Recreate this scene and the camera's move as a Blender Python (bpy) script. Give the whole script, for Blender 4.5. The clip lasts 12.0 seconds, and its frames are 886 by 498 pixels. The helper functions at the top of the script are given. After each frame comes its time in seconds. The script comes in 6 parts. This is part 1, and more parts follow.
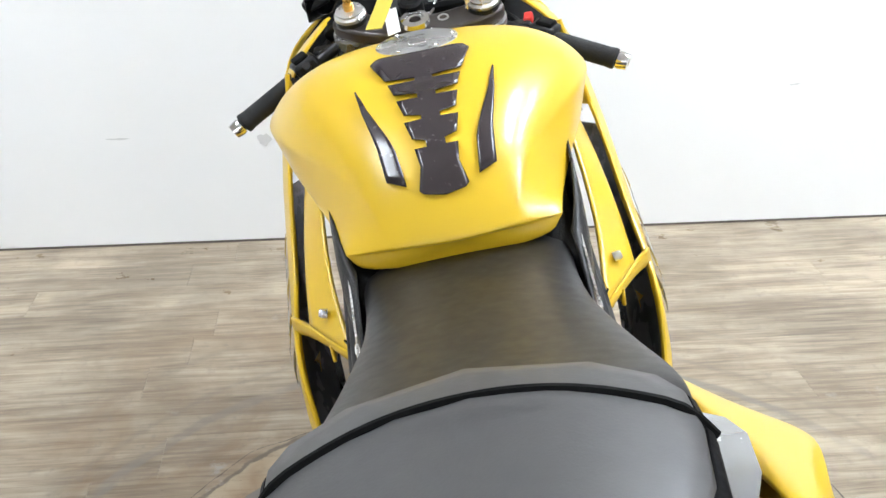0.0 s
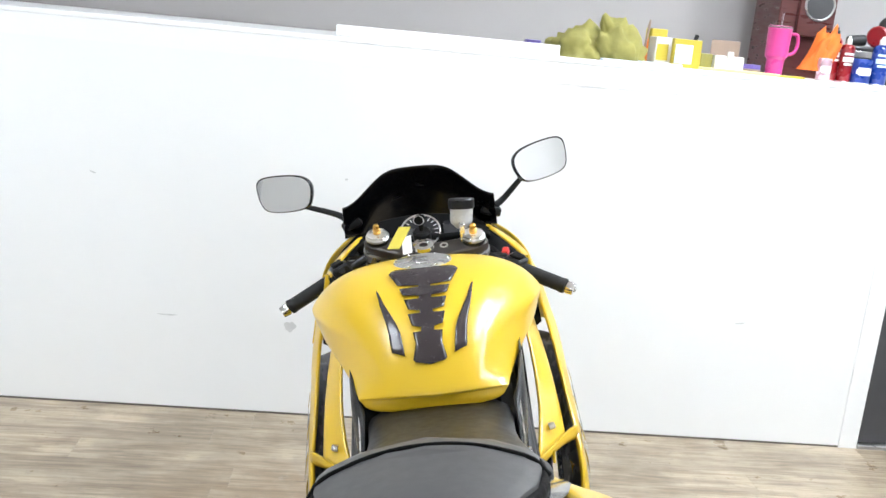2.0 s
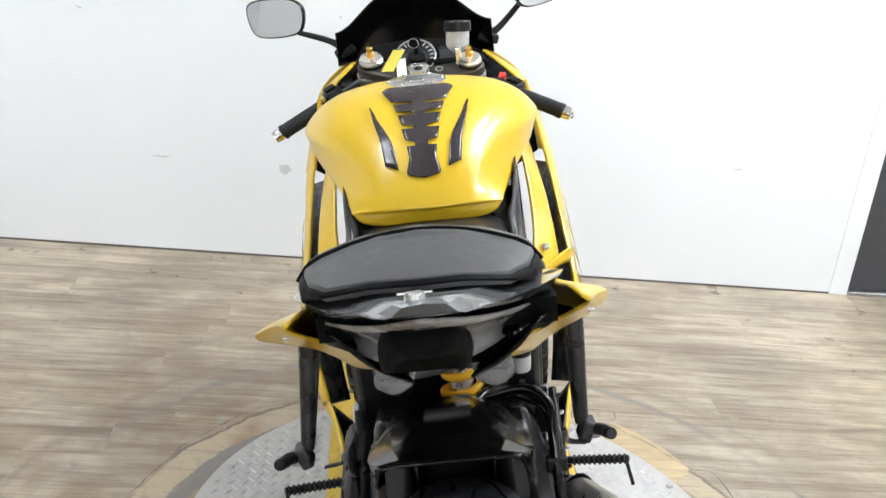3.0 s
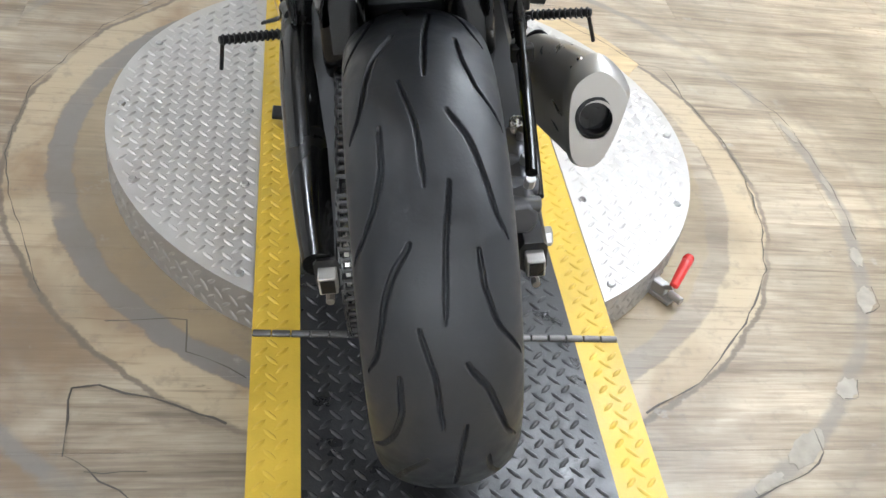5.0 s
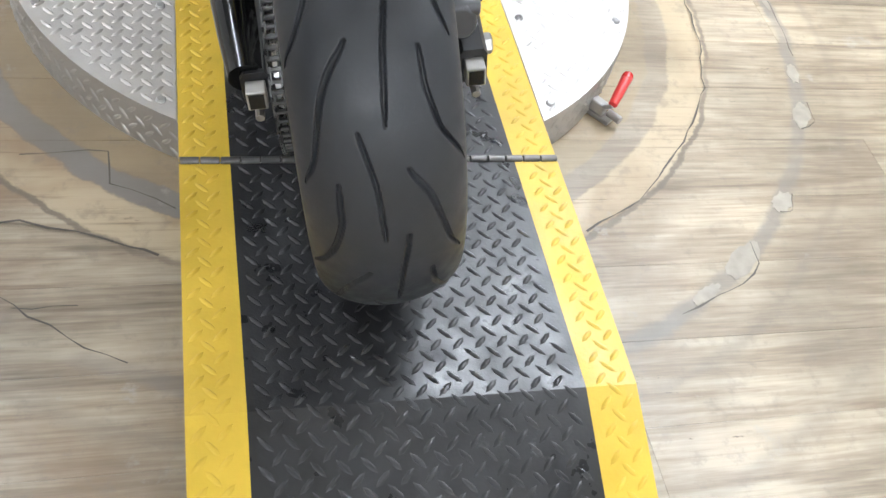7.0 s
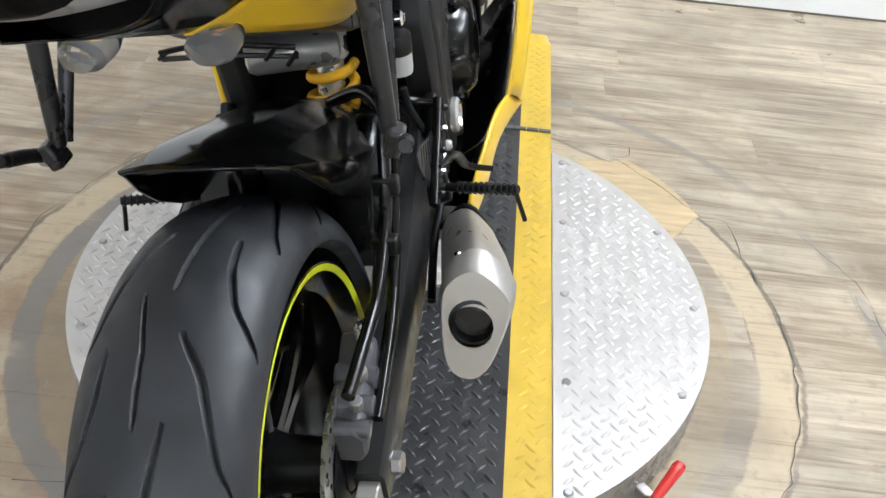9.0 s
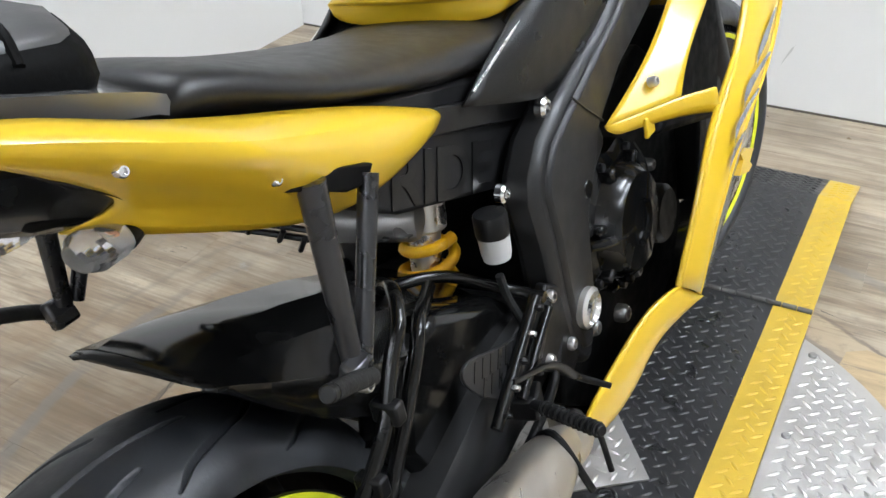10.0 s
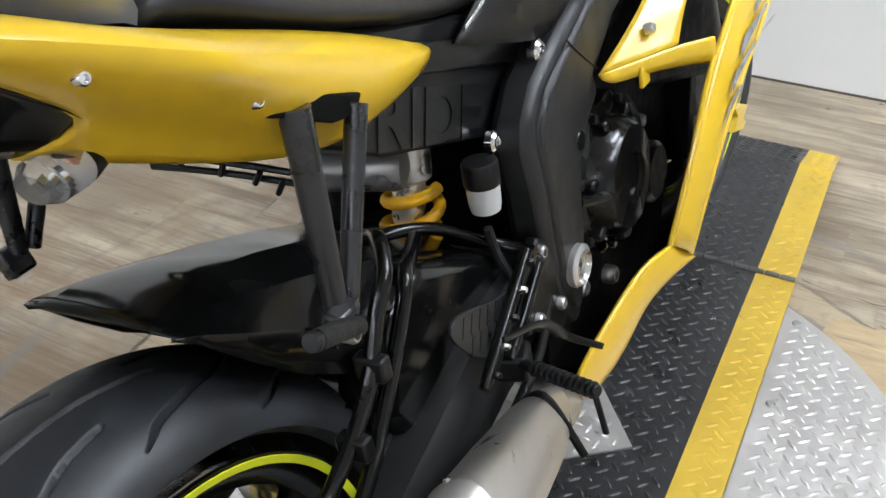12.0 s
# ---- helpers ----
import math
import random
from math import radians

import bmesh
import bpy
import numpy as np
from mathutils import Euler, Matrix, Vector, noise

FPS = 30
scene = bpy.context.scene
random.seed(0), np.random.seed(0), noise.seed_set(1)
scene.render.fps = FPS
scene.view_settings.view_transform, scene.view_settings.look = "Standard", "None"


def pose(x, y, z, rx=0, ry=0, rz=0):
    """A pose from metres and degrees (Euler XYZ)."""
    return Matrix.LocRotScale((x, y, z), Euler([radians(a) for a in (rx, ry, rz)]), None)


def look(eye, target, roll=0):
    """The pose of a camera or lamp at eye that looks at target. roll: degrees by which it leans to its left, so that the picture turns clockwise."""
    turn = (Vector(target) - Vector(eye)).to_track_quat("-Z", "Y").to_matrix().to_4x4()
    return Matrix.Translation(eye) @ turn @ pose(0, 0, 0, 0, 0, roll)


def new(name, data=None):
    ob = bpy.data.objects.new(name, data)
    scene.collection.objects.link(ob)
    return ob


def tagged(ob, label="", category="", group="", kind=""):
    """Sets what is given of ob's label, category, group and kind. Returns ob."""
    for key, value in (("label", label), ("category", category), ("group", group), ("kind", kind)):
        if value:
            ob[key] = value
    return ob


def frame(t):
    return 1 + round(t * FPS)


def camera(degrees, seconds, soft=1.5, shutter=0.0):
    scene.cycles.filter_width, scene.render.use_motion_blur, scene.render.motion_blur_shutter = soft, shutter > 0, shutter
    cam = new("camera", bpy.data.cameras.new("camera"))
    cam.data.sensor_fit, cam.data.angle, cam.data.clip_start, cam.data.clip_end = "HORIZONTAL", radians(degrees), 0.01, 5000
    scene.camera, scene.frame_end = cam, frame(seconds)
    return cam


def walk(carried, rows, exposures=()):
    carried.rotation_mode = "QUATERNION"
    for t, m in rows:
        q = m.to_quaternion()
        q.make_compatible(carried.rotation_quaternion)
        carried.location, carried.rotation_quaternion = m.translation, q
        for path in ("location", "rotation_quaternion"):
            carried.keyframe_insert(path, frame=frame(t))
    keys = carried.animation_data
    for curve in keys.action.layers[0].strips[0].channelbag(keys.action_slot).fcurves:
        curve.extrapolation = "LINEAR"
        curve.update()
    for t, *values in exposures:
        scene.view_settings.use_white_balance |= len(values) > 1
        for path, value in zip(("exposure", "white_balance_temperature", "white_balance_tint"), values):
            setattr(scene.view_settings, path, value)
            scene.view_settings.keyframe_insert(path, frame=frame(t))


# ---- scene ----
cam = camera(50.0, 12.0)
PATH = [
    (0, (-0.284, -0.532, 1.402), (-0.097, 1.273, 0.508), 0.3),
    (0.5, (-0.305, -0.766, 1.471), (-0.096, 1.138, 0.842), 2.4),
    (1, (-0.326, -0.98, 1.555), (-0.148, 0.955, 1.034), 4.5),
    (1.5, (-0.313, -1.054, 1.566), (-0.159, 0.899, 1.118), 5.4),
    (2, (-0.311, -1.073, 1.549), (-0.139, 0.873, 1.082), 5.5),
    (2.5, (-0.306, -1.087, 1.508), (-0.133, 0.833, 0.947), 5.8),
    (3, (-0.295, -1.081, 1.45), (-0.099, 0.78, 0.722), 6.1),
    (3.5, (-0.303, -1.076, 1.385), (-0.045, 0.695, 0.492), 7.5),
    (3.7, (-0.301, -1.072, 1.34), (-0.011, 0.649, 0.363), 8.0),
    (5.3, (-0.292, -1.057, 1.238), (0.08, 0.351, -0.132), 12.1),
    (5.5, (-0.289, -1.06, 1.224), (0.085, 0.318, -0.177), 12.5),
    (6, (-0.283, -1.061, 1.2), (0.128, 0.227, -0.273), 14.6),
    (6.5, (-0.282, -1.063, 1.179), (0.166, 0.173, -0.328), 16.2),
    (7, (-0.294, -1.06, 1.183), (0.216, 0.146, -0.329), 15.9),
    (7.5, (-0.28, -1.079, 1.239), (0.273, 0.219, -0.179), 15.3),
    (7.7, (-0.237, -1.08, 1.256), (0.208, 0.313, -0.108), 10.4),
    (9.3, (0.214, -0.718, 1.291), (-0.013, 0.868, 0.094), 3.5),
    (9.5, (0.266, -0.638, 1.284), (-0.133, 0.939, 0.119), 1.0),
    (10, (0.409, -0.463, 1.283), (-0.41, 0.997, 0.189), -1.7),
    (10.5, (0.466, -0.354, 1.256), (-0.451, 1.02, 0.128), -5.3),
    (11, (0.466, -0.333, 1.255), (-0.498, 1.048, 0.177), -5.2),
    (11.5, (0.45, -0.351, 1.245), (-0.499, 1.032, 0.156), -4.9),
    (12, (0.37, -0.44, 1.223), (-0.372, 1.03, 0.089), 0.3),
]
walk(cam, [(t, look(eye, target, roll)) for t, eye, target, roll in PATH],
     exposures=((0, -0.2), (1.5, -0.22), (3.5, -0.28), (5.5, -0.02), (6.5, 0.06), (7.7, 0.04), (9.5, -0.34), (10.5, -0.40), (11.5, -0.52), (12, -0.52)))

# ---------------------------------------------------------------- light
world = bpy.data.worlds.new("room_air")
scene.world = world
world.use_nodes = True
world.node_tree.nodes["Background"].inputs[0].default_value = (0.9, 0.95, 1.0, 1)
world.node_tree.nodes["Background"].inputs[1].default_value = 0.02


# ---------------------------------------------------------------- materials
def shader(name, colour, rough=0.5, metal=0.0, spec=0.5, grain=0.0, scale=20.0, bump=0.0, bump_scale=60.0, spread=0.15, coat=0.0, stretch=(1, 1, 1), spots=None, spot_scale=9.0, spot_level=0.62, per_piece=0.0, rough_var=0.12):
    """A procedural surface: base colour with large and small variation, bump, and stains of another colour."""
    m = bpy.data.materials.new(name)
    m.use_nodes = True
    nt = m.node_tree
    b = nt.nodes["Principled BSDF"]
    b.inputs["Roughness"].default_value = rough
    b.inputs["Metallic"].default_value = metal
    b.inputs["Coat Weight"].default_value = coat
    b.inputs["Specular IOR Level"].default_value = spec
    b.inputs["Coat Roughness"].default_value = 0.06

    def node(kind, **sets):
        n = nt.nodes.new(kind)
        for k, v in sets.items():
            n.inputs[k].default_value = v
        return n

    tc = nt.nodes.new("ShaderNodeTexCoord")
    mp = node("ShaderNodeMapping", Scale=stretch)
    nt.links.new(tc.outputs["Object"], mp.inputs["Vector"])
    n1 = node("ShaderNodeTexNoise", Scale=scale, Detail=6.0)
    n2 = node("ShaderNodeTexNoise", Scale=scale * 0.13, Detail=3.0)
    for n in (n1, n2):
        nt.links.new(mp.outputs[0], n.inputs["Vector"])
    mix = nt.nodes.new("ShaderNodeMath")
    mix.operation = "MULTIPLY_ADD"
    mix.inputs[1].default_value = 0.55
    nt.links.new(n1.outputs[0], mix.inputs[0])
    sc = nt.nodes.new("ShaderNodeMath")
    sc.operation = "MULTIPLY"
    sc.inputs[1].default_value = 0.45
    nt.links.new(n2.outputs[0], sc.inputs[0])
    nt.links.new(sc.outputs[0], mix.inputs[2])
    ramp = nt.nodes.new("ShaderNodeMapRange")
    ramp.inputs[1].default_value, ramp.inputs[2].default_value = 0.3, 0.7
    ramp.inputs[3].default_value, ramp.inputs[4].default_value = 1 - spread - grain, 1 + spread
    nt.links.new(mix.outputs[0], ramp.inputs[0])
    hsv = nt.nodes.new("ShaderNodeHueSaturation")
    hsv.inputs["Color"].default_value = (*colour, 1)
    value = ramp.outputs[0]
    if per_piece:
        oi = nt.nodes.new("ShaderNodeObjectInfo")
        pr = nt.nodes.new("ShaderNodeMapRange")
        pr.inputs[3].default_value, pr.inputs[4].default_value = 1 - per_piece, 1 + per_piece
        nt.links.new(oi.outputs["Random"], pr.inputs[0])
        mm = nt.nodes.new("ShaderNodeMath")
        mm.operation = "MULTIPLY"
        nt.links.new(value, mm.inputs[0])
        nt.links.new(pr.outputs[0], mm.inputs[1])
        value = mm.outputs[0]
    nt.links.new(value, hsv.inputs["Value"])
    out = hsv.outputs[0]
    if spots:
        n3 = node("ShaderNodeTexNoise", Scale=spot_scale, Detail=5.0, Roughness=0.65)
        nt.links.new(mp.outputs[0], n3.inputs["Vector"])
        sr = nt.nodes.new("ShaderNodeMapRange")
        sr.inputs[1].default_value, sr.inputs[2].default_value = spot_level, spot_level + 0.08
        nt.links.new(n3.outputs[0], sr.inputs[0])
        mc = nt.nodes.new("ShaderNodeMix")
        mc.data_type = "RGBA"
        nt.links.new(sr.outputs[0], mc.inputs[0])
        nt.links.new(out, mc.inputs[6])
        mc.inputs[7].default_value = (*spots, 1)
        out = mc.outputs[2]
    nt.links.new(out, b.inputs["Base Color"])
    rr = nt.nodes.new("ShaderNodeMapRange")
    rr.inputs[1].default_value, rr.inputs[2].default_value = 0.3, 0.7
    rr.inputs[3].default_value, rr.inputs[4].default_value = max(0.02, rough - rough_var), min(1.0, rough + rough_var)
    nt.links.new(n1.outputs[0], rr.inputs[0])
    nt.links.new(rr.outputs[0], b.inputs["Roughness"])
    if bump:
        n4 = node("ShaderNodeTexNoise", Scale=bump_scale, Detail=4.0)
        nt.links.new(mp.outputs[0], n4.inputs["Vector"])
        bp = node("ShaderNodeBump", Strength=bump, Distance=0.003)
        nt.links.new(n4.outputs[0], bp.inputs["Height"])
        nt.links.new(bp.outputs[0], b.inputs["Normal"])
    return m


def glow(name, colour, strength):
    m = bpy.data.materials.new(name)
    m.use_nodes = True
    b = m.node_tree.nodes["Principled BSDF"]
    b.inputs["Base Color"].default_value = (0.9, 0.9, 0.9, 1)
    b.inputs["Emission Color"].default_value = (*colour, 1)
    b.inputs["Emission Strength"].default_value = strength
    return m


def clear(name, colour, rough=0.05):
    m = bpy.data.materials.new(name)
    m.use_nodes = True
    b = m.node_tree.nodes["Principled BSDF"]
    b.inputs["Base Color"].default_value = (*colour, 1)
    b.inputs["Roughness"].default_value = rough
    b.inputs["Transmission Weight"].default_value = 0.9
    b.inputs["IOR"].default_value = 1.3
    return m


WALL = shader("white_paint", (0.83, 0.83, 0.82), 0.55, scale=6, spread=0.012, bump=0.06, bump_scale=120)
UPPER = shader("warm_grey_paint", (0.33, 0.31, 0.30), 0.7, scale=4, spread=0.03, bump=0.05)
TRIM = shader("white_trim", (0.85, 0.85, 0.84), 0.4, scale=9, spread=0.012)
CEIL = shader("ceiling_white", (0.75, 0.75, 0.75), 0.8, spread=0.02)
FARWALL = shader("grey_painted_wall", (0.45, 0.45, 0.45), 0.7, scale=5, spread=0.04)


def plank_shader():
    """Oak-look vinyl: long wavy grain that differs from plank to plank, with ring-shaped wear round the turntable."""
    m = bpy.data.materials.new("oak_vinyl")
    m.use_nodes = True
    nt = m.node_tree
    b = nt.nodes["Principled BSDF"]
    link = nt.links.new

    def math_node(op, a, c=0.0, clamp=False):
        n = nt.nodes.new("ShaderNodeMath")
        n.operation, n.use_clamp = op, clamp
        for k, v in enumerate((a, c)):
            if isinstance(v, (int, float)):
                n.inputs[k].default_value = v
            else:
                link(v, n.inputs[k])
        return n.outputs[0]

    def noise(vec, scale, detail=4.0, rough=0.55, distort=0.0):
        n = nt.nodes.new("ShaderNodeTexNoise")
        n.inputs["Scale"].default_value, n.inputs["Detail"].default_value = scale, detail
        n.inputs["Roughness"].default_value, n.inputs["Distortion"].default_value = rough, distort
        link(vec, n.inputs["Vector"])
        return n.outputs[0]

    def remap(v, a, c, lo=0.0, hi=1.0):
        n = nt.nodes.new("ShaderNodeMapRange")
        n.interpolation_type = "SMOOTHSTEP"
        for k, q in enumerate((a, c, lo, hi)):
            n.inputs[k + 1].default_value = q
        link(v, n.inputs[0])
        return n.outputs[0]

    def blend(f, a, c):
        n = nt.nodes.new("ShaderNodeMix")
        n.data_type = "RGBA"
        link(f, n.inputs[0])
        for k, v in ((6, a), (7, c)):
            if isinstance(v, tuple):
                n.inputs[k].default_value = (*v, 1)
            else:
                link(v, n.inputs[k])
        return n.outputs[2]

    geo = nt.nodes.new("ShaderNodeNewGeometry")
    info = nt.nodes.new("ShaderNodeObjectInfo")
    pos = geo.outputs["Position"]
    shift = nt.nodes.new("ShaderNodeCombineXYZ")
    link(math_node("MULTIPLY", info.outputs["Random"], 37.0), shift.inputs[0])
    link(math_node("MULTIPLY", info.outputs["Random"], 11.0), shift.inputs[2])
    add = nt.nodes.new("ShaderNodeVectorMath")
    link(pos, add.inputs[0])
    link(shift.outputs[0], add.inputs[1])

    def stretched(x, y):
        n = nt.nodes.new("ShaderNodeMapping")
        n.inputs["Scale"].default_value = (x, y, 1)
        link(add.outputs[0], n.inputs["Vector"])
        return n.outputs[0]

    wave = noise(stretched(1.0, 8.0), 2.2, 4.0, 0.55, 0.8)
    fine = noise(stretched(1.5, 30.0), 4.0, 5.0, 0.6, 0.3)
    cloud = noise(pos, 2.3, 4.0, 0.6)
    grime = noise(pos, 7.0, 6.0, 0.7)
    wood = math_node("ADD", math_node("MULTIPLY", wave, 0.60), math_node("MULTIPLY", fine, 0.40))
    ramp = nt.nodes.new("ShaderNodeValToRGB")
    ramp.color_ramp.elements[0].position, ramp.color_ramp.elements[0].color = 0.27, (0.120, 0.088, 0.058, 1)
    ramp.color_ramp.elements[1].position, ramp.color_ramp.elements[1].color = 0.74, (0.60, 0.49, 0.355, 1)
    mid = ramp.color_ramp.elements.new(0.46)
    mid.color = (0.335, 0.258, 0.172, 1)
    mid = ramp.color_ramp.elements.new(0.56)
    mid.color = (0.465, 0.375, 0.26, 1)
    link(wood, ramp.inputs[0])
    hsv = nt.nodes.new("ShaderNodeHueSaturation")
    link(ramp.outputs[0], hsv.inputs["Color"])
    link(math_node("MULTIPLY", remap(info.outputs["Random"], 0.0, 1.0, 0.90, 1.05), remap(cloud, 0.3, 0.7, 0.78, 1.12)), hsv.inputs["Value"])
    colour = hsv.outputs[0]
    # distance from the turntable's middle, wavering a little
    sep = nt.nodes.new("ShaderNodeSeparateXYZ")
    link(pos, sep.inputs[0])
    dx, dy = sep.outputs[0], math_node("SUBTRACT", sep.outputs[1], 0.624)
    dist = math_node("SQRT", math_node("ADD", math_node("MULTIPLY", dx, dx), math_node("MULTIPLY", dy, dy)))
    ragged = math_node("ADD", dist, math_node("MULTIPLY", math_node("SUBTRACT", grime, 0.5), 0.05))

    def ring(a, c, soft):
        return math_node("MULTIPLY", remap(ragged, a - soft, a + soft), remap(ragged, c - soft, c + soft, 1.0, 0.0))

    def part_of(f, amount, patchy, lo, hi):
        return math_node("MULTIPLY", math_node("MULTIPLY", f, amount), remap(patchy, lo, hi))

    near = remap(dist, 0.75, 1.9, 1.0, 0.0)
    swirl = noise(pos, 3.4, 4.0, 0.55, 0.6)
    # Stains weighted westward; the shade on that side is coloured in with them.
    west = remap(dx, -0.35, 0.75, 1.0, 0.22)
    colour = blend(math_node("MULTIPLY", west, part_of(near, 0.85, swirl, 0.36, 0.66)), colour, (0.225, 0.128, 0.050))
    colour = blend(part_of(ring(0.60, 0.685, 0.006), 0.7, cloud, 0.25, 0.55), colour, (0.33, 0.245, 0.135))
    colour = blend(part_of(ring(0.735, 0.812, 0.004), 0.85, fine, 0.20, 0.50), colour, (0.50, 0.385, 0.235))
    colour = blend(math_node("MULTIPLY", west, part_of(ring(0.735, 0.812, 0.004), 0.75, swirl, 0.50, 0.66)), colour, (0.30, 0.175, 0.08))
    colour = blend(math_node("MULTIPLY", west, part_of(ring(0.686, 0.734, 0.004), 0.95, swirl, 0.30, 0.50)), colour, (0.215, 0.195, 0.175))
    colour = blend(part_of(ring(0.811, 0.822, 0.003), 0.75, cloud, 0.36, 0.52), colour, (0.13, 0.10, 0.075))
    colour = blend(part_of(ring(1.004, 1.034, 0.008), 0.75, swirl, 0.34, 0.55), colour, (0.215, 0.195, 0.172))
    colour = blend(part_of(ring(1.10, 1.118, 0.010), 0.40, cloud, 0.30, 0.6), colour, (0.19, 0.16, 0.125))
    colour = blend(part_of(ring(1.27, 1.29, 0.015), 0.35, cloud, 0.40, 0.6), colour, (0.19, 0.16, 0.125))
    colour = blend(part_of(near, 0.6, grime, 0.62, 0.70), colour, (0.42, 0.39, 0.35))
    colour = blend(remap(noise(stretched(1.0, 3.0), 9.0, 5.0, 0.7), 0.68, 0.74, 0.0, 0.75), colour, (0.075, 0.055, 0.038))
    colour = blend(remap(noise(pos, 1.7, 5.0, 0.62), 0.46, 0.66, 0.0, 0.42), colour, (0.150, 0.108, 0.066))
    colour = blend(remap(noise(pos, 26.0, 4.0, 0.7), 0.52, 0.70, 0.0, 0.35), colour, (0.19, 0.155, 0.12))
    tone = nt.nodes.new("ShaderNodeHueSaturation")
    tone.inputs["Saturation"].default_value, tone.inputs["Value"].default_value = 0.90, 0.96
    link(colour, tone.inputs["Color"])
    colour = tone.outputs["Color"]
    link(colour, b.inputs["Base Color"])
    link(math_node("ADD", remap(grime, 0.3, 0.7, 0.26, 0.44), math_node("MULTIPLY", near, 0.06)), b.inputs["Roughness"])
    bump = nt.nodes.new("ShaderNodeBump")
    bump.inputs["Strength"].default_value, bump.inputs["Distance"].default_value = 0.16, 0.002
    link(math_node("ADD", fine, math_node("MULTIPLY", grime, 0.8)), bump.inputs["Height"])
    link(bump.outputs[0], b.inputs["Normal"])
    return m


PLANK = plank_shader()
SCAR = shader("bare_plywood", (0.50, 0.375, 0.22), 0.75, scale=10, spread=0.3, stretch=(1, 6, 1), bump=0.25, spots=(0.30, 0.24, 0.17), spot_scale=6, spot_level=0.6)
CHIP = shader("grey_chipped_board", (0.34, 0.30, 0.25), 0.8, scale=40, spread=0.25, bump=0.4)
CRACK_AND_GAP_SHADE = shader("dark_crack", (0.11, 0.095, 0.08), 0.9)
STEEL = shader("silver_tread_plate", (0.52, 0.50, 0.475), 0.46, metal=0.75, scale=30, spread=0.14, bump=0.08, bump_scale=90, spots=(0.36, 0.35, 0.33), spot_scale=7, spot_level=0.66)
BLACKPLATE = shader("black_tread_plate", (0.020, 0.020, 0.021), 0.36, scale=25, spread=0.35, bump=0.12, bump_scale=160, spots=(0.10, 0.10, 0.10), spot_scale=11, spot_level=0.68)
YELLOWPLATE = shader("yellow_tread_paint", (0.62, 0.41, 0.04), 0.42, scale=18, spread=0.16, bump=0.1, bump_scale=150, spots=(0.22, 0.15, 0.03), spot_scale=16, spot_level=0.68)
HINGESTEEL = shader("dark_hinge_steel", (0.16, 0.155, 0.15), 0.4, metal=0.8, spread=0.3)
BARESTEEL = shader("worn_steel", (0.42, 0.41, 0.40), 0.35, metal=0.9, spread=0.2)
DARKDOOR = shader("dark_panel", (0.055, 0.055, 0.06), 0.35, scale=8, spread=0.2)
REDGRIP = shader("red_vinyl_grip", (0.62, 0.035, 0.03), 0.35, spread=0.08)
LIGHTPANEL = glow("light_panel", (0.88, 0.96, 1.06), 60.0)


# ---------------------------------------------------------------- mesh helpers
def part(name, bm, material, parent=None, label="", smooth=False, bevel=0.0, sub=0, angle=40):
    me = bpy.data.meshes.new(name)
    bmesh.ops.recalc_face_normals(bm, faces=bm.faces)
    bm.to_mesh(me)
    bm.free()
    me.materials.append(material)
    ob = new(name, me)
    if parent:
        ob.parent = parent
    if label:
        ob["label"] = label
    if bevel:
        md = ob.modifiers.new("edge", "BEVEL")
        md.width, md.segments, md.limit_method, md.angle_limit = bevel, 2, "ANGLE", radians(35)
    if sub:
        md = ob.modifiers.new("soft", "SUBSURF")
        md.levels = md.render_levels = sub
    if smooth or sub or bevel:
        me.shade_smooth()
        if not sub:
            me.set_sharp_from_angle(angle=radians(angle))
    return ob


def empty(name, m, label, category, group=""):
    ob = new(name)
    ob.empty_display_size = 0.1
    ob.matrix_basis = m
    return tagged(ob, label, category, group)


def box_bm(x0, x1, y0, y1, z0, z1, m=None, bm=None):
    bm = bm or bmesh.new()
    vs = [bm.verts.new((x, y, z)) for z in (z0, z1) for y in (y0, y1) for x in (x0, x1)]
    for f in ((0, 1, 3, 2), (4, 6, 7, 5), (0, 4, 5, 1), (2, 3, 7, 6), (0, 2, 6, 4), (1, 5, 7, 3)):
        bm.faces.new([vs[i] for i in f])
    if m is not None:
        bmesh.ops.transform(bm, matrix=m, verts=vs)
    return bm


def extrude_poly(points, to3, depth_a, depth_b, bm=None):
    """A flat outline (u, v) swept between two depths; to3(u, v, d) gives the place."""
    bm = bm or bmesh.new()
    a = [bm.verts.new(to3(u, v, depth_a)) for u, v in points]
    b = [bm.verts.new(to3(u, v, depth_b)) for u, v in points]
    n = len(points)
    bm.faces.new(a[::-1])
    bm.faces.new(b)
    for i in range(n):
        bm.faces.new((a[i], a[(i + 1) % n], b[(i + 1) % n], b[i]))
    return bm


def loft(rings, bm=None, caps=True, closed=True):
    """Skin between rings of points, all with the same count."""
    bm = bm or bmesh.new()
    rows = [[bm.verts.new(p) for p in r] for r in rings]
    n = len(rows[0])
    for a, b in zip(rows, rows[1:]):
        for i in range(n if closed else n - 1):
            j = (i + 1) % n
            bm.faces.new((a[i], a[j], b[j], b[i]))
    if caps and closed:
        bm.faces.new(rows[0][::-1])
        bm.faces.new(rows[-1])
    return bm


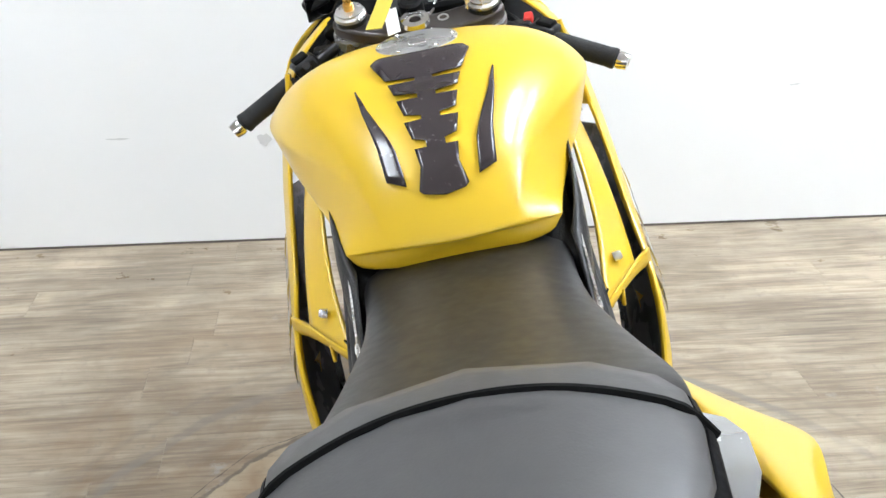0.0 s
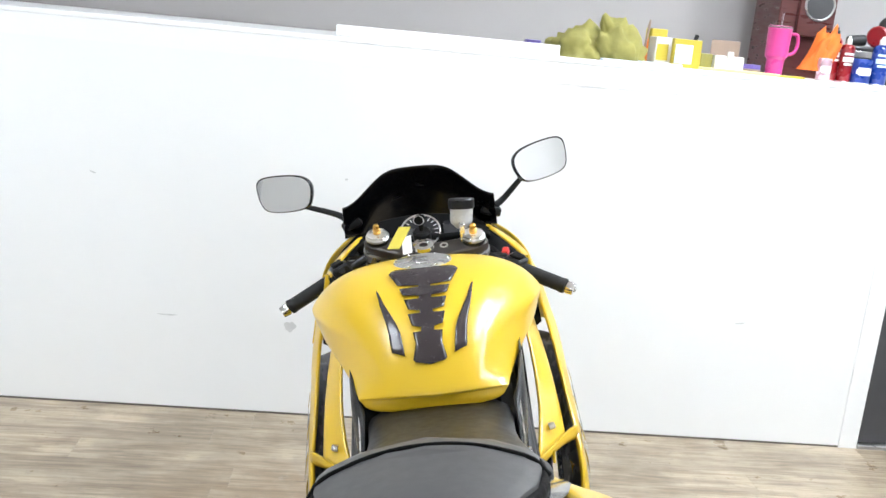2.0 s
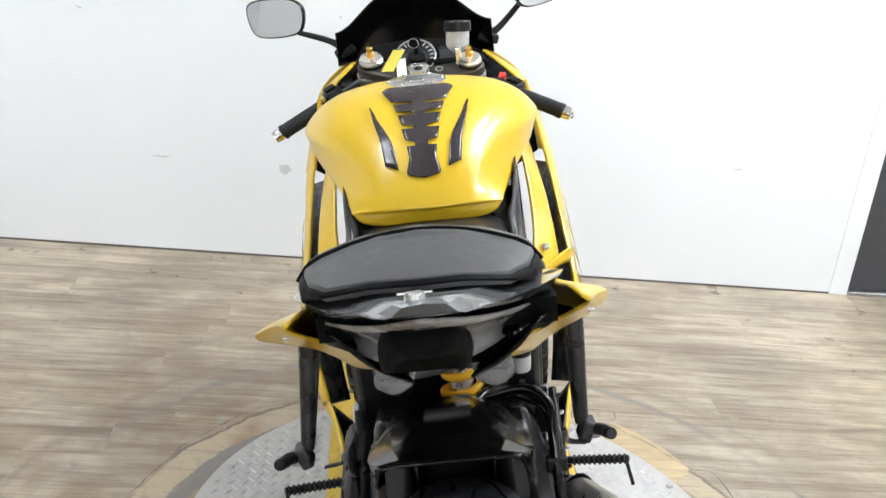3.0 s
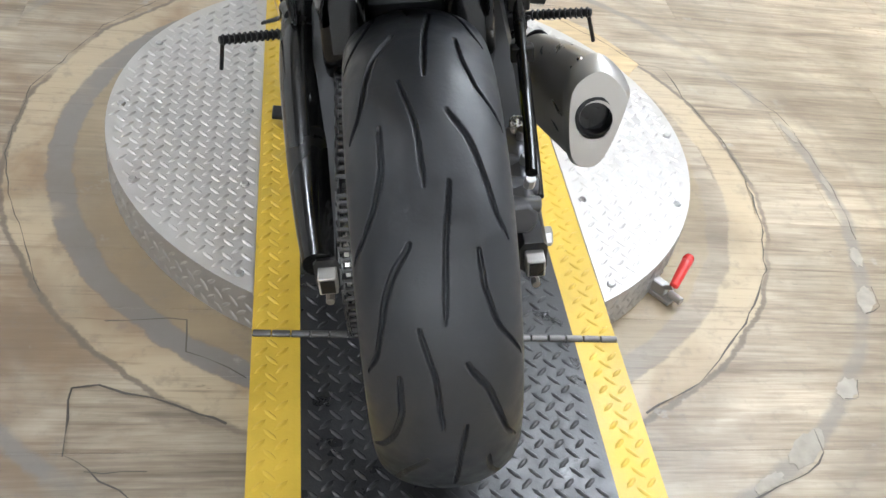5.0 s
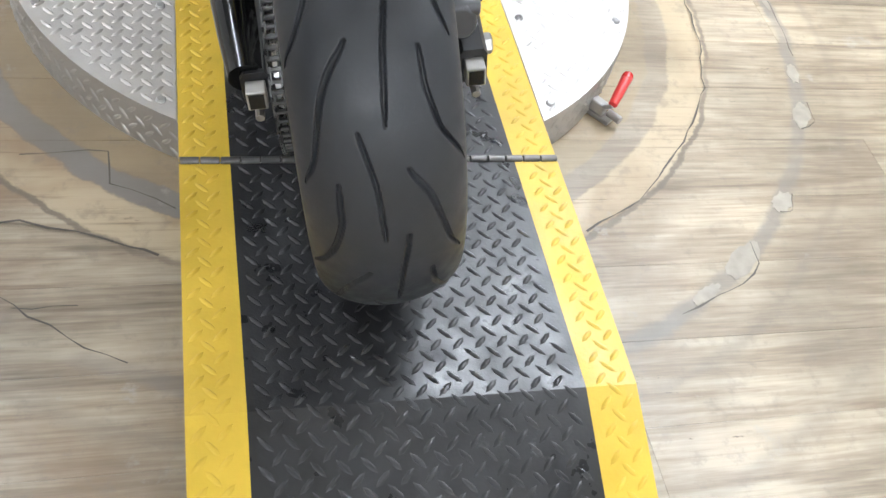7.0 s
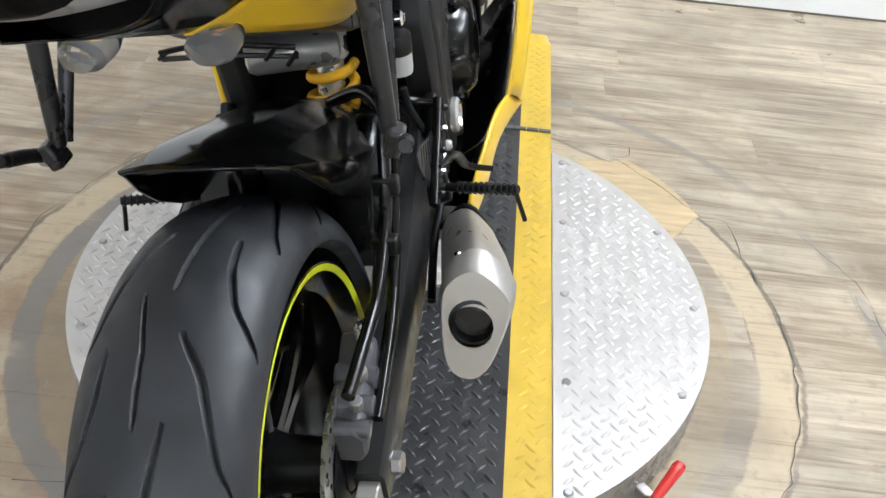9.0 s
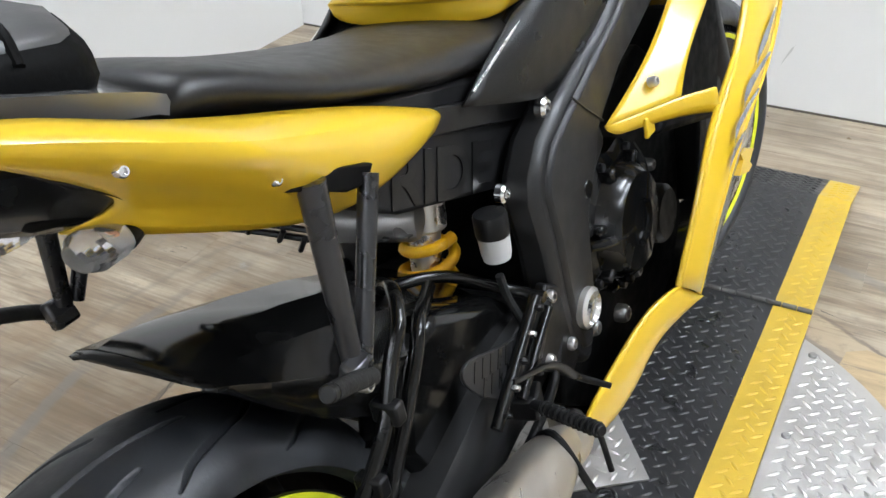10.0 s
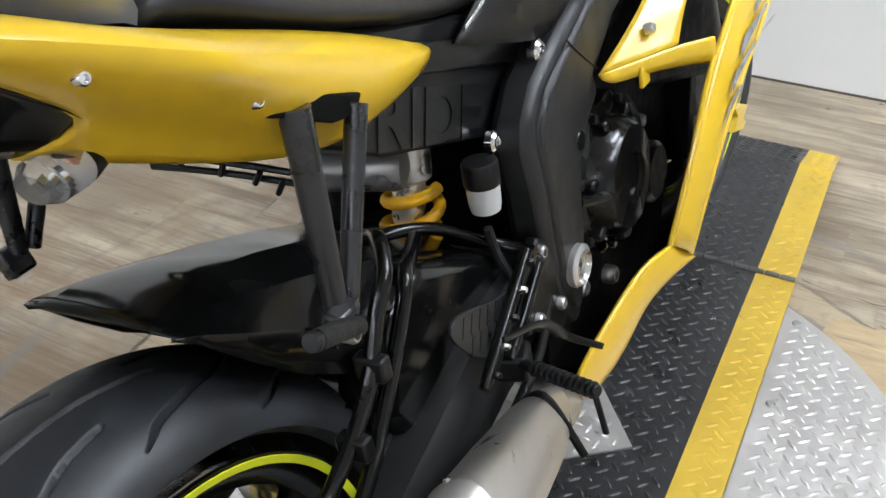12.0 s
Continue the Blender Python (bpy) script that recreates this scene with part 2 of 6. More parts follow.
def spline(points, steps=6):
    """A smooth line through the points."""
    p = [Vector(q) for q in points]
    p = [p[0] * 2 - p[1], *p, p[-1] * 2 - p[-2]]
    out = []
    for a, b, c, d in zip(p, p[1:], p[2:], p[3:]):
        for k in range(steps):
            t = k / steps
            out.append(0.5 * (2 * b + (c - a) * t + (2 * a - 5 * b + 4 * c - d) * t * t + (3 * b - a - 3 * c + d) * t ** 3))
    out.append(p[-2])
    return out


def tube_bm(points, r, sides=10, steps=6, flat=1.0, bm=None):
    """A round bar along a smooth line; r is one radius or one for each end."""
    line = spline(points, steps) if steps > 1 else [Vector(q) for q in points]
    rings = []
    side = None
    for i, q in enumerate(line):
        d = (line[min(i + 1, len(line) - 1)] - line[max(i - 1, 0)]).normalized()
        if side is None:
            side = d.orthogonal().normalized()
        side = (side - d * side.dot(d)).normalized()
        up = d.cross(side)
        t = i / (len(line) - 1)
        rr = r if not isinstance(r, (tuple, list)) else r[0] + (r[1] - r[0]) * t
        rings.append([q + side * math.cos(a) * rr + up * math.sin(a) * rr * flat for a in (2 * math.pi * k / sides for k in range(sides))])
    return loft(rings, bm)


def lathe_bm(profile, m=None, sides=32, bm=None, closed=False):
    """(radius, height) pairs turned about z, then laid by m."""
    bm = bm or bmesh.new()
    m = m or Matrix.Identity(4)
    rows = [[bm.verts.new(m @ Vector((r * math.cos(a), r * math.sin(a), h))) for a in (2 * math.pi * k / sides for k in range(sides))] for r, h in profile]
    pairs = list(zip(rows, rows[1:])) + ([(rows[-1], rows[0])] if closed else [])
    for a, b in pairs:
        for i in range(sides):
            j = (i + 1) % sides
            bm.faces.new((a[i], a[j], b[j], b[i]))
    if not closed:
        bm.faces.new(rows[0][::-1])
        bm.faces.new(rows[-1])
    return bm


def along(a, b):
    """A pose at a whose z axis points to b."""
    a, b = Vector(a), Vector(b)
    return Matrix.Translation(a) @ (b - a).to_track_quat("Z", "Y").to_matrix().to_4x4()


def rod_bm(a, b, r, sides=16, bm=None, r2=None):
    length = (Vector(b) - Vector(a)).length
    r2 = r if r2 is None else r2
    e = min(r, r2, length) * 0.15
    return lathe_bm([(r - e, 0), (r, e), (r2, length - e), (r2 - e, length)], along(a, b), sides, bm)


def torus_bm(radius, r, m=None, sides=48, rings=10, bm=None):
    return lathe_bm([(radius + r * math.cos(2 * math.pi * k / rings), r * math.sin(2 * math.pi * k / rings)) for k in range(rings)], m, sides, bm, closed=True)


# ---------------------------------------------------------------- the room
WALL_Y, TOP_Z = 2.42, 1.462
WALL_MARKS = ((-0.56, 0.36, 0.022, 0.020, 10), (-1.02, 0.376, 0.035, 0.003, 0), (0.008, 0.177, 0.003, 0.035, 25), (-0.384, 0.947, 0.006, 0.004, 0), (0.604, 1.30, 0.005, 0.004, 0), (-1.3, 0.9, 0.012, 0.003, 20), (1.2, 0.5, 0.02, 0.003, -8))
floor = tagged(part("floor", box_bm(-5, 5, -6, 6, -0.06, -0.006), shader("subfloor", (0.10, 0.08, 0.06), 0.9)), "brown oak-look plank floor with worn patches", "floor", kind="structure")
north = tagged(part("wall_north", box_bm(-5, 1.700, WALL_Y, WALL_Y + 0.1, -0.006, TOP_Z - 0.095), WALL), "white painted half-height wall with scuffs", "wall", kind="structure")
tagged(part("trim_top", box_bm(-5, 5, WALL_Y - 0.0025, WALL_Y + 0.1, TOP_Z - 0.095, TOP_Z - 0.0196), TRIM), "white board along the wall's top", "trim", kind="structure")
tagged(part("trim_end", box_bm(1.7005, 1.778, WALL_Y - 0.005, WALL_Y + 0.1, -0.006, TOP_Z - 0.0955), TRIM), "white upright board at the wall's end", "trim", kind="structure")
tagged(part("door_1", box_bm(1.782, 5, WALL_Y + 0.02, WALL_Y + 0.08, 0.02, TOP_Z - 0.0975), DARKDOOR), "dark grey panel beside the white wall", "door", kind="structure")
tagged(part("trim_threshold", box_bm(1.782, 5, WALL_Y - 0.01, WALL_Y + 0.09, -0.006, 0.016), BARESTEEL, bevel=0.003), "pale metal threshold under the dark panel", "trim", kind="structure")
tagged(part("counter_top", box_bm(-5, 5, WALL_Y - 0.004, WALL_Y + 0.75, TOP_Z - 0.0195, TOP_Z), TRIM, bevel=0.003), "white counter on top of the half wall", "counter", kind="structure")
# Thin dark strip that colours in the shadow line under the wall.
tagged(part("trim_gap", box_bm(-5, 1.700, WALL_Y - 0.0022, WALL_Y - 0.0002, -0.004, 0.007), CRACK_AND_GAP_SHADE), "dark gap along the foot of the white wall", "trim", kind="structure")
tagged(part("trim_ledge", box_bm(-0.46, 0.36, WALL_Y + 0.03, WALL_Y + 0.07, TOP_Z + 0.001, TOP_Z + 0.040), TRIM, bevel=0.003), "white low strip standing along the counter", "trim", kind="structure")
tagged(part("wall_back", box_bm(-5, 5, WALL_Y + 0.76, WALL_Y + 0.86, -0.006, 3.2), UPPER), "warm grey painted wall behind the counter", "wall", kind="structure")
# The west, east and south walls are unseen additions, toned to steer bounce light.
tagged(part("wall_west", box_bm(-5.1, -5, -6, 6, -0.006, 3.2), FARWALL), "plain grey painted wall", "wall", kind="structure")
tagged(part("wall_northwest", box_bm(-1.9, -1.8, 0.15, WALL_Y - 0.003, -0.006, TOP_Z - 0.0200), WALL), "white painted half-height wall beside the turntable", "wall", kind="structure")
tagged(part("wall_east", box_bm(5, 5.1, -6, 6, -0.006, 3.2), WALL), "white painted wall", "wall", kind="structure")
tagged(part("wall_south", box_bm(-5, 5, -6.1, -6, -0.006, 3.2), WALL), "plain white painted wall", "wall", kind="structure")
tagged(part("ceiling", box_bm(-5.1, 5.1, -6.1, 6.1, 3.2, 3.3), CEIL), "plain white ceiling", "ceiling", kind="structure")


# Unseen lamps, added and placed to balance the room's light.
def ceiling_light(x, y, turn=0.0, strength=1.0):
    lamp = empty("ceiling_light", pose(x, y, 3.195, 0, 0, turn), "long white ceiling light with a glowing diffuser", "light", "ceiling lights")
    part("frame", box_bm(-0.62, 0.62, -0.17, 0.17, -0.045, 0.0), TRIM, lamp, bevel=0.004)
    part("diffuser", box_bm(-0.6, 0.6, -0.15, 0.15, -0.055, -0.0455), LIGHTPANEL, lamp)


# Key lamps to the right; the southern four are added to brighten the mirrors.
for lx, ly in ((1.1, 1.4), (1.9, 1.6), (2.1, 0.1), (-1.75, 0.8), (-1.3, -4.9), (0.5, -5.1), (-2.9, -5.1), (2.4, -5.1)):
    ceiling_light(lx, ly, 90)

# ---------------------------------------------------------------- turntable and ramps
P, HALF, INNER = 0.0916, 0.31, 0.233
CY, RAD, FAR = 0.624, 0.6154, 1.248
DROP_NEAR, END_NEAR, DROP_FAR, END_FAR = -0.445, -0.70, 1.75, 2.0

LUG_L, LUG_W, LUG_H = 0.0145, 0.0044, 0.0034


def lug_field(inside, x0, x1, y0, y1, pitch, place, turn=0.0):
    """Raised almond lugs of tread plate, in two crossing directions, joined as one mesh."""
    verts, faces = [], []
    n, row = 0, 0
    y = y0
    while y < y1:
        x = x0 + (pitch * 0.5 if row % 2 else 0)
        col = 0
        while x < x1:
            if inside(x, y):
                a = radians(45 if (row + 0) % 2 else -45) + turn
                c, s = math.cos(a), math.sin(a)
                base = len(verts)
                for u, v, h in ((-1, 0, 0), (-0.45, -0.85, 0), (0.45, -0.85, 0), (1, 0, 0), (0.45, 0.85, 0), (-0.45, 0.85, 0), (-0.55, 0, 1), (0.55, 0, 1)):
                    px, py = u * LUG_L, v * LUG_W
                    verts.append(place(x + px * c - py * s, y + px * s + py * c, h * LUG_H))
                for f in ((0, 1, 6), (1, 2, 7, 6), (2, 3, 7), (3, 4, 7), (4, 5, 6, 7), (5, 0, 6)):
                    faces.append([base + i for i in f])
            x += pitch
        y += pitch * 0.55
        row += 1
    return verts, faces


def lugs(name, material, parent, field):
    me = bpy.data.meshes.new(name)
    me.from_pydata(field[0], [], field[1])
    me.materials.append(material)
    me.shade_smooth()
    ob = new(name, me)
    ob.parent = parent
    ob["kind"] = "stuff"
    return ob


PITCH = 0.0325
table = empty("turntable", pose(0, 0, 0), "round silver tread-plate turntable with black and yellow lane", "turntable")


def half_disc(sign, z0, z1, r, x_in):
    """The outline of the disc beyond the lane on one side."""
    a0 = math.acos(x_in / r)
    pts = [(sign * r * math.cos(a), CY + r * math.sin(a)) for a in (-a0 + 2 * a0 * k / 40 for k in range(41))]
    return extrude_poly(pts if sign > 0 else pts[::-1], lambda u, v, d: (u, v, d), z0, z1)


part("skirt", lathe_bm([(RAD - 0.03, 0.0), (RAD, 0.0), (RAD, P - 0.008), (RAD - 0.03, P - 0.008)], pose(0, CY, 0), 96), STEEL, table, "silver tread-plate side of the turntable", smooth=True)
for s, nm in ((-1, "plate"), (1, "plate")):
    part(nm, half_disc(s, P - 0.0075, P, RAD + 0.002, HALF + 0.002), STEEL, table, "silver tread plate")
    lugs("tread_pattern", STEEL, table, lug_field(lambda x, y: math.hypot(x, y - CY) < RAD - 0.012 and abs(x) > HALF + 0.014, *((-0.65, -HALF) if s < 0 else (HALF + 0.01, 0.65)), 0.0, 1.28, PITCH, lambda x, y, h: (x, y, P + h)))
    for bx, step in ((0.3355, -2), (0.3355, -1), (0.3355, 0), (0.3355, 1), (0.3355, 2), (0.541, -1), (0.591, 0), (0.541, 1)):
        part("bolt", lathe_bm([(0.0001, -0.001), (0.0085, -0.001), (0.0085, 0.002), (0.006, 0.0045), (0.0001, 0.0045)], pose(s * bx, CY + 0.2434 * step, P), 12), BARESTEEL, table, smooth=True)
# lugs round the skirt
sv, sf = lug_field(lambda x, y: True, 0, 2 * math.pi * RAD - 0.02, 0.012, P - 0.018, PITCH, lambda x, y, h: ((RAD + h) * math.cos(x / RAD), CY + (RAD + h) * math.sin(x / RAD), y))
lugs("skirt_pattern", STEEL, table, (sv, sf))


def lane(parent, y0, y1, ramp=None):
    """One stretch of the lane: black tread plate between two yellow bands. ramp gives the height at y."""
    height = ramp or (lambda y: P)
    stops = [y0, y1] if ramp is None else sorted({y0, y1, *(k for k in (DROP_NEAR, DROP_FAR) if min(y0, y1) < k < max(y0, y1))})
    for name, xa, xb, mat in (("band", -HALF, -INNER, YELLOWPLATE), ("black_plate", -INNER, INNER, BLACKPLATE), ("band", INNER, HALF, YELLOWPLATE)):
        rings = [[(xa, y, height(y) - 0.0075), (xb, y, height(y) - 0.0075), (xb, y, height(y)), (xa, y, height(y))] for y in stops]
        part(name, loft(rings), mat, parent, "yellow painted edge band" if name == "band" else "black tread plate")
        e = 0.012
        lugs("tread_pattern", mat, parent, lug_field(lambda x, y: xa + e < x < xb - e and y0 + 0.014 < y < y1 - 0.014, -HALF, HALF, y0, y1, PITCH, lambda x, y, h: (x, y, height(y) + h)))


lane(table, 0.004, FAR - 0.004)


def slope(y):
    if y < DROP_NEAR:
        return 0.008 + (P - 0.008) * (y - END_NEAR) / (DROP_NEAR - END_NEAR)
    if y > DROP_FAR:
        return 0.008 + (P - 0.008) * (END_FAR - y) / (END_FAR - DROP_FAR)
    return P


for name, ya, yb, yh in (("ramp", END_NEAR, -0.006, -0.001), ("ramp", FAR + 0.006, END_FAR, FAR + 0.001)):
    flap = empty(name, pose(0, 0, 0), "hinged black and yellow tread-plate ramp of the turntable", "ramp", "turntable ramps")
    lane(flap, ya, yb, slope)
    for s in (-1, 1):
        # side cheek that carries the flap on the floor
        ys = (DROP_NEAR, -0.03) if ya < 0 else (FAR + 0.03, DROP_FAR)
        part("side_cheek", box_bm(s * (HALF - 0.03) - 0.004, s * (HALF - 0.03) + 0.004, ys[0], ys[1], 0, P - 0.008), BLACKPLATE, flap)
    k = 0
    x = -HALF
    while x < HALF - 0.01:
        part("hinge_knuckle", rod_bm((x + 0.001, yh, P + 0.001), (min(x + 0.030, HALF), yh, P + 0.001), 0.0065, 10), HINGESTEEL, flap, smooth=True)
        x += 0.031

plate = empty("floor_plate", pose(0.158, 0.659, P + 0.0025, 0, 0, 38.5), "loose square silver tread plate lying on the lane", "metal plate")
part("sheet", box_bm(-0.30, 0, -0.0, 0.24, -0.0005, 0.0035), STEEL, plate)
lugs("tread_pattern", STEEL, plate, lug_field(lambda x, y: -0.288 < x < -0.012 and 0.012 < y < 0.228, -0.3, 0, 0, 0.24, PITCH, lambda x, y, h: (x, y, h + 0.0035)))

lever = empty("lock_lever", pose(0, 0, 0), "steel floor lock with a red vinyl grip beside the turntable", "lever")
part("bracket", box_bm(-0.045, 0.03, -0.013, 0.013, 0, 0.010, pose(0.478, 0.205, 0, 0, 0, -52)), BARESTEEL, lever, bevel=0.002)
part("clamp_body", box_bm(-0.030, 0.012, -0.010, 0.010, 0.010, 0.034, pose(0.478, 0.205, 0, 0, 0, -52)), BARESTEEL, lever, bevel=0.003)
part("bolt", rod_bm((0.488, 0.190, 0.022), (0.506, 0.166, 0.022), 0.008), BARESTEEL, lever, smooth=True)
part("arm", tube_bm([(0.478, 0.196, 0.030), (0.480, 0.180, 0.046), (0.482, 0.174, 0.054)], 0.005), BARESTEEL, lever, smooth=True)
part("red_grip", lathe_bm([(0.005, 0), (0.0085, 0.003), (0.0095, 0.02), (0.0105, 0.055), (0.0115, 0.072), (0.009, 0.080), (0.003, 0.082)], along((0.481, 0.173, 0.054), (0.526, 0.234, 0.080)), 20), REDGRIP, lever, "red vinyl grip", smooth=True)

# ---------------------------------------------------------------- motorcycle
YELLOW = shader("yellow_lacquer", (0.76, 0.49, 0.022), 0.34, scale=3, spread=0.02, coat=0.35, rough_var=0.03)
YELLOW.node_tree.nodes["Principled BSDF"].inputs["Coat Roughness"].default_value = 0.14
RUBBER = shader("tyre_rubber", (0.023, 0.025, 0.029), 0.48, spec=0.55, scale=40, spread=0.25, bump=0.06, bump_scale=220, stretch=(1, 1, 1))
VINYL = shader("black_seat_vinyl", (0.012, 0.0115, 0.0115), 0.42, spec=0.5, scale=60, spread=0.08, bump=0.06, bump_scale=420, rough_var=0.04)
# Black pillion vinyl, its base lightened to grey for the grazing sheen.
PADSHEEN = shader("grey_black_pillion_vinyl", (0.058, 0.056, 0.055), 0.46, spec=0.9, scale=60, spread=0.03, bump=0.06, bump_scale=420, rough_var=0.04)
WEDGE = shader("dark_textured_cover", (0.008, 0.008, 0.008), 0.36, spec=0.4, scale=30, spread=0.15, bump=0.35, bump_scale=500)
GLOSS = shader("gloss_black_plastic", spec=0.3, colour=(0.004, 0.004, 0.004), rough=0.20, scale=12, spread=0.2, coat=0.2)
SATIN = shader("satin_black_metal", spec=0.3, colour=(0.006, 0.006, 0.0065), rough=0.38, scale=40, spread=0.25, bump=0.05, bump_scale=250)
FRAMEBLACK = shader("anodised_black_frame", spec=0.6, colour=(0.030, 0.030, 0.031), rough=0.42, metal=0.5, scale=30, spread=0.15, bump=0.04, bump_scale=300)
MATT = shader("matt_black_plastic", spec=0.08, colour=(0.004, 0.004, 0.004), rough=0.6, scale=50, spread=0.25, bump=0.1, bump_scale=200)
MESHBLACK = shader("textured_black_cover", spec=0.2, colour=(0.006, 0.006, 0.006), rough=0.5, scale=20, spread=0.2, bump=0.5, bump_scale=500)
GREYPLASTIC = shader("dark_grey_cover", (0.011, 0.011, 0.0115), 0.4, spec=0.35, scale=20, spread=0.12, bump=0.05)
STRUT = shader("satin_black_anodised_strut", (0.055, 0.055, 0.058), 0.30, metal=0.7, scale=30, spread=0.15, bump=0.04, bump_scale=250)
# Gloss black tail lacquer; the grey base stands for reflected ceiling light.
TAILSHEEN = shader("grey_tail_lacquer", (0.17, 0.17, 0.173), 0.22, spec=0.9, scale=8, spread=0.2, coat=1.0)
TITAN = shader("brushed_titanium", (0.50, 0.47, 0.43), 0.38, metal=0.9, scale=12, spread=0.16, stretch=(1, 1, 6), bump=0.06, bump_scale=180)
ENDCAP = shader("silver_end_cap", (0.50, 0.48, 0.45), 0.42, metal=0.7, scale=12, spread=0.08)
ALU = shader("machined_aluminium", (0.72, 0.71, 0.69), 0.28, metal=0.9, scale=30, spread=0.12)
CHROME = shader("chrome", (0.85, 0.85, 0.85), 0.10, metal=1.0, spread=0.04)
GOLD = shader("gold_anodised", (0.78, 0.44, 0.10), 0.32, metal=0.7, spread=0.12)
SPRING = shader("yellow_spring_paint", (0.80, 0.42, 0.01), 0.35, spread=0.08)
RUBGRIP = shader("black_rubber_grip", spec=0.3, colour=(0.012, 0.012, 0.012), rough=0.6, scale=80, spread=0.2, bump=0.3, bump_scale=300)
PADBLACK = shader("glossy_tank_pad", (0.035, 0.027, 0.029), 0.25, scale=90, spread=0.08, rough_var=0.03, coat=0.15)
MIRROR = shader("mirror_glass", (0.92, 0.92, 0.92), 0.02, metal=1.0, spread=0.005, rough_var=0.0)
SMOKE = shader("dark_screen", spec=0.25, colour=(0.004, 0.004, 0.005), rough=0.20, spread=0.1)
RESERVOIR = shader("milky_reservoir", (0.50, 0.50, 0.49), 0.3, scale=20, spread=0.08)
LENS = clear("clear_lens", (0.95, 0.95, 0.96), 0.10)
AMBER = shader("amber_bulb", (0.62, 0.27, 0.16), 0.3, spread=0.1)
SMOKELENS = shader("smoked_tail_lens", (0.30, 0.29, 0.285), 0.22, scale=9, spread=0.35, coat=0.3, spots=(0.16, 0.14, 0.12), spot_scale=16, spot_level=0.56)
REDPLASTIC = shader("red_switch", (0.70, 0.04, 0.03), 0.35, spread=0.05)
TAGYELLOW = shader("yellow_key_tag", (0.62, 0.52, 0.06), 0.5, spread=0.1)
DECALGREY = shader("grey_graphic", (0.20, 0.20, 0.21), 0.25, scale=20, spread=0.2, coat=0.5)
PINSTRIPE = shader("fluorescent_yellow_tape", (0.75, 0.80, 0.03), 0.4, spread=0.06)
# Black for solid plugs that colour in the darkness of holes and joints.
HOLESHADE = shader("grey_lettering", (0.006, 0.006, 0.006), 0.3, spread=0.1)
DIAL = shader("instrument_face", (0.03, 0.03, 0.032), 0.3, spread=0.2)
DISCSTEEL = shader("brake_disc_steel", (0.45, 0.44, 0.42), 0.30, metal=0.95, scale=60, spread=0.12)

LEAN, HEADING, STEER, RAKE = 10.8, -1.8, 9.5, 24.0
BIKE = pose(-0.0169, -0.12, 0.093, 0, 0, HEADING) @ pose(0, 0, 0, 0, -LEAN, 0)
bike = empty("motorcycle", BIKE, "yellow and black sport motorcycle leaning on its stand", "motorcycle")
SIDE = pose(0, 0, 0, 0, 90, 0)
AXLE_R, AXLE_F = Vector((0, 0, 0.31)), 0.7225
STEM = pose(0, 1.037, 0.955, RAKE, 0, 0) @ pose(0, 0, 0, 0, 0, -STEER)


def tf(bm, m):
    bmesh.ops.transform(bm, matrix=m, verts=bm.verts)
    return bm


def flip(points, s):
    return [(x * s, y, z) for x, y, z in points]


def shell(rows, thick=0.004, name="panel", material=None, parent=None, label="", sub=1, outward=1):
    """A thin curved panel through rows of points."""
    ob = part(name, loft(rows, closed=False), material, parent, label, sub=0, smooth=True, angle=60)
    if sub:
        md = ob.modifiers.new("soft", "SUBSURF")
        md.levels = md.render_levels = sub
        md.boundary_smooth = "PRESERVE_CORNERS"
    md = ob.modifiers.new("thick", "SOLIDIFY")
    md.thickness, md.offset = thick, 0
    return ob


def plate(name, outline, x0, x1, material, parent, label="", bevel=0.004):
    """An upright plate with an outline in (y, z), between two x."""
    return part(name, extrude_poly(outline, lambda u, v, d: (d, u, v), x0, x1), material, parent, label, bevel=bevel)


def smooth_outline(points, steps=5):
    """A closed smooth outline through the points."""
    n = len(points)
    out = []
    for i in range(n):
        a, b, c, d = (Vector((*points[(i + k) % n], 0)) for k in (-1, 0, 1, 2))
        for k in range(steps):
            t = k / steps
            q = 0.5 * (2 * b + (c - a) * t + (2 * a - 5 * b + 4 * c - d) * t * t + (3 * b - a - 3 * c + d) * t ** 3)
            out.append((q.x, q.y))
    return out


def bolt_at(place, axis, r, material, parent, name="bolt", depth=0.008):
    a = Vector(place)
    return part(name, lathe_bm([(0.0005, -0.004), (r, -0.004), (r, depth * 0.6), (r * 0.75, depth), (r * 0.5, depth), (r * 0.45, depth * 0.4), (0.0005, depth * 0.4)], along(a, a + Vector(axis)), 14), material, parent, smooth=True)


# ---- wheels
def tyre_bm(radius, half, height, m, groove=None, around=240, across=40):
    """A tyre turned about z; groove(s, t) gives the depth cut at arc lengths s round and t across it."""
    phi = np.linspace(-1.75, 1.75, across)
    x = half * np.sin(phi)
    c = np.cos(phi)
    r = radius - height + height * np.where(c > 0, c, c * 0.9)
    x = np.where(c > 0, x, np.sign(x) * half * (1 + 0.9 * c * 1.1))
    th = np.linspace(0, 2 * np.pi, around, endpoint=False)
    cut = np.zeros((around, across))
    if groove is not None:
        cut = groove(th[:, None] * radius, phi[None, :] * 0.072)
    rr = r[None, :] - cut
    xs = np.broadcast_to(x[None, :], rr.shape)
    co = np.stack([rr * np.cos(th)[:, None], rr * np.sin(th)[:, None], xs], -1).reshape(-1, 3)
    mm = np.array(m)
    co = co @ mm[:3, :3].T + mm[:3, 3]
    idx = np.arange(around * across).reshape(around, across)
    nxt = np.roll(idx, -1, 0)
    quads = np.stack([idx[:, :-1], nxt[:, :-1], nxt[:, 1:], idx[:, 1:]], -1).reshape(-1, 4)
    return co, quads


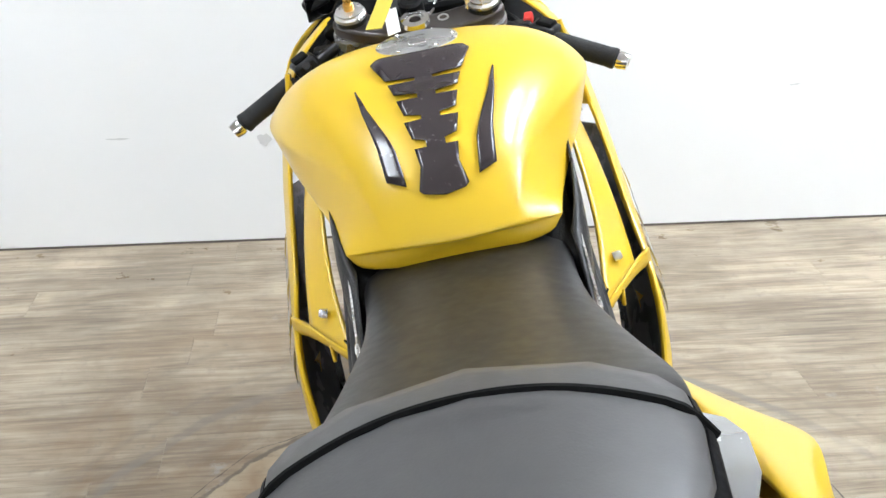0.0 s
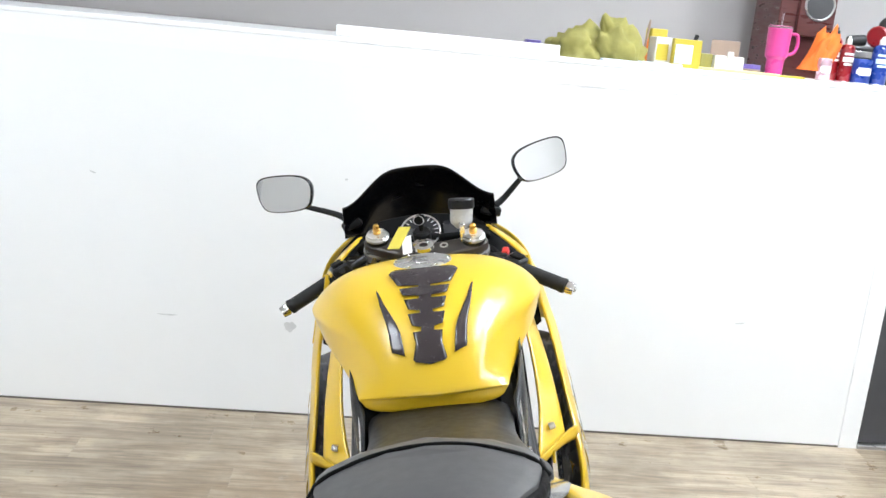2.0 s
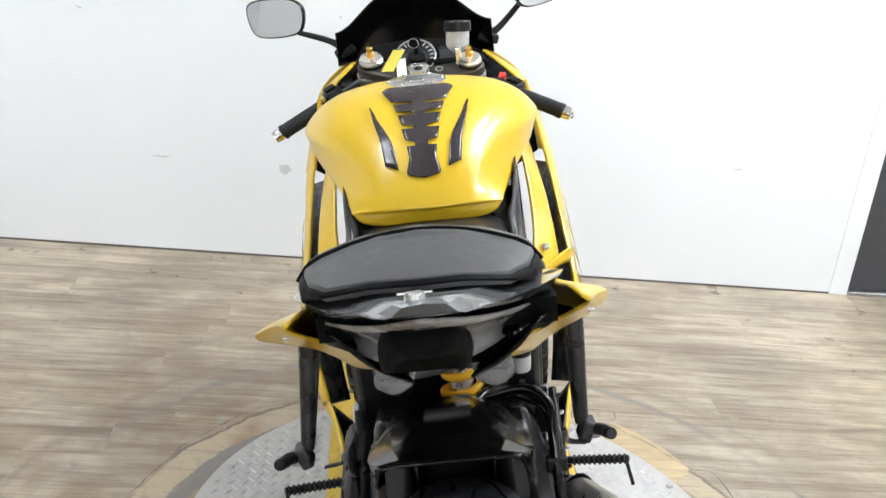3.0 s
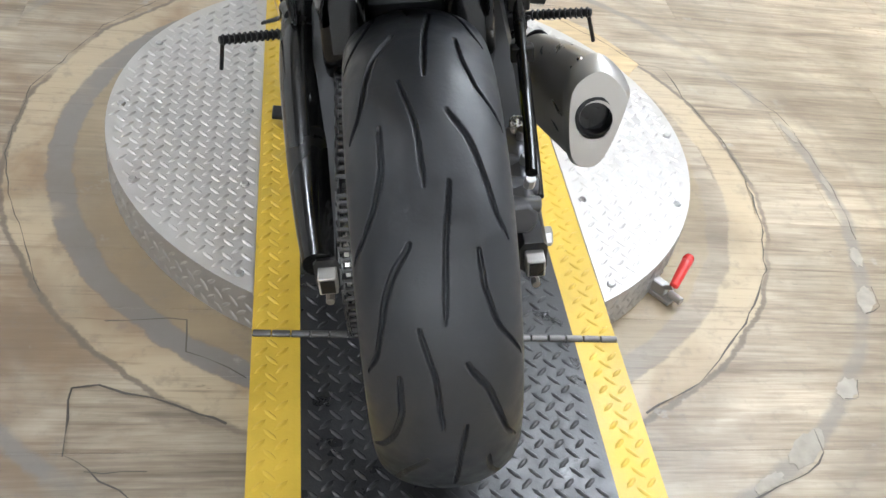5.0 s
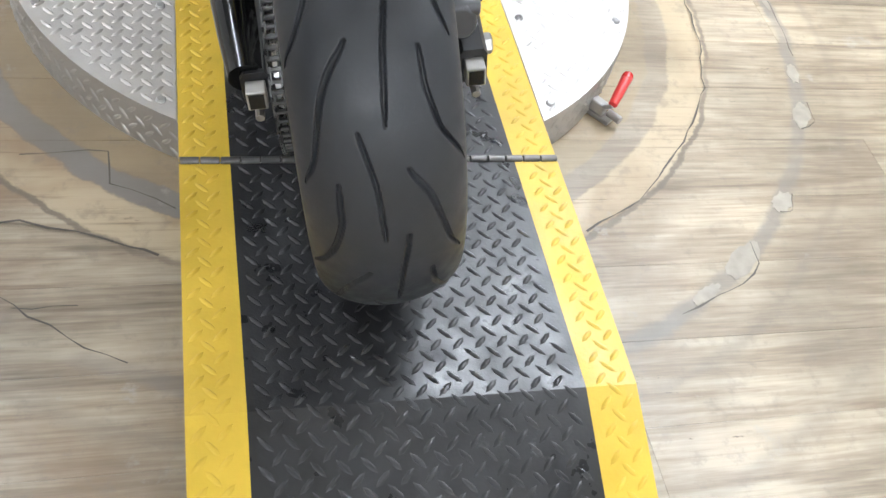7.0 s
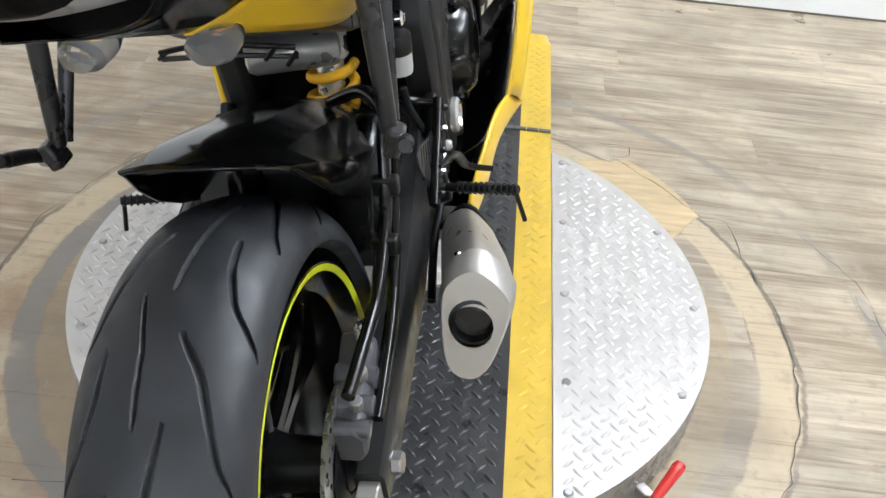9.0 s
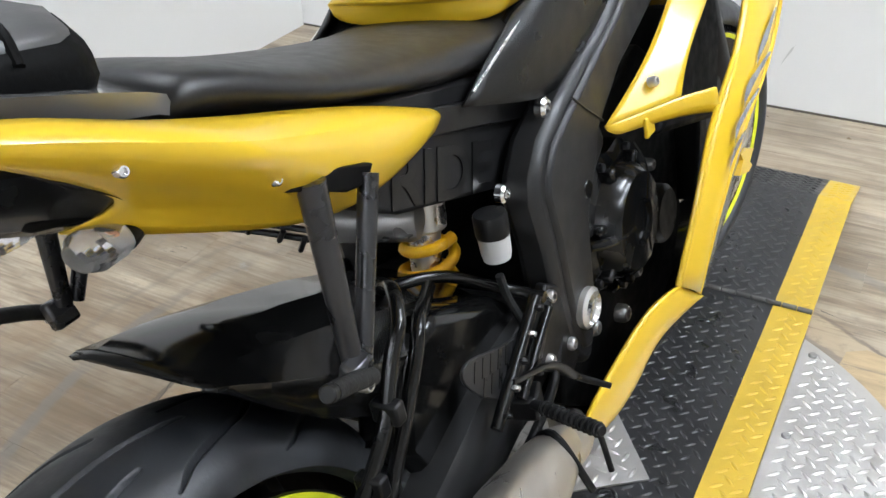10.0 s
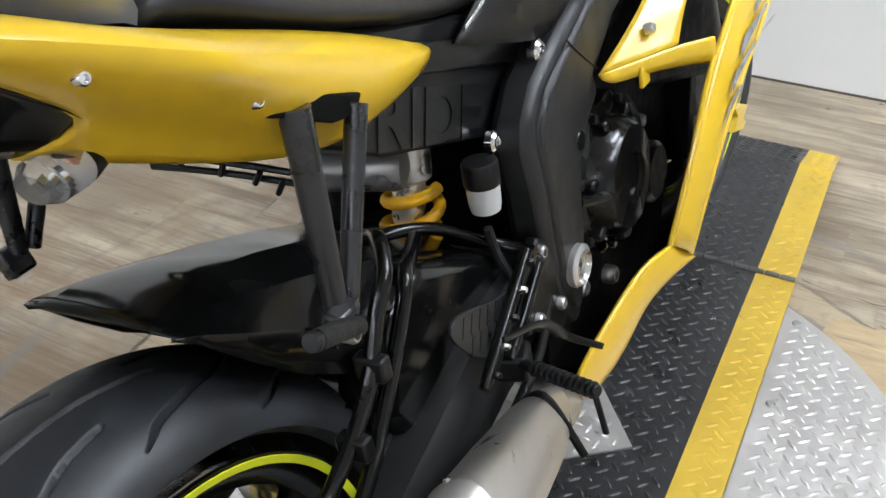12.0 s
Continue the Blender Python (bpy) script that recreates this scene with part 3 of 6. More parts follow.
def mesh_part(name, co, faces, material, parent, label=""):
    me = bpy.data.meshes.new(name)
    me.from_pydata(co.tolist(), [], faces.tolist())
    me.materials.append(material)
    me.shade_smooth()
    ob = new(name, me)
    ob.parent = parent
    if label:
        ob["label"] = label
    return ob


def tread(radius):
    """Curved shoulder grooves of two lengths on each side and thin cuts in the middle, seven times round."""
    count = 7
    step = 2 * math.pi * radius / count
    k = np.linspace(0, 1, 60)
    # (start, run stations, across stations, half width)
    kinds = (
        (0.152, (0, 0.053, 0.094, 0.128, 0.153), (-0.041, -0.042, -0.053, -0.071, -0.094), 0.0024),
        (0.286, (0, 0.028, 0.057, 0.096, 0.132, 0.154), (-0.020, -0.038, -0.049, -0.057, -0.066, -0.084), 0.0026),
        (0.138, (0, 0.036, 0.086, 0.127, 0.150), (0.018, 0.038, 0.051, 0.061, 0.076), 0.0024),
        (0.297, (0, 0.042, 0.088, 0.138), (0.037, 0.040, 0.052, 0.090), 0.0019),
        (0.094, (0, 0.060, 0.133), (-0.0196, -0.008, -0.005), 0.0014),
        (0.223, (0, 0.066, 0.150), (0.016, 0.008, 0.003), 0.0016),
    )

    def groove(s, t):
        best = np.zeros(np.broadcast(s, t).shape)
        for begin, run, side, w in kinds:
            a = begin + k * run[-1]
            b = np.interp(k * run[-1], run, side)
            b = np.convolve(np.pad(b, 4, mode="edge"), np.ones(9) / 9, mode="valid")
            wide = w * np.clip(np.minimum(k * 4 + 0.55, (1 - k) * 6 + 0.25), 0.25, 1)
            for ai, bi, wi in zip(a, b, wide):
                ds = (s - ai + step / 2) % step - step / 2
                near = np.abs(ds[:, 0]) < 0.008
                d = np.sqrt(ds[near] ** 2 + (t - bi) ** 2)
                best[near] = np.maximum(best[near], 0.007 * np.clip((wi + 0.0009 - d) / 0.0009, 0, 1))
        return best
    return groove


def wheel(name, m, radius, half, height, around, across, groove, rim_r, spokes, discs, label):
    """A wheel turned about its own z axis: tyre, rim, spokes, hub, discs."""
    hub = part(name, lathe_bm([(0.014, -half - 0.02), (0.03, -half - 0.018), (0.034, -0.03), (0.045, 0), (0.034, 0.03), (0.03, half + 0.018), (0.014, half + 0.02)], m, 24), SATIN, bike, label, smooth=True)
    co, quads = tyre_bm(radius, half, height, m, groove, around, across)
    mesh_part("tyre", co, quads, RUBBER, hub, "worn black road tyre with curved grooves")
    w = half * 0.86
    part("rim", lathe_bm([(rim_r - 0.028, -w * 0.75), (rim_r - 0.006, -w), (rim_r + 0.007, -w - 0.002), (rim_r + 0.004, -w + 0.012), (rim_r - 0.022, -w * 0.5), (rim_r - 0.026, 0), (rim_r - 0.022, w * 0.5), (rim_r + 0.004, w - 0.012), (rim_r + 0.007, w + 0.002), (rim_r - 0.006, w), (rim_r - 0.028, w * 0.75), (rim_r - 0.036, 0)], m, 64, closed=True), GLOSS, hub, "black cast rim", smooth=True)
    for s in (-1, 1):
        part("rim_tape", lathe_bm([(rim_r - 0.004, s * (w + 0.0012)), (rim_r + 0.004, s * (w + 0.0045)), (rim_r + 0.0045, s * (w + 0.003)), (rim_r - 0.004, s * (w - 0.0005))], m, 72, closed=True), PINSTRIPE, hub, "bright yellow rim tape", smooth=True)
    for k in range(spokes):
        a = 2 * math.pi * k / spokes
        d = Vector((math.cos(a), math.sin(a), 0))
        n = Vector((-math.sin(a), math.cos(a), 0))
        for sgn in (-1, 1):
            part("spoke", tf(tube_bm([d * 0.03 + n * 0.008 * sgn, d * 0.11 + n * 0.014 * sgn, d * (rim_r - 0.028) + n * 0.036 * sgn], (0.014, 0.009), 8, 4, flat=1.4), m), GLOSS, hub, smooth=True)
    for z, r, t in discs:
        disc = part("brake_disc", lathe_bm([(r * 0.72, -t), (r, -t), (r, t), (r * 0.72, t)], m @ pose(0, 0, z), 64, closed=True), DISCSTEEL, hub, "drilled steel brake disc", smooth=True)
        part("disc_carrier", lathe_bm([(0.035, -t * 1.4), (r * 0.70, -t * 1.4), (r * 0.70, t * 1.4), (0.035, t * 1.4)], m @ pose(0, 0, z), 10, closed=True), SATIN, disc)
        bm = bmesh.new()
        for k in range(40):
            a = 2 * math.pi * k / 40
            q = r * (0.78 + 0.07 * (k % 3))
            lathe_bm([(0.0005, -t * 1.15), (0.0035, -t * 1.15), (0.0035, t * 1.15), (0.0005, t * 1.15)], m @ pose(q * math.cos(a), q * math.sin(a), z), 8, bm)
        part("drilling", bm, HOLESHADE, disc)["kind"] = "stuff"
    return hub


rear_wheel = wheel("rear_wheel", Matrix.Translation(AXLE_R) @ SIDE @ pose(0, 0, 0, 0, 0, 20), 0.316, 0.0905, 0.056, 1440, 230, tread(0.316), 0.2285, 5, [(0.105, 0.11, 0.0025)], "wide rear wheel with black rim and yellow tape")
FRONT = pose(0.028, 0.070, -0.020) @ STEM @ pose(0, 0.031, -AXLE_F, 0, 0, -2) @ SIDE
front_wheel = wheel("front_wheel", FRONT, 0.297, 0.060, 0.048, 160, 30, None, 0.222, 5, [(0.075, 0.155, 0.0025), (-0.075, 0.155, 0.0025)], "front wheel with black rim and yellow tape")
part("sprocket", lathe_bm([(0.05, -0.003), (0.098, -0.003), (0.098, 0.003), (0.05, 0.003)], Matrix.Translation(AXLE_R) @ SIDE @ pose(0, 0, -0.106), 44, closed=True), DISCSTEEL, rear_wheel)

# chain on the left, as alternating links round sprocket and runs
bm = bmesh.new()
chain_line = []
for k in range(26):
    a = math.pi / 2 + math.pi * k / 25
    chain_line.append((0.103 * math.cos(a) * 1.0, 0.31 + 0.103 * math.sin(a)))
for k in range(34):
    t = k / 33
    chain_line.append((0.02 + 0.56 * t, 0.207 + 0.12 * t))
chain_line = [(0.58 - 0.56 * k / 33, 0.445 - 0.03 * k / 33) for k in range(33)] + chain_line
for i, (a, b) in enumerate(zip(chain_line, chain_line[1:])):
    va, vb = Vector((0, *a)), Vector((0, *b))
    d = (vb - va).normalized()
    wide = 0.009 if i % 2 else 0.006
    for s in (-1, 1):
        q = Matrix.Translation((va + vb) / 2 + Vector((-0.106 + s * wide, 0, 0))) @ d.to_track_quat("Y", "Z").to_matrix().to_4x4()
        box_bm(-0.001, 0.001, -0.0105, 0.0105, -0.0062, 0.0062, q, bm)
    rod_bm(va + Vector((-0.116, 0, 0)), va + Vector((-0.096, 0, 0)), 0.0035, 8, bm)
chain = part("chain", bm, shader("oily_chain", (0.10, 0.10, 0.10), 0.4, metal=0.8, spread=0.3), bike, "oily steel drive chain")

# ---- swingarm
for s in (-1, 1):
    bulge = 0.035 if s < 0 else 0.0
    rings = []
    for y, x, w, zc, h in ((-0.035, 0.137, 0.018, 0.31, 0.026), (0.03, 0.136, 0.020, 0.315, 0.034), (0.14, 0.132, 0.024, 0.335, 0.042), (0.28, 0.128, 0.030, 0.37, 0.052), (0.42, 0.120, 0.034, 0.405, 0.060), (0.56, 0.105, 0.036, 0.42, 0.060), (0.64, 0.10, 0.034, 0.42, 0.045)):
        rings.append([(s * (x + w * a), y, zc + h * b) for a, b in ((-1, -0.7), (-0.7, -1), (0.7, -1), (1, -0.7), (1, 0.7), (0.7, 1), (-0.7, 1), (-1, 0.7))])
    arm = part("swingarm", loft(rings), FRAMEBLACK, bike, "black aluminium swingarm", smooth=True, angle=50)
    # hollow silver chain-adjuster end
    ex = s * 0.137
    ring = []
    for q, yy in ((0.0125, -0.034), (0.0125, -0.058), (0.0085, -0.058), (0.0085, -0.040)):
        ring.append([(ex + q * a, yy, 0.31 + q * 1.15 * b) for a, b in ((-1, -1), (1, -1), (1, 1), (-1, 1))])
    part("adjuster_end", loft(ring), ENDCAP, arm, "silver hollow chain adjuster", bevel=0.002)
    # Black sheet over the adjuster's mouth, darkening its hollow.
    part("adjuster_hole", box_bm(ex - 0.0095, ex + 0.0095, -0.0595, -0.0585, 0.310 - 0.0108, 0.310 + 0.0108), HOLESHADE, arm)
    part("adjuster_bolt", rod_bm((ex, -0.03, 0.285), (ex, -0.062, 0.285), 0.006, 8), BARESTEEL, arm, smooth=True)
    if s > 0:
        part("axle_nut", rod_bm((s * 0.150, 0.005, 0.31), (s * 0.168, 0.005, 0.31), 0.014, 6), BARESTEEL, arm)
for s in (-1, 1):
    plate("swingarm_brace", [(0.295, 0.43), (0.330, 0.535), (0.395, 0.552), (0.520, 0.495), (0.600, 0.43), (0.640, 0.33), (0.600, 0.285), (0.470, 0.285), (0.34, 0.35)], s * 0.055, s * 0.126, GLOSS, bike, "gloss black swingarm brace", bevel=0.016)
part("swingarm_bridge", loft([[(x, y, z) for y, z in ((0.40, 0.36), (0.60, 0.36), (0.60, 0.45), (0.50, 0.465), (0.40, 0.475))] for x in (-0.11, 0.11)]), FRAMEBLACK, bike, bevel=0.01)
# smooth round sleeve of the left arm, with the chain beside it
part("swingarm_sleeve", tube_bm([(-0.144, -0.028, 0.322), (-0.150, 0.06, 0.338), (-0.156, 0.18, 0.362), (-0.160, 0.34, 0.398), (-0.150, 0.52, 0.428)], (0.024, 0.046), 20, 6, flat=1.15), GLOSS, bike, "smooth black left swingarm sleeve", smooth=True)

# ---- hugger: pointed blade behind, deep facetted sides over the tyre
rows = []
for y, z, w, drop in ((0.126, 0.642, 0.083, 0.003), (0.142, 0.641, 0.092, 0.014), (0.175, 0.637, 0.103, 0.048), (0.220, 0.626, 0.110, 0.082), (0.28, 0.606, 0.114, 0.105), (0.36, 0.575, 0.117, 0.120), (0.44, 0.540, 0.117, 0.120), (0.53, 0.492, 0.115, 0.120)):
    rows.append([(x * w - 0.004, y, z + dz * drop) for x, dz in ((-1.0, -1.0), (-1.06, -0.42), (-0.74, -0.05), (-0.30, 0.12), (0.30, 0.12), (0.74, -0.05), (1.06, -0.42), (1.0, -1.0))])
hugger = shell(rows, 0.004, "rear_hugger", GLOSS, bike, "gloss black rear hugger with facetted sides", sub=0)
hugger.data.set_sharp_from_angle(angle=radians(14))
part("hugger_bolt", rod_bm((0.118, 0.40, 0.515), (0.126, 0.40, 0.515), 0.007, 10), CHROME, hugger, smooth=True)

# ---- engine and cases
engine = part("engine", loft([[(x * f, y, z) for y, z in ((0.62, 0.26), (0.74, 0.17), (1.02, 0.18), (1.12, 0.30), (1.12, 0.55), (1.0, 0.64), (0.80, 0.60), (0.66, 0.46))] for x, f in ((-0.15, 0.9), (-0.13, 1), (0.13, 1), (0.15, 0.9))]), MATT, bike, "black engine block", bevel=0.012)
for s in (1, -1):
    m = pose(s * 0.146, 0.795, 0.460, 0, 90 * s, 0)
    lobes = [(1 + 0.075 * math.cos(7 * a + 0.6)) for a in (2 * math.pi * k / 56 for k in range(56))]
    cover = part("clutch_cover", tf(loft([[(q * (r * math.cos(2 * math.pi * k / 56)), q * (r * math.sin(2 * math.pi * k / 56)), h) for k, q in enumerate(g)] for r, h, g in ((0.104, -0.02, lobes), (0.105, 0.010, lobes), (0.098, 0.016, lobes), (0.084, 0.020, [1.0] * 56), (0.076, 0.044, [1.0] * 56), (0.068, 0.052, [1.0] * 56), (0.034, 0.056, [1.0] * 56), (0.028, 0.050, [1.0] * 56), (0.004, 0.050, [1.0] * 56))]), m), GLOSS, engine, "gloss black lobed clutch cover", smooth=True, angle=30)
    for k in range(7):
        a = (2 * math.pi * k - 0.6) / 7
        part("cover_bolt", tf(rod_bm((0.100 * math.cos(a), 0.100 * math.sin(a), 0.008), (0.100 * math.cos(a), 0.100 * math.sin(a), 0.024), 0.0065, 10), m), SATIN, cover, smooth=True)
        part("cover_web", tf(box_bm(0.070, 0.096, -0.006, 0.006, 0.012, 0.036), m @ pose(0, 0, 0, 0, 0, math.degrees(a))), GLOSS, cover, bevel=0.004)
    for k in range(3):
        a = 2.1 * k + 0.4
        part("cover_rib", tf(tube_bm([(0.03 * math.cos(a), 0.03 * math.sin(a), 0.051), (0.075 * math.cos(a), 0.075 * math.sin(a), 0.043), (0.104 * math.cos(a), 0.104 * math.sin(a), 0.022)], 0.007, 8, 4), m), GLOSS, cover, smooth=True)
    part("water_pump", rod_bm((s * 0.13, 0.93, 0.40), (s * 0.185, 0.93, 0.40), 0.045, 24), SATIN, engine, smooth=True)
    for yy, zz, r in ((0.90, 0.50, 0.012), (0.95, 0.47, 0.010), (0.86, 0.34, 0.012), (0.80, 0.30, 0.014), (0.98, 0.36, 0.010), (0.70, 0.34, 0.012)):
        bolt_at((s * 0.148, yy, zz), (s, 0, 0), r, BARESTEEL, engine, depth=0.014)
part("radiator", box_bm(-0.17, 0.17, -0.02, 0.02, -0.16, 0.16, pose(0, 1.17, 0.48, -18, 0, 0)), MATT, bike, "black radiator", bevel=0.006)
for k in range(4):
    x = -0.09 + 0.06 * k
    part("header_pipe", tube_bm([(x, 1.10, 0.50), (x, 1.17, 0.40), (x * 0.9, 1.12, 0.22), (x * 0.6, 0.98, 0.14), (0.03, 0.75, 0.13)], 0.02, 10, 5), TITAN, engine, smooth=True)

# ---- frame
spar = [(1.06, 0.86), (1.09, 0.74), (0.94, 0.685), (0.845, 0.655), (0.772, 0.612), (0.785, 0.582), (0.745, 0.557), (0.712, 0.522), (0.704, 0.480), (0.700, 0.427), (0.690, 0.380), (0.662, 0.318), (0.634, 0.325), (0.606, 0.36), (0.592, 0.455), (0.586, 0.526), (0.573, 0.590), (0.580, 0.622), (0.613, 0.657), (0.675, 0.684), (0.74, 0.706), (0.82, 0.730), (0.94, 0.80)]
for s in (-1, 1):
    frame_side = plate("frame_spar", spar, s * 0.118, s * 0.168, FRAMEBLACK, bike, "black aluminium frame spar", bevel=0.012)
    # raised flat face with a bevelled rear edge, and the joint of the two castings
    face = [(1.04, 0.835), (1.06, 0.752), (0.925, 0.694), (0.835, 0.664), (0.752, 0.612), (0.728, 0.566), (0.694, 0.522), (0.686, 0.470), (0.680, 0.400), (0.656, 0.345), (0.632, 0.352), (0.616, 0.40), (0.610, 0.46), (0.606, 0.526), (0.594, 0.590), (0.600, 0.614), (0.628, 0.646), (0.69, 0.672), (0.76, 0.700), (0.85, 0.732), (0.95, 0.79)]
    plate("frame_face", face, s * 0.160, s * 0.174, FRAMEBLACK, frame_side, "satin black cast face of the spar", bevel=0.007)
    part("casting_joint", tube_bm([(s * 0.1735, 0.686, 0.680), (s * 0.1745, 0.715, 0.655), (s * 0.1735, 0.765, 0.618)], 0.0016, 6, 3), HOLESHADE, frame_side, smooth=True)
    part("pivot_boss", tf(lathe_bm([(0.010, -0.02), (0.027, -0.02), (0.028, 0.006), (0.022, 0.010), (0.019, 0.004), (0.010, 0.002)], None, 28, closed=True), pose(s * 0.176, 0.646, 0.410, 0, 90 * s, 0)), ALU, frame_side, "silver swingarm pivot nut", smooth=True)
    # Solid black plug painted as the dark hole in the spar.
    part("frame_hole", rod_bm((s * 0.160, 0.696, 0.554), (s * 0.1755, 0.696, 0.554), 0.013, 20), HOLESHADE, frame_side, smooth=True)
    # textured cover between tank and frame
    plate("tank_side_cover", [(0.62, 0.765), (0.64, 0.70), (0.72, 0.69), (0.86, 0.735), (1.0, 0.80), (0.98, 0.86), (0.86, 0.86), (0.70, 0.795)], s * 0.10, s * 0.146, MESHBLACK, bike, "textured black tank side cover", bevel=0.012)
    # dark wedge beside the tank
    shell([flip(r, s) for r in ([(0.132, 0.650, 0.792), (0.148, 0.690, 0.812), (0.160, 0.75, 0.836), (0.168, 0.88, 0.866)], [(0.134, 0.575, 0.768), (0.154, 0.63, 0.765), (0.163, 0.70, 0.776), (0.168, 0.88, 0.834)], [(0.130, 0.516, 0.735), (0.146, 0.62, 0.700), (0.152, 0.71, 0.676), (0.160, 0.88, 0.762)])], 0.004, "side_wedge", WEDGE, bike, "textured black wedge panel beside the tank", sub=2)
for s in (-1, 1):
    for k in range(16):
        f = k / 15
        part("seam_stud", box_bm(-0.0012, 0.0012, -0.0032, 0.0032, -0.0010, 0.0010, pose(s * (0.1385 + 0.004 * f), 0.532 + 0.108 * f, 0.748 + 0.038 * f, 20, 0, 0)), ALU, bike)
part("subframe_box", loft([[(x, y, z) for y, z in ((0.34, 0.70), (0.40, 0.665), (0.64, 0.585), (0.70, 0.62), (0.72, 0.68), (0.62, 0.735), (0.46, 0.775), (0.36, 0.80))] for x in (-0.110, 0.110)]), GREYPLASTIC, bike, "dark grey subframe side with the word RIDE", bevel=0.006)
part("subframe_rail", loft([[(s * 0.118 + a, y, z + b) for a, b in ((-0.006, -0.016), (0.006, -0.016), (0.006, 0.016), (-0.006, 0.016))] for s, y, z in ((1, 0.36, 0.770), (1, 0.70, 0.668))]), SATIN, bike, bevel=0.003)
for s in (-1, 1):
    bolt_at((s * 0.150, 0.652, 0.68), (s, 0, 0), 0.0135, CHROME, bike, depth=0.008)
bolt_at((0.128, 0.567, 0.608), (1, 0, 0), 0.0125, CHROME, bike, depth=0.008)


def word(text, m, size, material, parent, name, stretch=1.0):
    cu = bpy.data.curves.new(name, "FONT")
    cu.body, cu.size, cu.extrude, cu.align_x, cu.offset = text, size, 0.0006, "LEFT", size * 0.02
    tmp = bpy.data.objects.new(name, cu)
    me = bpy.data.meshes.new_from_object(tmp)
    bpy.data.objects.remove(tmp)
    me.transform(m @ Matrix.Diagonal((stretch, 1, 1, 1)))
    me.materials.append(material)
    ob = new(name, me)
    ob.parent = parent
    return ob


# the word along the right-hand subframe side, reading from the tail forwards
word("RIDE", Matrix.Translation((0.1112, 0.380, 0.680)) @ Matrix(((0, 0, 1, 0), (0.942, 0.335, 0, 0), (-0.335, 0.942, 0, 0), (0, 0, 0, 1))), 0.080, shader("dull_black_lettering", (0.004, 0.004, 0.004), 0.35, spread=0.1), bike, "lettering", 1.22)

# ---- shock absorber
shock = part("shock_absorber", rod_bm((0.022, 0.51, 0.40), (0.036, 0.545, 0.60), 0.020), ALU, bike, "rear shock with a yellow spring", smooth=True)
coil = [(0.022 + 0.012 * t + 0.032 * math.cos(2 * math.pi * 4.0 * t), 0.51 + 0.035 * t + 0.032 * math.sin(2 * math.pi * 4.0 * t), 0.425 + 0.120 * t) for t in (k / 90 for k in range(91))]
part("spring", tube_bm(coil, 0.0075, 10, 1), SPRING, shock, "yellow coil spring", smooth=True)
part("gas_bottle", lathe_bm([(0.012, 0), (0.024, 0.004), (0.027, 0.012), (0.027, 0.115), (0.022, 0.125), (0.01, 0.128)], along((0.062, 0.500, 0.592), (-0.060, 0.455, 0.602)), 24), shader("grey_anodised_bottle", (0.36, 0.35, 0.34), 0.38, metal=0.7, spread=0.1), shock, "grey gas bottle", smooth=True)
part("shock_top", rod_bm((0.034, 0.540, 0.555), (0.036, 0.548, 0.625), 0.026, 14), ALU, shock, smooth=True)
# rear brake reservoir
res = part("brake_reservoir", lathe_bm([(0.010, 0), (0.0165, 0.003), (0.018, 0.010), (0.0190, 0.030), (0.0190, 0.034)], pose(0.128, 0.553, 0.535), 24), RESERVOIR, bike, "milky rear brake reservoir", smooth=True)
part("reservoir_cap", lathe_bm([(0.0200, 0), (0.0208, 0.004), (0.0208, 0.024), (0.019, 0.028), (0.001, 0.028)], pose(0.128, 0.553, 0.569), 18), SATIN, res, "black ribbed cap", smooth=True, angle=25)
part("reservoir_hose", tube_bm([(0.128, 0.55, 0.516), (0.132, 0.555, 0.48), (0.150, 0.56, 0.43), (0.160, 0.55, 0.38)], 0.0055, 8), RUBGRIP, res, smooth=True)
# hoses and rod by the rider's heel
part("brake_hose", tube_bm([(0.00, 0.37, 0.53), (0.03, 0.405, 0.547), (0.06, 0.445, 0.552), (0.085, 0.49, 0.536), (0.11, 0.528, 0.506), (0.14, 0.548, 0.488), (0.172, 0.550, 0.484)], 0.0075, 10), GLOSS, bike, smooth=True)
part("brake_hose", tube_bm([(0.160, 0.59, 0.40), (0.165, 0.54, 0.35), (0.155, 0.46, 0.30), (0.16, 0.36, 0.27)], 0.0065, 10), SATIN, bike, smooth=True)
part("brake_hose", tube_bm([(0.06, 0.40, 0.57), (0.12, 0.345, 0.612), (0.150, 0.308, 0.602), (0.150, 0.284, 0.573), (0.150, 0.24, 0.506), (0.147, 0.16, 0.455), (0.140, 0.07, 0.435), (0.135, 0.02, 0.425)], 0.008, 10), GLOSS, bike, "black brake hose along the swingarm", smooth=True)
part("brake_hose", tube_bm([(0.10, 0.43, 0.56), (0.145, 0.345, 0.578), (0.152, 0.315, 0.550), (0.153, 0.262, 0.487), (0.155, 0.19, 0.42), (0.152, 0.09, 0.375), (0.15, 0.05, 0.36)], 0.008, 10), GLOSS, bike, smooth=True)
for yy, zz in ((0.262, 0.53), (0.215, 0.478)):
    part("hose_clip", box_bm(-0.016, 0.016, -0.008, 0.008, -0.012, 0.012, pose(0.150, yy, zz)), SATIN, bike, bevel=0.003)
CASTGREY = shader("grey_caliper_casting", (0.10, 0.10, 0.108), 0.42, metal=0.4, scale=30, spread=0.25, bump=0.1, bump_scale=200)
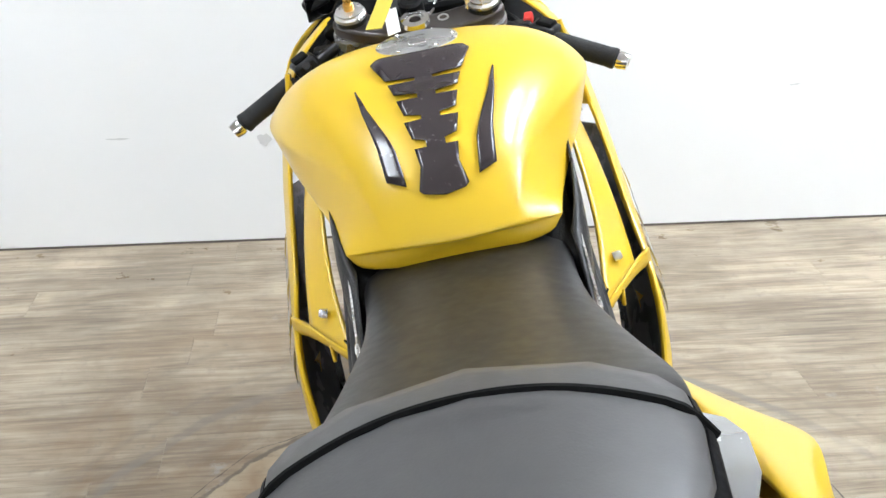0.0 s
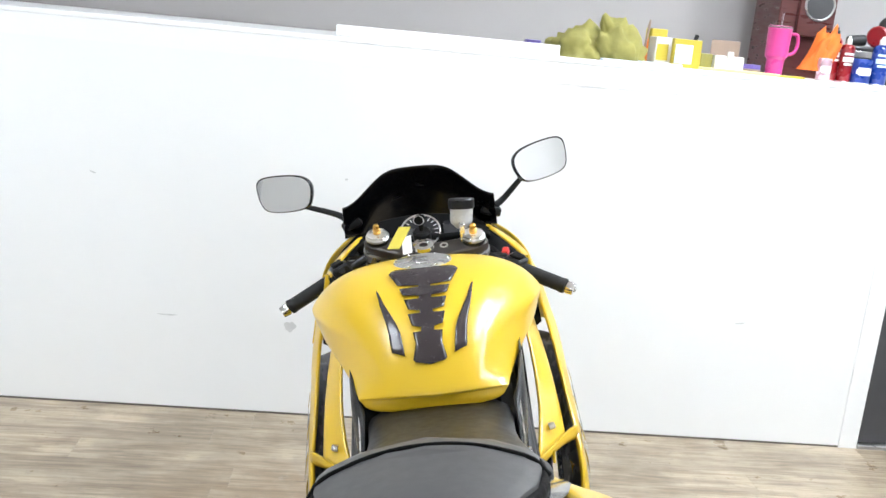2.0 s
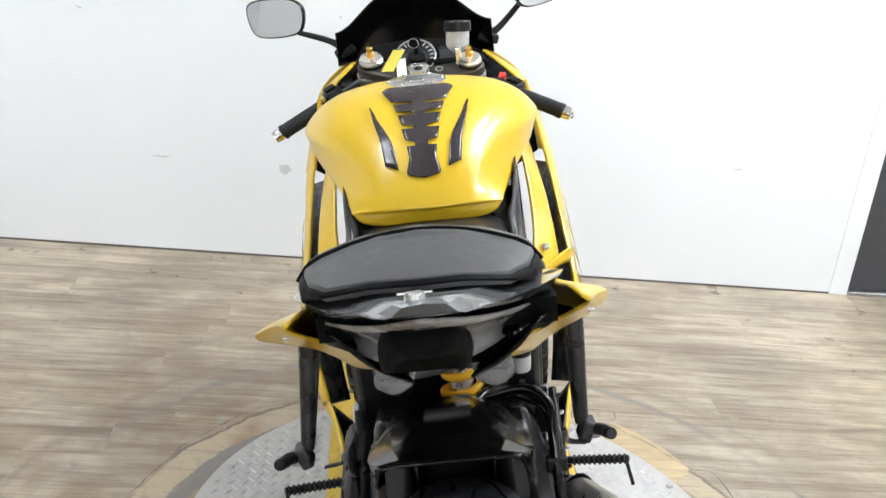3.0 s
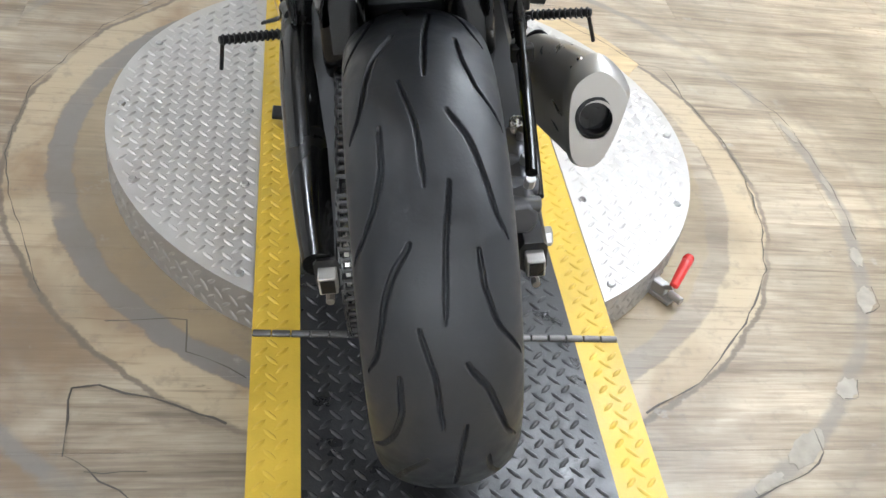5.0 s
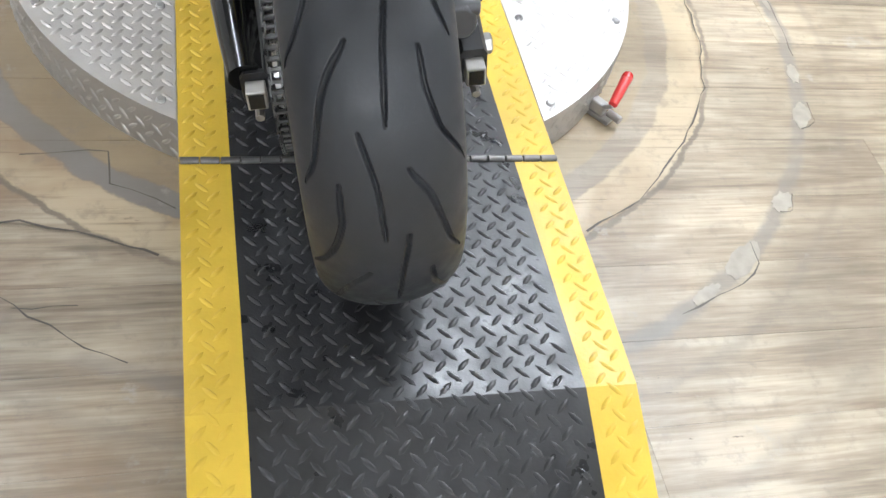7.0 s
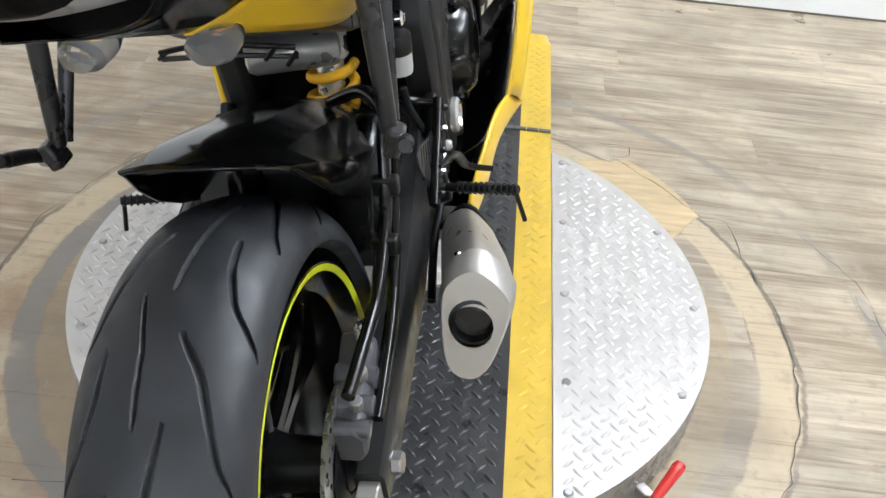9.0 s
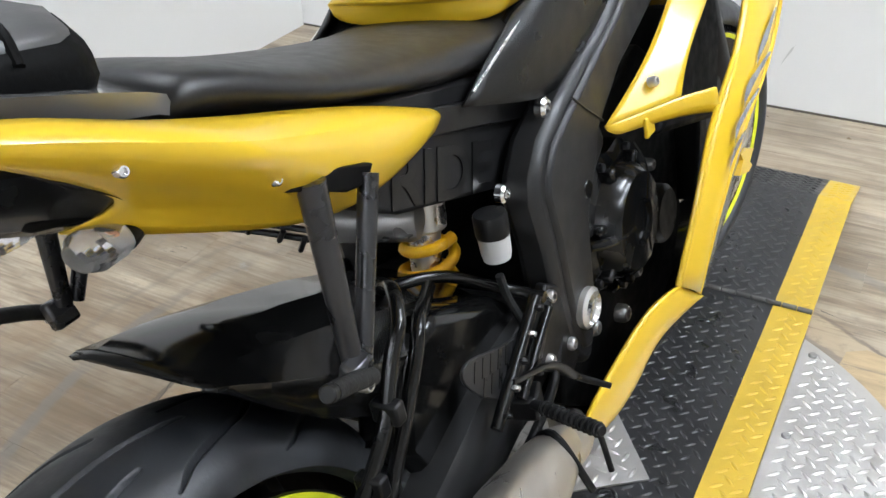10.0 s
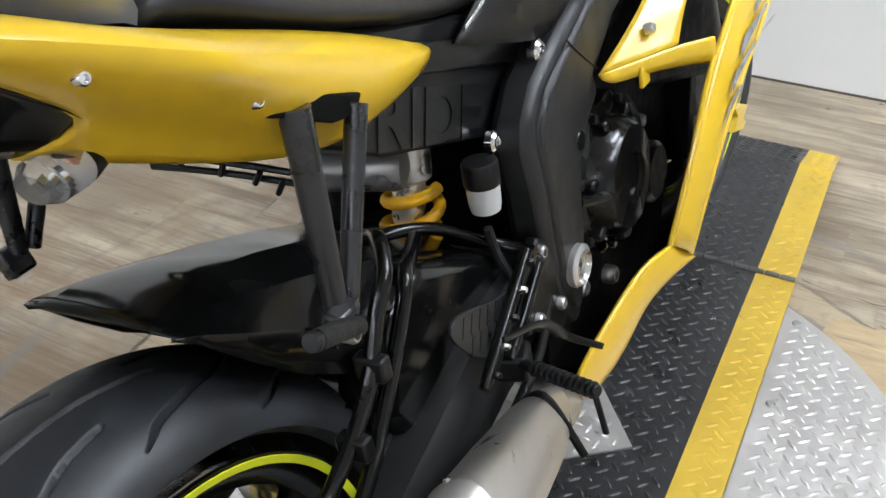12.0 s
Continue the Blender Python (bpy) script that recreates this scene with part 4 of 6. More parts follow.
caliper = part("rear_caliper", loft([[(0.118 + a, y, z + b) for a, b in ((-0.018, -0.022), (0.014, -0.024), (0.024, -0.010), (0.024, 0.012), (0.012, 0.026), (-0.018, 0.022))] for y, z in ((-0.030, 0.372), (0.01, 0.385), (0.05, 0.402), (0.085, 0.418))]), CASTGREY, bike, "grey cast rear brake caliper", bevel=0.005)
for dy, dz, r in ((-0.018, 0.002, 0.011), (0.010, 0.010, 0.013), (0.042, 0.022, 0.013)):
    part("caliper_rib", rod_bm((0.098, dy, 0.392 + dz), (0.146, dy, 0.386 + dz), r, 14), CASTGREY, caliper, smooth=True)
for dy, dz in ((-0.006, 0.012), (0.030, 0.022), (0.066, 0.036)):
    part("caliper_bolt", rod_bm((0.132, dy, 0.398 + dz), (0.134, dy - 0.004, 0.414 + dz), 0.0075, 8), BARESTEEL, caliper, smooth=True)
part("hose_union", lathe_bm([(0.006, 0), (0.011, 0.002), (0.011, 0.016), (0.008, 0.022), (0.004, 0.022)], along((0.128, 0.075, 0.436), (0.130, 0.085, 0.47)), 14), ALU, caliper, smooth=True)

# ---- rider pegs, levers, heel guards
for s in (-1, 1):
    hanger = plate("peg_bracket", [(0.56, 0.37), (0.63, 0.31), (0.66, 0.33), (0.645, 0.44), (0.60, 0.47), (0.55, 0.42)], s * 0.150, s * 0.166, SATIN, bike, "black rider peg bracket")
    part("peg", rod_bm((s * 0.175, 0.498, 0.372), (s * 0.290, 0.450, 0.395), 0.0066, 12), SATIN, hanger, "knurled black foot peg", smooth=True)
    for k in range(11):
        t = 0.25 + 0.07 * k
        part("peg_ring", torus_bm(0.0074, 0.0020, along((s * (0.175 + 0.115 * t), 0.498 - 0.048 * t, 0.372 + 0.023 * t), (s * 0.302, 0.445, 0.398)), 10, 6), SATIN, hanger, smooth=True)
    part("peg_feeler", rod_bm((s * 0.286, 0.451, 0.390), (s * 0.296, 0.447, 0.345), 0.0034, 8), SATIN, hanger, smooth=True)
    part("peg_knuckle", box_bm(-0.018, 0.018, -0.02, 0.02, -0.016, 0.016, pose(s * 0.168, 0.505, 0.366, 0, 0, 18 * s)), SATIN, hanger, bevel=0.005)
    guard = plate("heel_guard", smooth_outline([(0.365, 0.494), (0.385, 0.503), (0.452, 0.477), (0.490, 0.467), (0.478, 0.445), (0.444, 0.422), (0.421, 0.426), (0.383, 0.462)], 3), s * 0.168, s * 0.172, shader("grey_heel_guard", (0.016, 0.016, 0.017), 0.4, spread=0.1), bike, "slotted grey heel guard", bevel=0.001)
    bm = bmesh.new()
    for r in range(2):
        for k in range(6 - r):
            yy, zz = 0.390 + 0.0160 * k + 0.011 * r, 0.486 - 0.0052 * k - 0.028 * r
            extrude_poly([(yy - 0.008, zz - 0.010), (yy - 0.002, zz - 0.012), (yy + 0.007, zz + 0.009), (yy + 0.001, zz + 0.011)], lambda u, v, d: (d, u, v), s * 0.1672, s * 0.1728, bm)
    part("guard_slot", bm, HOLESHADE, guard)["kind"] = "stuff"
    part("pedal", tube_bm(flip([(0.180, 0.462, 0.425), (0.195, 0.53, 0.405), (0.205, 0.57, 0.362), (0.24, 0.585, 0.345)], s), (0.009, 0.005), 8, 5, flat=0.45), SATIN, hanger, smooth=True)
    if s > 0:
        part("linkage_rod", rod_bm((s * 0.178, 0.550, 0.486), (s * 0.178, 0.420, 0.392), 0.0075, 10), GLOSS, hanger, smooth=True)
    if s > 0:
        part("push_rod", rod_bm((s * 0.172, 0.585, 0.448), (s * 0.172, 0.490, 0.380), 0.007, 10), GLOSS, hanger, smooth=True)
    # Small studs added along the rod, the pale ones standing for its glints.
    for q in range(5 if s > 0 else 0):
        part("clip", rod_bm((s * 0.186, 0.540 - 0.026 * q, 0.479 - 0.0188 * q), (s * 0.1875, 0.536 - 0.026 * q, 0.476 - 0.0188 * q), 0.006, 8), ALU if q % 2 else SATIN, hanger, smooth=True)
    part("master_cylinder", rod_bm((s * 0.162, 0.545, 0.40), (s * 0.162, 0.592, 0.452), 0.012, 14), SATIN, hanger, smooth=True)
    for yy, zz in ((0.60, 0.452), (0.635, 0.36), (0.575, 0.375)):
        bolt_at((s * 0.166, yy, zz), (s, 0, 0), 0.009, BARESTEEL, hanger)

# ---- muffler
cx = [(0.92 * u, 0.90 * v) for u, v in ((-0.030, 0.060), (0.012, 0.082), (0.052, 0.045), (0.052, 0.012), (0.020, -0.062), (-0.008, -0.080), (-0.036, -0.060), (-0.040, 0.010))]
outline = smooth_outline(cx, 4)
rings = []
for y, x0, z0, f in ((0.196, 0.246, 0.386, 1.0), (0.22, 0.243, 0.378, 1.02), (0.30, 0.228, 0.352, 0.98), (0.40, 0.208, 0.318, 0.88), (0.46, 0.196, 0.298, 0.72), (0.50, 0.188, 0.286, 0.50)):
    rings.append([(x0 + u * f, y + v * 0.28, z0 + v * f) for u, v in outline])
muffler = part("muffler", loft(rings), TITAN, bike, "brushed titanium muffler with a silver end cap", smooth=True)
rings = []
for y, f in ((0.205, 1.03), (0.185, 1.03), (0.172, 0.92), (0.172, 0.42)):
    rings.append([(0.246 + u * f * 1.0 if f > 0.5 else 0.247 + 0.026 * math.cos(math.atan2(v, u)), y + (v * f * 0.28 if f > 0.5 else 0.026 * math.sin(math.atan2(v, u)) * 0.28), 0.386 + v * f if f > 0.5 else 0.386 + 0.026 * math.sin(math.atan2(v, u))) for u, v in outline])
part("end_cap", loft(rings, caps=False), ENDCAP, muffler, "pale silver end cap", smooth=True)
om = along((0.247, 0.195, 0.386), (0.262, 0.05, 0.425))
part("outlet", lathe_bm([(0.023, -0.06), (0.023, 0.020), (0.025, 0.024), (0.029, 0.023), (0.030, 0.016), (0.030, -0.06)], om, 36, closed=True), SATIN, muffler, "black exhaust outlet", smooth=True)
# Black disc that closes the outlet and gives its inner darkness.
part("outlet_core", lathe_bm([(0.0005, 0.009), (0.0235, 0.009), (0.0235, 0.004), (0.0005, 0.004)], om, 24), HOLESHADE, muffler)
for yy, xx, zz in ((0.225, 0.232, 0.455), (0.23, 0.290, 0.375)):
    part("rivet", lathe_bm([(0.0045, -0.004), (0.0045, 0.001), (0.002, 0.003), (0.0005, 0.003)], along((xx, yy, zz), (xx + 0.3 * (xx - 0.246), yy, zz + 0.3 * (zz - 0.386))), 10), CHROME, muffler, smooth=True)
part("link_pipe", tube_bm([(0.187, 0.50, 0.284), (0.165, 0.58, 0.25), (0.10, 0.68, 0.18), (0.03, 0.78, 0.14)], 0.027, 16, 6), TITAN, muffler, smooth=True)
part("muffler_strap", tube_bm([(0.170, 0.455, 0.33), (0.215, 0.445, 0.372), (0.255, 0.445, 0.30)], 0.005, 8), SATIN, muffler, smooth=True)

# ---- side stand
stand = part("side_stand", tube_bm([(-0.13, 0.66, 0.24), (-0.19, 0.70, 0.13), (-0.245, 0.74, 0.052)], (0.014, 0.010), 10, 4), SATIN, bike, "black side stand", smooth=True)
part("stand_foot", box_bm(-0.03, 0.03, -0.02, 0.02, -0.005, 0.005, pose(-0.252, 0.745, 0.052, 0, LEAN, 0)), SATIN, stand, bevel=0.003)

# ---- tank
def tank_ring(y, zt, cx, cz, bx, bz):
    """One section: crown height, shoulder crease, lower edge."""
    h = zt - cz
    half = [(0, zt), (0.34 * cx, zt - 0.03 * h), (0.64 * cx, zt - 0.18 * h), (0.86 * cx, zt - 0.50 * h), (0.97 * cx, cz + 0.14 * h), (cx, cz)]
    half += [(cx + (bx - cx) * f, cz + (bz - cz) * f) for f in (0.12, 0.5, 0.90, 1.0)] + [(bx * 0.93, bz - 0.008), (bx * 0.85, bz - 0.03)]
    return [(x + TX, y - bow(x, y), z) for x, z in half] + [(TX - x, y - bow(x, y), z) for x, z in half[:0:-1]]


def bow(x, y):
    """The rear of the tank bows out over the seat in its middle."""
    return 0.034 * max(0.0, 1 - (x / 0.13) ** 2) * max(0.0, min(1.0, 1 - (y - 0.534) / 0.22))


TX = -0.003
TANK = ((0.534, 0.812, 0.072, 0.811, 0.126, 0.806), (0.538, 0.818, 0.074, 0.816, 0.128, 0.807), (0.552, 0.846, 0.080, 0.840, 0.130, 0.808), (0.580, 0.886, 0.094, 0.868, 0.136, 0.811), (0.62, 0.920, 0.120, 0.882, 0.148, 0.819), (0.68, 0.950, 0.160, 0.890, 0.168, 0.832), (0.76, 0.972, 0.202, 0.891, 0.195, 0.842), (0.84, 0.979, 0.227, 0.889, 0.212, 0.846), (0.905, 0.972, 0.229, 0.887, 0.215, 0.846), (0.955, 0.955, 0.205, 0.884, 0.192, 0.842), (0.985, 0.928, 0.15, 0.88, 0.14, 0.84))
tank = part("tank", loft([tank_ring(*r) for r in TANK]), YELLOW, bike, "glossy yellow fuel tank with black pads", sub=2)


def on_tank(u, y):
    """A place on the upper skin of the tank: u is metres off the middle, y along it."""
    for a, b in zip(TANK, TANK[1:]):
        if a[0] <= y <= b[0]:
            t = (y - a[0]) / (b[0] - a[0])
            ring = tank_ring(y, *(p + (q - p) * t for p, q in zip(a[1:], b[1:])))[:7]
            for p, q in zip(ring, ring[1:]):
                if p[0] - TX <= abs(u) <= q[0] - TX:
                    k = (abs(u) - p[0] + TX) / max(1e-6, q[0] - p[0])
                    return Vector((u + TX, y - bow(u, y), p[2] + (q[2] - p[2]) * k))
    return Vector((u, y, 0.9))


def tank_sticker(name, outline, lift, parent, label, cells=5):
    """A thin pad laid on the tank: outline in (u, y), four-sided patches."""
    bm = bmesh.new()
    for quad in outline:
        grid = []
        for i in range(cells + 1):
            row = []
            for j in range(cells + 1):
                s, t = i / cells, j / cells
                p = [(0.82 if k == 0 else 1.0) * ((1 - s) * ((1 - t) * quad[0][k] + t * quad[3][k]) + s * ((1 - t) * quad[1][k] + t * quad[2][k])) for k in (0, 1)]
                q = on_tank(*p)
                e = 0.004
                n = (on_tank(p[0], p[1] + e) - on_tank(p[0], p[1] - e)).cross(on_tank(p[0] + e, p[1]) - on_tank(p[0] - e, p[1])).normalized()
                n = n if n.z > 0 else -n
                row.append(bm.verts.new(q + n * lift))
            grid.append(row)
        for i in range(cells):
            for j in range(cells):
                bm.faces.new((grid[i][j], grid[i + 1][j], grid[i + 1][j + 1], grid[i][j + 1]))
    bmesh.ops.remove_doubles(bm, verts=bm.verts, dist=0.0004)
    ob = part(name, bm, PADBLACK, parent, label, smooth=True, angle=60)
    md = ob.modifiers.new("thick", "SOLIDIFY")
    md.thickness, md.offset = 0.002, 0
    return ob


# spine of stacked black pads, wide at the top, and two side blades
spine = [(0.562, 0.024), (0.564, 0.028), (0.582, 0.022), (0.600, 0.025)]
for k, w in enumerate((0.026, 0.031, 0.039, 0.048)):
    y0 = 0.602 + 0.0335 * k
    spine += [(y0, 0.011), (y0 + 0.007, 0.011), (y0 + 0.009, w), (y0 + 0.0305, w + 0.006)]
spine[-1:] = [(0.752, 0.064), (0.768, 0.058), (0.774, 0.050)]
bm = bmesh.new()
prev = None
for y, w in spine:
    cells = []
    for k in range(11):
        u = w * (k / 5 - 1)
        yy = y + 0.006 * abs(u) / 0.05
        q = on_tank(u, yy)
        e = 0.004
        n = (on_tank(u, yy + e) - on_tank(u, yy - e)).cross(on_tank(u + e, yy) - on_tank(u - e, yy)).normalized()
        cells.append(bm.verts.new(q + (n if n.z > 0 else -n) * 0.0022))
    if prev:
        for k in range(10):
            bm.faces.new((prev[k], prev[k + 1], cells[k + 1], cells[k]))
    prev = cells
tank_pad = part("tank_pad", bm, PADBLACK, tank, "black spine-shaped tank pad", smooth=True, angle=60)
md = tank_pad.modifiers.new("thick", "SOLIDIFY")
md.thickness, md.offset = 0.002, 0
for s in (-1, 1):
    tank_sticker("tank_pad_blade", [[(s * 0.050, 0.572), (s * 0.076, 0.578), (s * 0.082, 0.612), (s * 0.057, 0.606)], [(s * 0.057, 0.606), (s * 0.082, 0.612), (s * 0.098, 0.668), (s * 0.090, 0.672)], [(s * 0.090, 0.672), (s * 0.098, 0.668), (s * 0.106, 0.712), (s * 0.104, 0.714)]], 0.0022, tank, "black blade-shaped side pad")
cap_m = pose(TX, 0.838, 0.9735, 2, 0, 0)
cap = part("fuel_cap", lathe_bm([(0.001, 0.004), (0.044, 0.004), (0.050, 0.0025), (0.056, 0.002), (0.058, -0.006)], cap_m, 40), ALU, tank, "silver fuel filler cap", smooth=True)
for k in range(6):
    a = math.pi * k / 3
    part("cap_screw", rod_bm(cap_m @ Vector((0.050 * math.cos(a), 0.050 * math.sin(a), 0.001)), cap_m @ Vector((0.050 * math.cos(a), 0.050 * math.sin(a), 0.005)), 0.0035, 8), CHROME, cap)
part("cap_flap", box_bm(-0.012, 0.012, -0.03, 0.012, 0.003, 0.0075, cap_m), ALU, cap, bevel=0.002)

# ---- seats
def seat_ring(y, w, zt, crown, zb, taper=1.0):
    half = [(0, zt), (0.5 * w, zt - 0.15 * crown), (0.85 * w, zt - 0.5 * crown), (w, zt - crown), (w * taper, zb)]
    return [(x, y, z) for x, z in half] + [(-x, y, z) for x, z in half[:0:-1]]


part("rider_seat", loft([seat_ring(*r) for r in ((0.140, 0.122, 0.884, 0.010, 0.862), (0.142, 0.128, 0.893, 0.010, 0.858), (0.152, 0.138, 0.905, 0.010, 0.854), (0.168, 0.142, 0.909, 0.012, 0.850), (0.205, 0.145, 0.902, 0.016, 0.842), (0.25, 0.146, 0.886, 0.020, 0.826), (0.32, 0.143, 0.862, 0.026, 0.806), (0.42, 0.134, 0.836, 0.030, 0.778), (0.50, 0.126, 0.818, 0.030, 0.752), (0.57, 0.126, 0.804, 0.026, 0.738), (0.63, 0.131, 0.793, 0.018, 0.732), (0.69, 0.134, 0.784, 0.010, 0.730), (0.74, 0.134, 0.778, 0.008, 0.730), (0.745, 0.126, 0.774, 0.008, 0.730))]), VINYL, bike, "black vinyl rider seat", sub=2)
PILLION = [(-0.045, -0.088), (-0.098, -0.066), (-0.124, -0.010), (-0.136, 0.050), (-0.138, 0.095), (-0.126, 0.116), (-0.085, 0.134), (0.0, 0.142), (0.085, 0.134), (0.126, 0.116), (0.138, 0.095), (0.136, 0.050), (0.124, -0.010), (0.098, -0.066), (0.045, -0.088), (0.0, -0.100)]


def pad_base(x, y):
    return 0.990 - 0.10 * y - 0.030 * (x / 0.138) ** 2


def pad_z(x, y):
    """The pad's top, rolling down in front of the seam."""
    return pad_base(x, y) - 1.2 * max(0.0, y - 0.06) ** 2


rings = []
for f, dz in ((0.94, -0.012), (0.94, -0.001), (0.925, 0.002), (0.80, 0.004), (0.40, 0.005)):
    ring = [(x * f, 0.02 + (y - 0.02) * f) for x, y in PILLION]
    rings.append([(x - 0.015, y, pad_z(x, y) + dz) for x, y in ring])
part("pillion_seat", loft(rings), PADSHEEN, bike, "grey-black vinyl pillion pad with an angular outline", smooth=True, angle=40)
# black border round the pad
part("pad_border", loft([[(x * f - 0.015, 0.02 + (y - 0.02) * f, pad_z(x, y) + dz * (0.15 + 0.85 * max(0.0, min(1.0, (y + 0.06) / 0.14)))) for x, y in PILLION] for f, dz in ((0.97, -0.038), (1.0, -0.030), (1.0, -0.016), (0.985, -0.006), (0.955, 0.0), (0.935, -0.001), (0.90, -0.006))]), MATT, bike, "black vinyl border of the pillion pad", smooth=True, angle=40)
# glossy black box under the pad
part("pad_skirt", loft([[(x * f - 0.015, 0.045 + (y - 0.02) * 0.42 * f, z) for x, y in PILLION] for f, z in ((0.90, 0.876), (0.94, 0.884), (0.94, 0.912), (0.88, 0.922))]), GLOSS, bike, "glossy black box under the pillion pad", smooth=True, angle=40)
# dark seam across the pad behind its front bolster
seam = [(x, 0.085 - 0.030 * (abs(x) / 0.136) ** 2.5) for x in (-0.136, -0.12, -0.09, -0.06, -0.03, 0, 0.03, 0.06, 0.09, 0.12, 0.136)]
part("pad_seam", tube_bm([(x - 0.015, y, pad_z(x, y) + 0.0025 - 0.012 * (abs(x) > 0.13)) for x, y in seam], 0.004, 8, 3), MATT, bike, smooth=True)

# ---- tail
part("seat_base", loft([[(-w, y, z - 0.03), (w, y, z - 0.03), (w, y, z), (-w, y, z)] for y, w, z in ((0.20, 0.135, 0.850), (0.10, 0.135, 0.895), (0.0, 0.130, 0.925))]), MATT, bike, "black seat base")
TAIL = ((0.145, 0.142, 0.906, 0.872), (0.120, 0.154, 0.917, 0.884), (0.085, 0.157, 0.930, 0.894), (0.03, 0.146, 0.948, 0.915), (-0.05, 0.112, 0.972, 0.944), (-0.10, 0.086, 0.988, 0.963), (-0.15, 0.056, 1.005, 0.984), (-0.172, 0.036, 1.010, 0.993))
tail = part("tail_cover", loft([[(-0.008, y, zt), (0.55 * w - 0.008, y, zt - 0.002), (0.80 * w - 0.008, y, zt - 0.010), (w - 0.008, y, zt - 0.012), (w * 0.93 - 0.008, y + 0.012, zb), (-0.008, y + 0.02, zb - 0.006), (-w * 0.93 - 0.008, y + 0.012, zb), (-w - 0.008, y, zt - 0.012), (-0.80 * w - 0.008, y, zt - 0.010), (-0.55 * w - 0.008, y, zt - 0.002)] for y, w, zt, zb in TAIL]), TAILSHEEN, bike, "glossy dark grey lacquered tail cover", smooth=True, angle=25)
BADGE = pose(-0.016, -0.140, 1.0062, -18, 0, 0)
badge = part("tail_badge", lathe_bm([(0.0005, 0.002), (0.008, 0.002), (0.0105, 0.0), (0.0105, -0.006)], BADGE, 24), ALU, tail, "round metal tail badge", smooth=True)
part("badge_bar", box_bm(-0.016, 0.016, -0.003, 0.003, 0.0, 0.0015, BADGE), ALU, tail)
# wide lamp glass under the cover's rear edge, and the dark lamp lobe in its middle
lens_rows = []
for f in (0.0, 0.35, 0.7, 1.0):
    row = []
    for u in (-1, -0.75, -0.5, -0.25, 0, 0.25, 0.5, 0.75, 1):
        top = Vector((0.145 * u - 0.010, -0.172 + 0.255 * abs(u) ** 1.5, 0.996 - 0.106 * abs(u) ** 1.2))
        low = Vector((0.112 * u - 0.012, -0.065 + 0.120 * abs(u) ** 1.6, 0.888 - 0.016 * abs(u)))
        p = top.lerp(low, f)
        row.append((p.x, p.y + 0.035 * math.sin(math.pi * f), p.z - 0.012 * math.sin(math.pi * f)))
    lens_rows.append(row)
tail_lamp = shell(lens_rows, 0.003, "tail_lamp", SMOKELENS, bike, "wide smoked tail lamp glass", sub=1)
part("lamp_lobe", loft([[(u * f - 0.014, y - v * 0.5, z + v * f) for u, v in smooth_outline([(-0.048, -0.026), (-0.044, 0.010), (-0.026, 0.032), (0.026, 0.032), (0.044, 0.010), (0.048, -0.026), (0.030, -0.034), (-0.030, -0.034)], 4)] for y, z, f in ((-0.02, 0.918, 0.9), (-0.075, 0.926, 1.0), (-0.104, 0.930, 0.94), (-0.118, 0.931, 0.75), (-0.124, 0.931, 0.35))]), MATT, tail_lamp, "dark lamp lobe", smooth=True, angle=60)
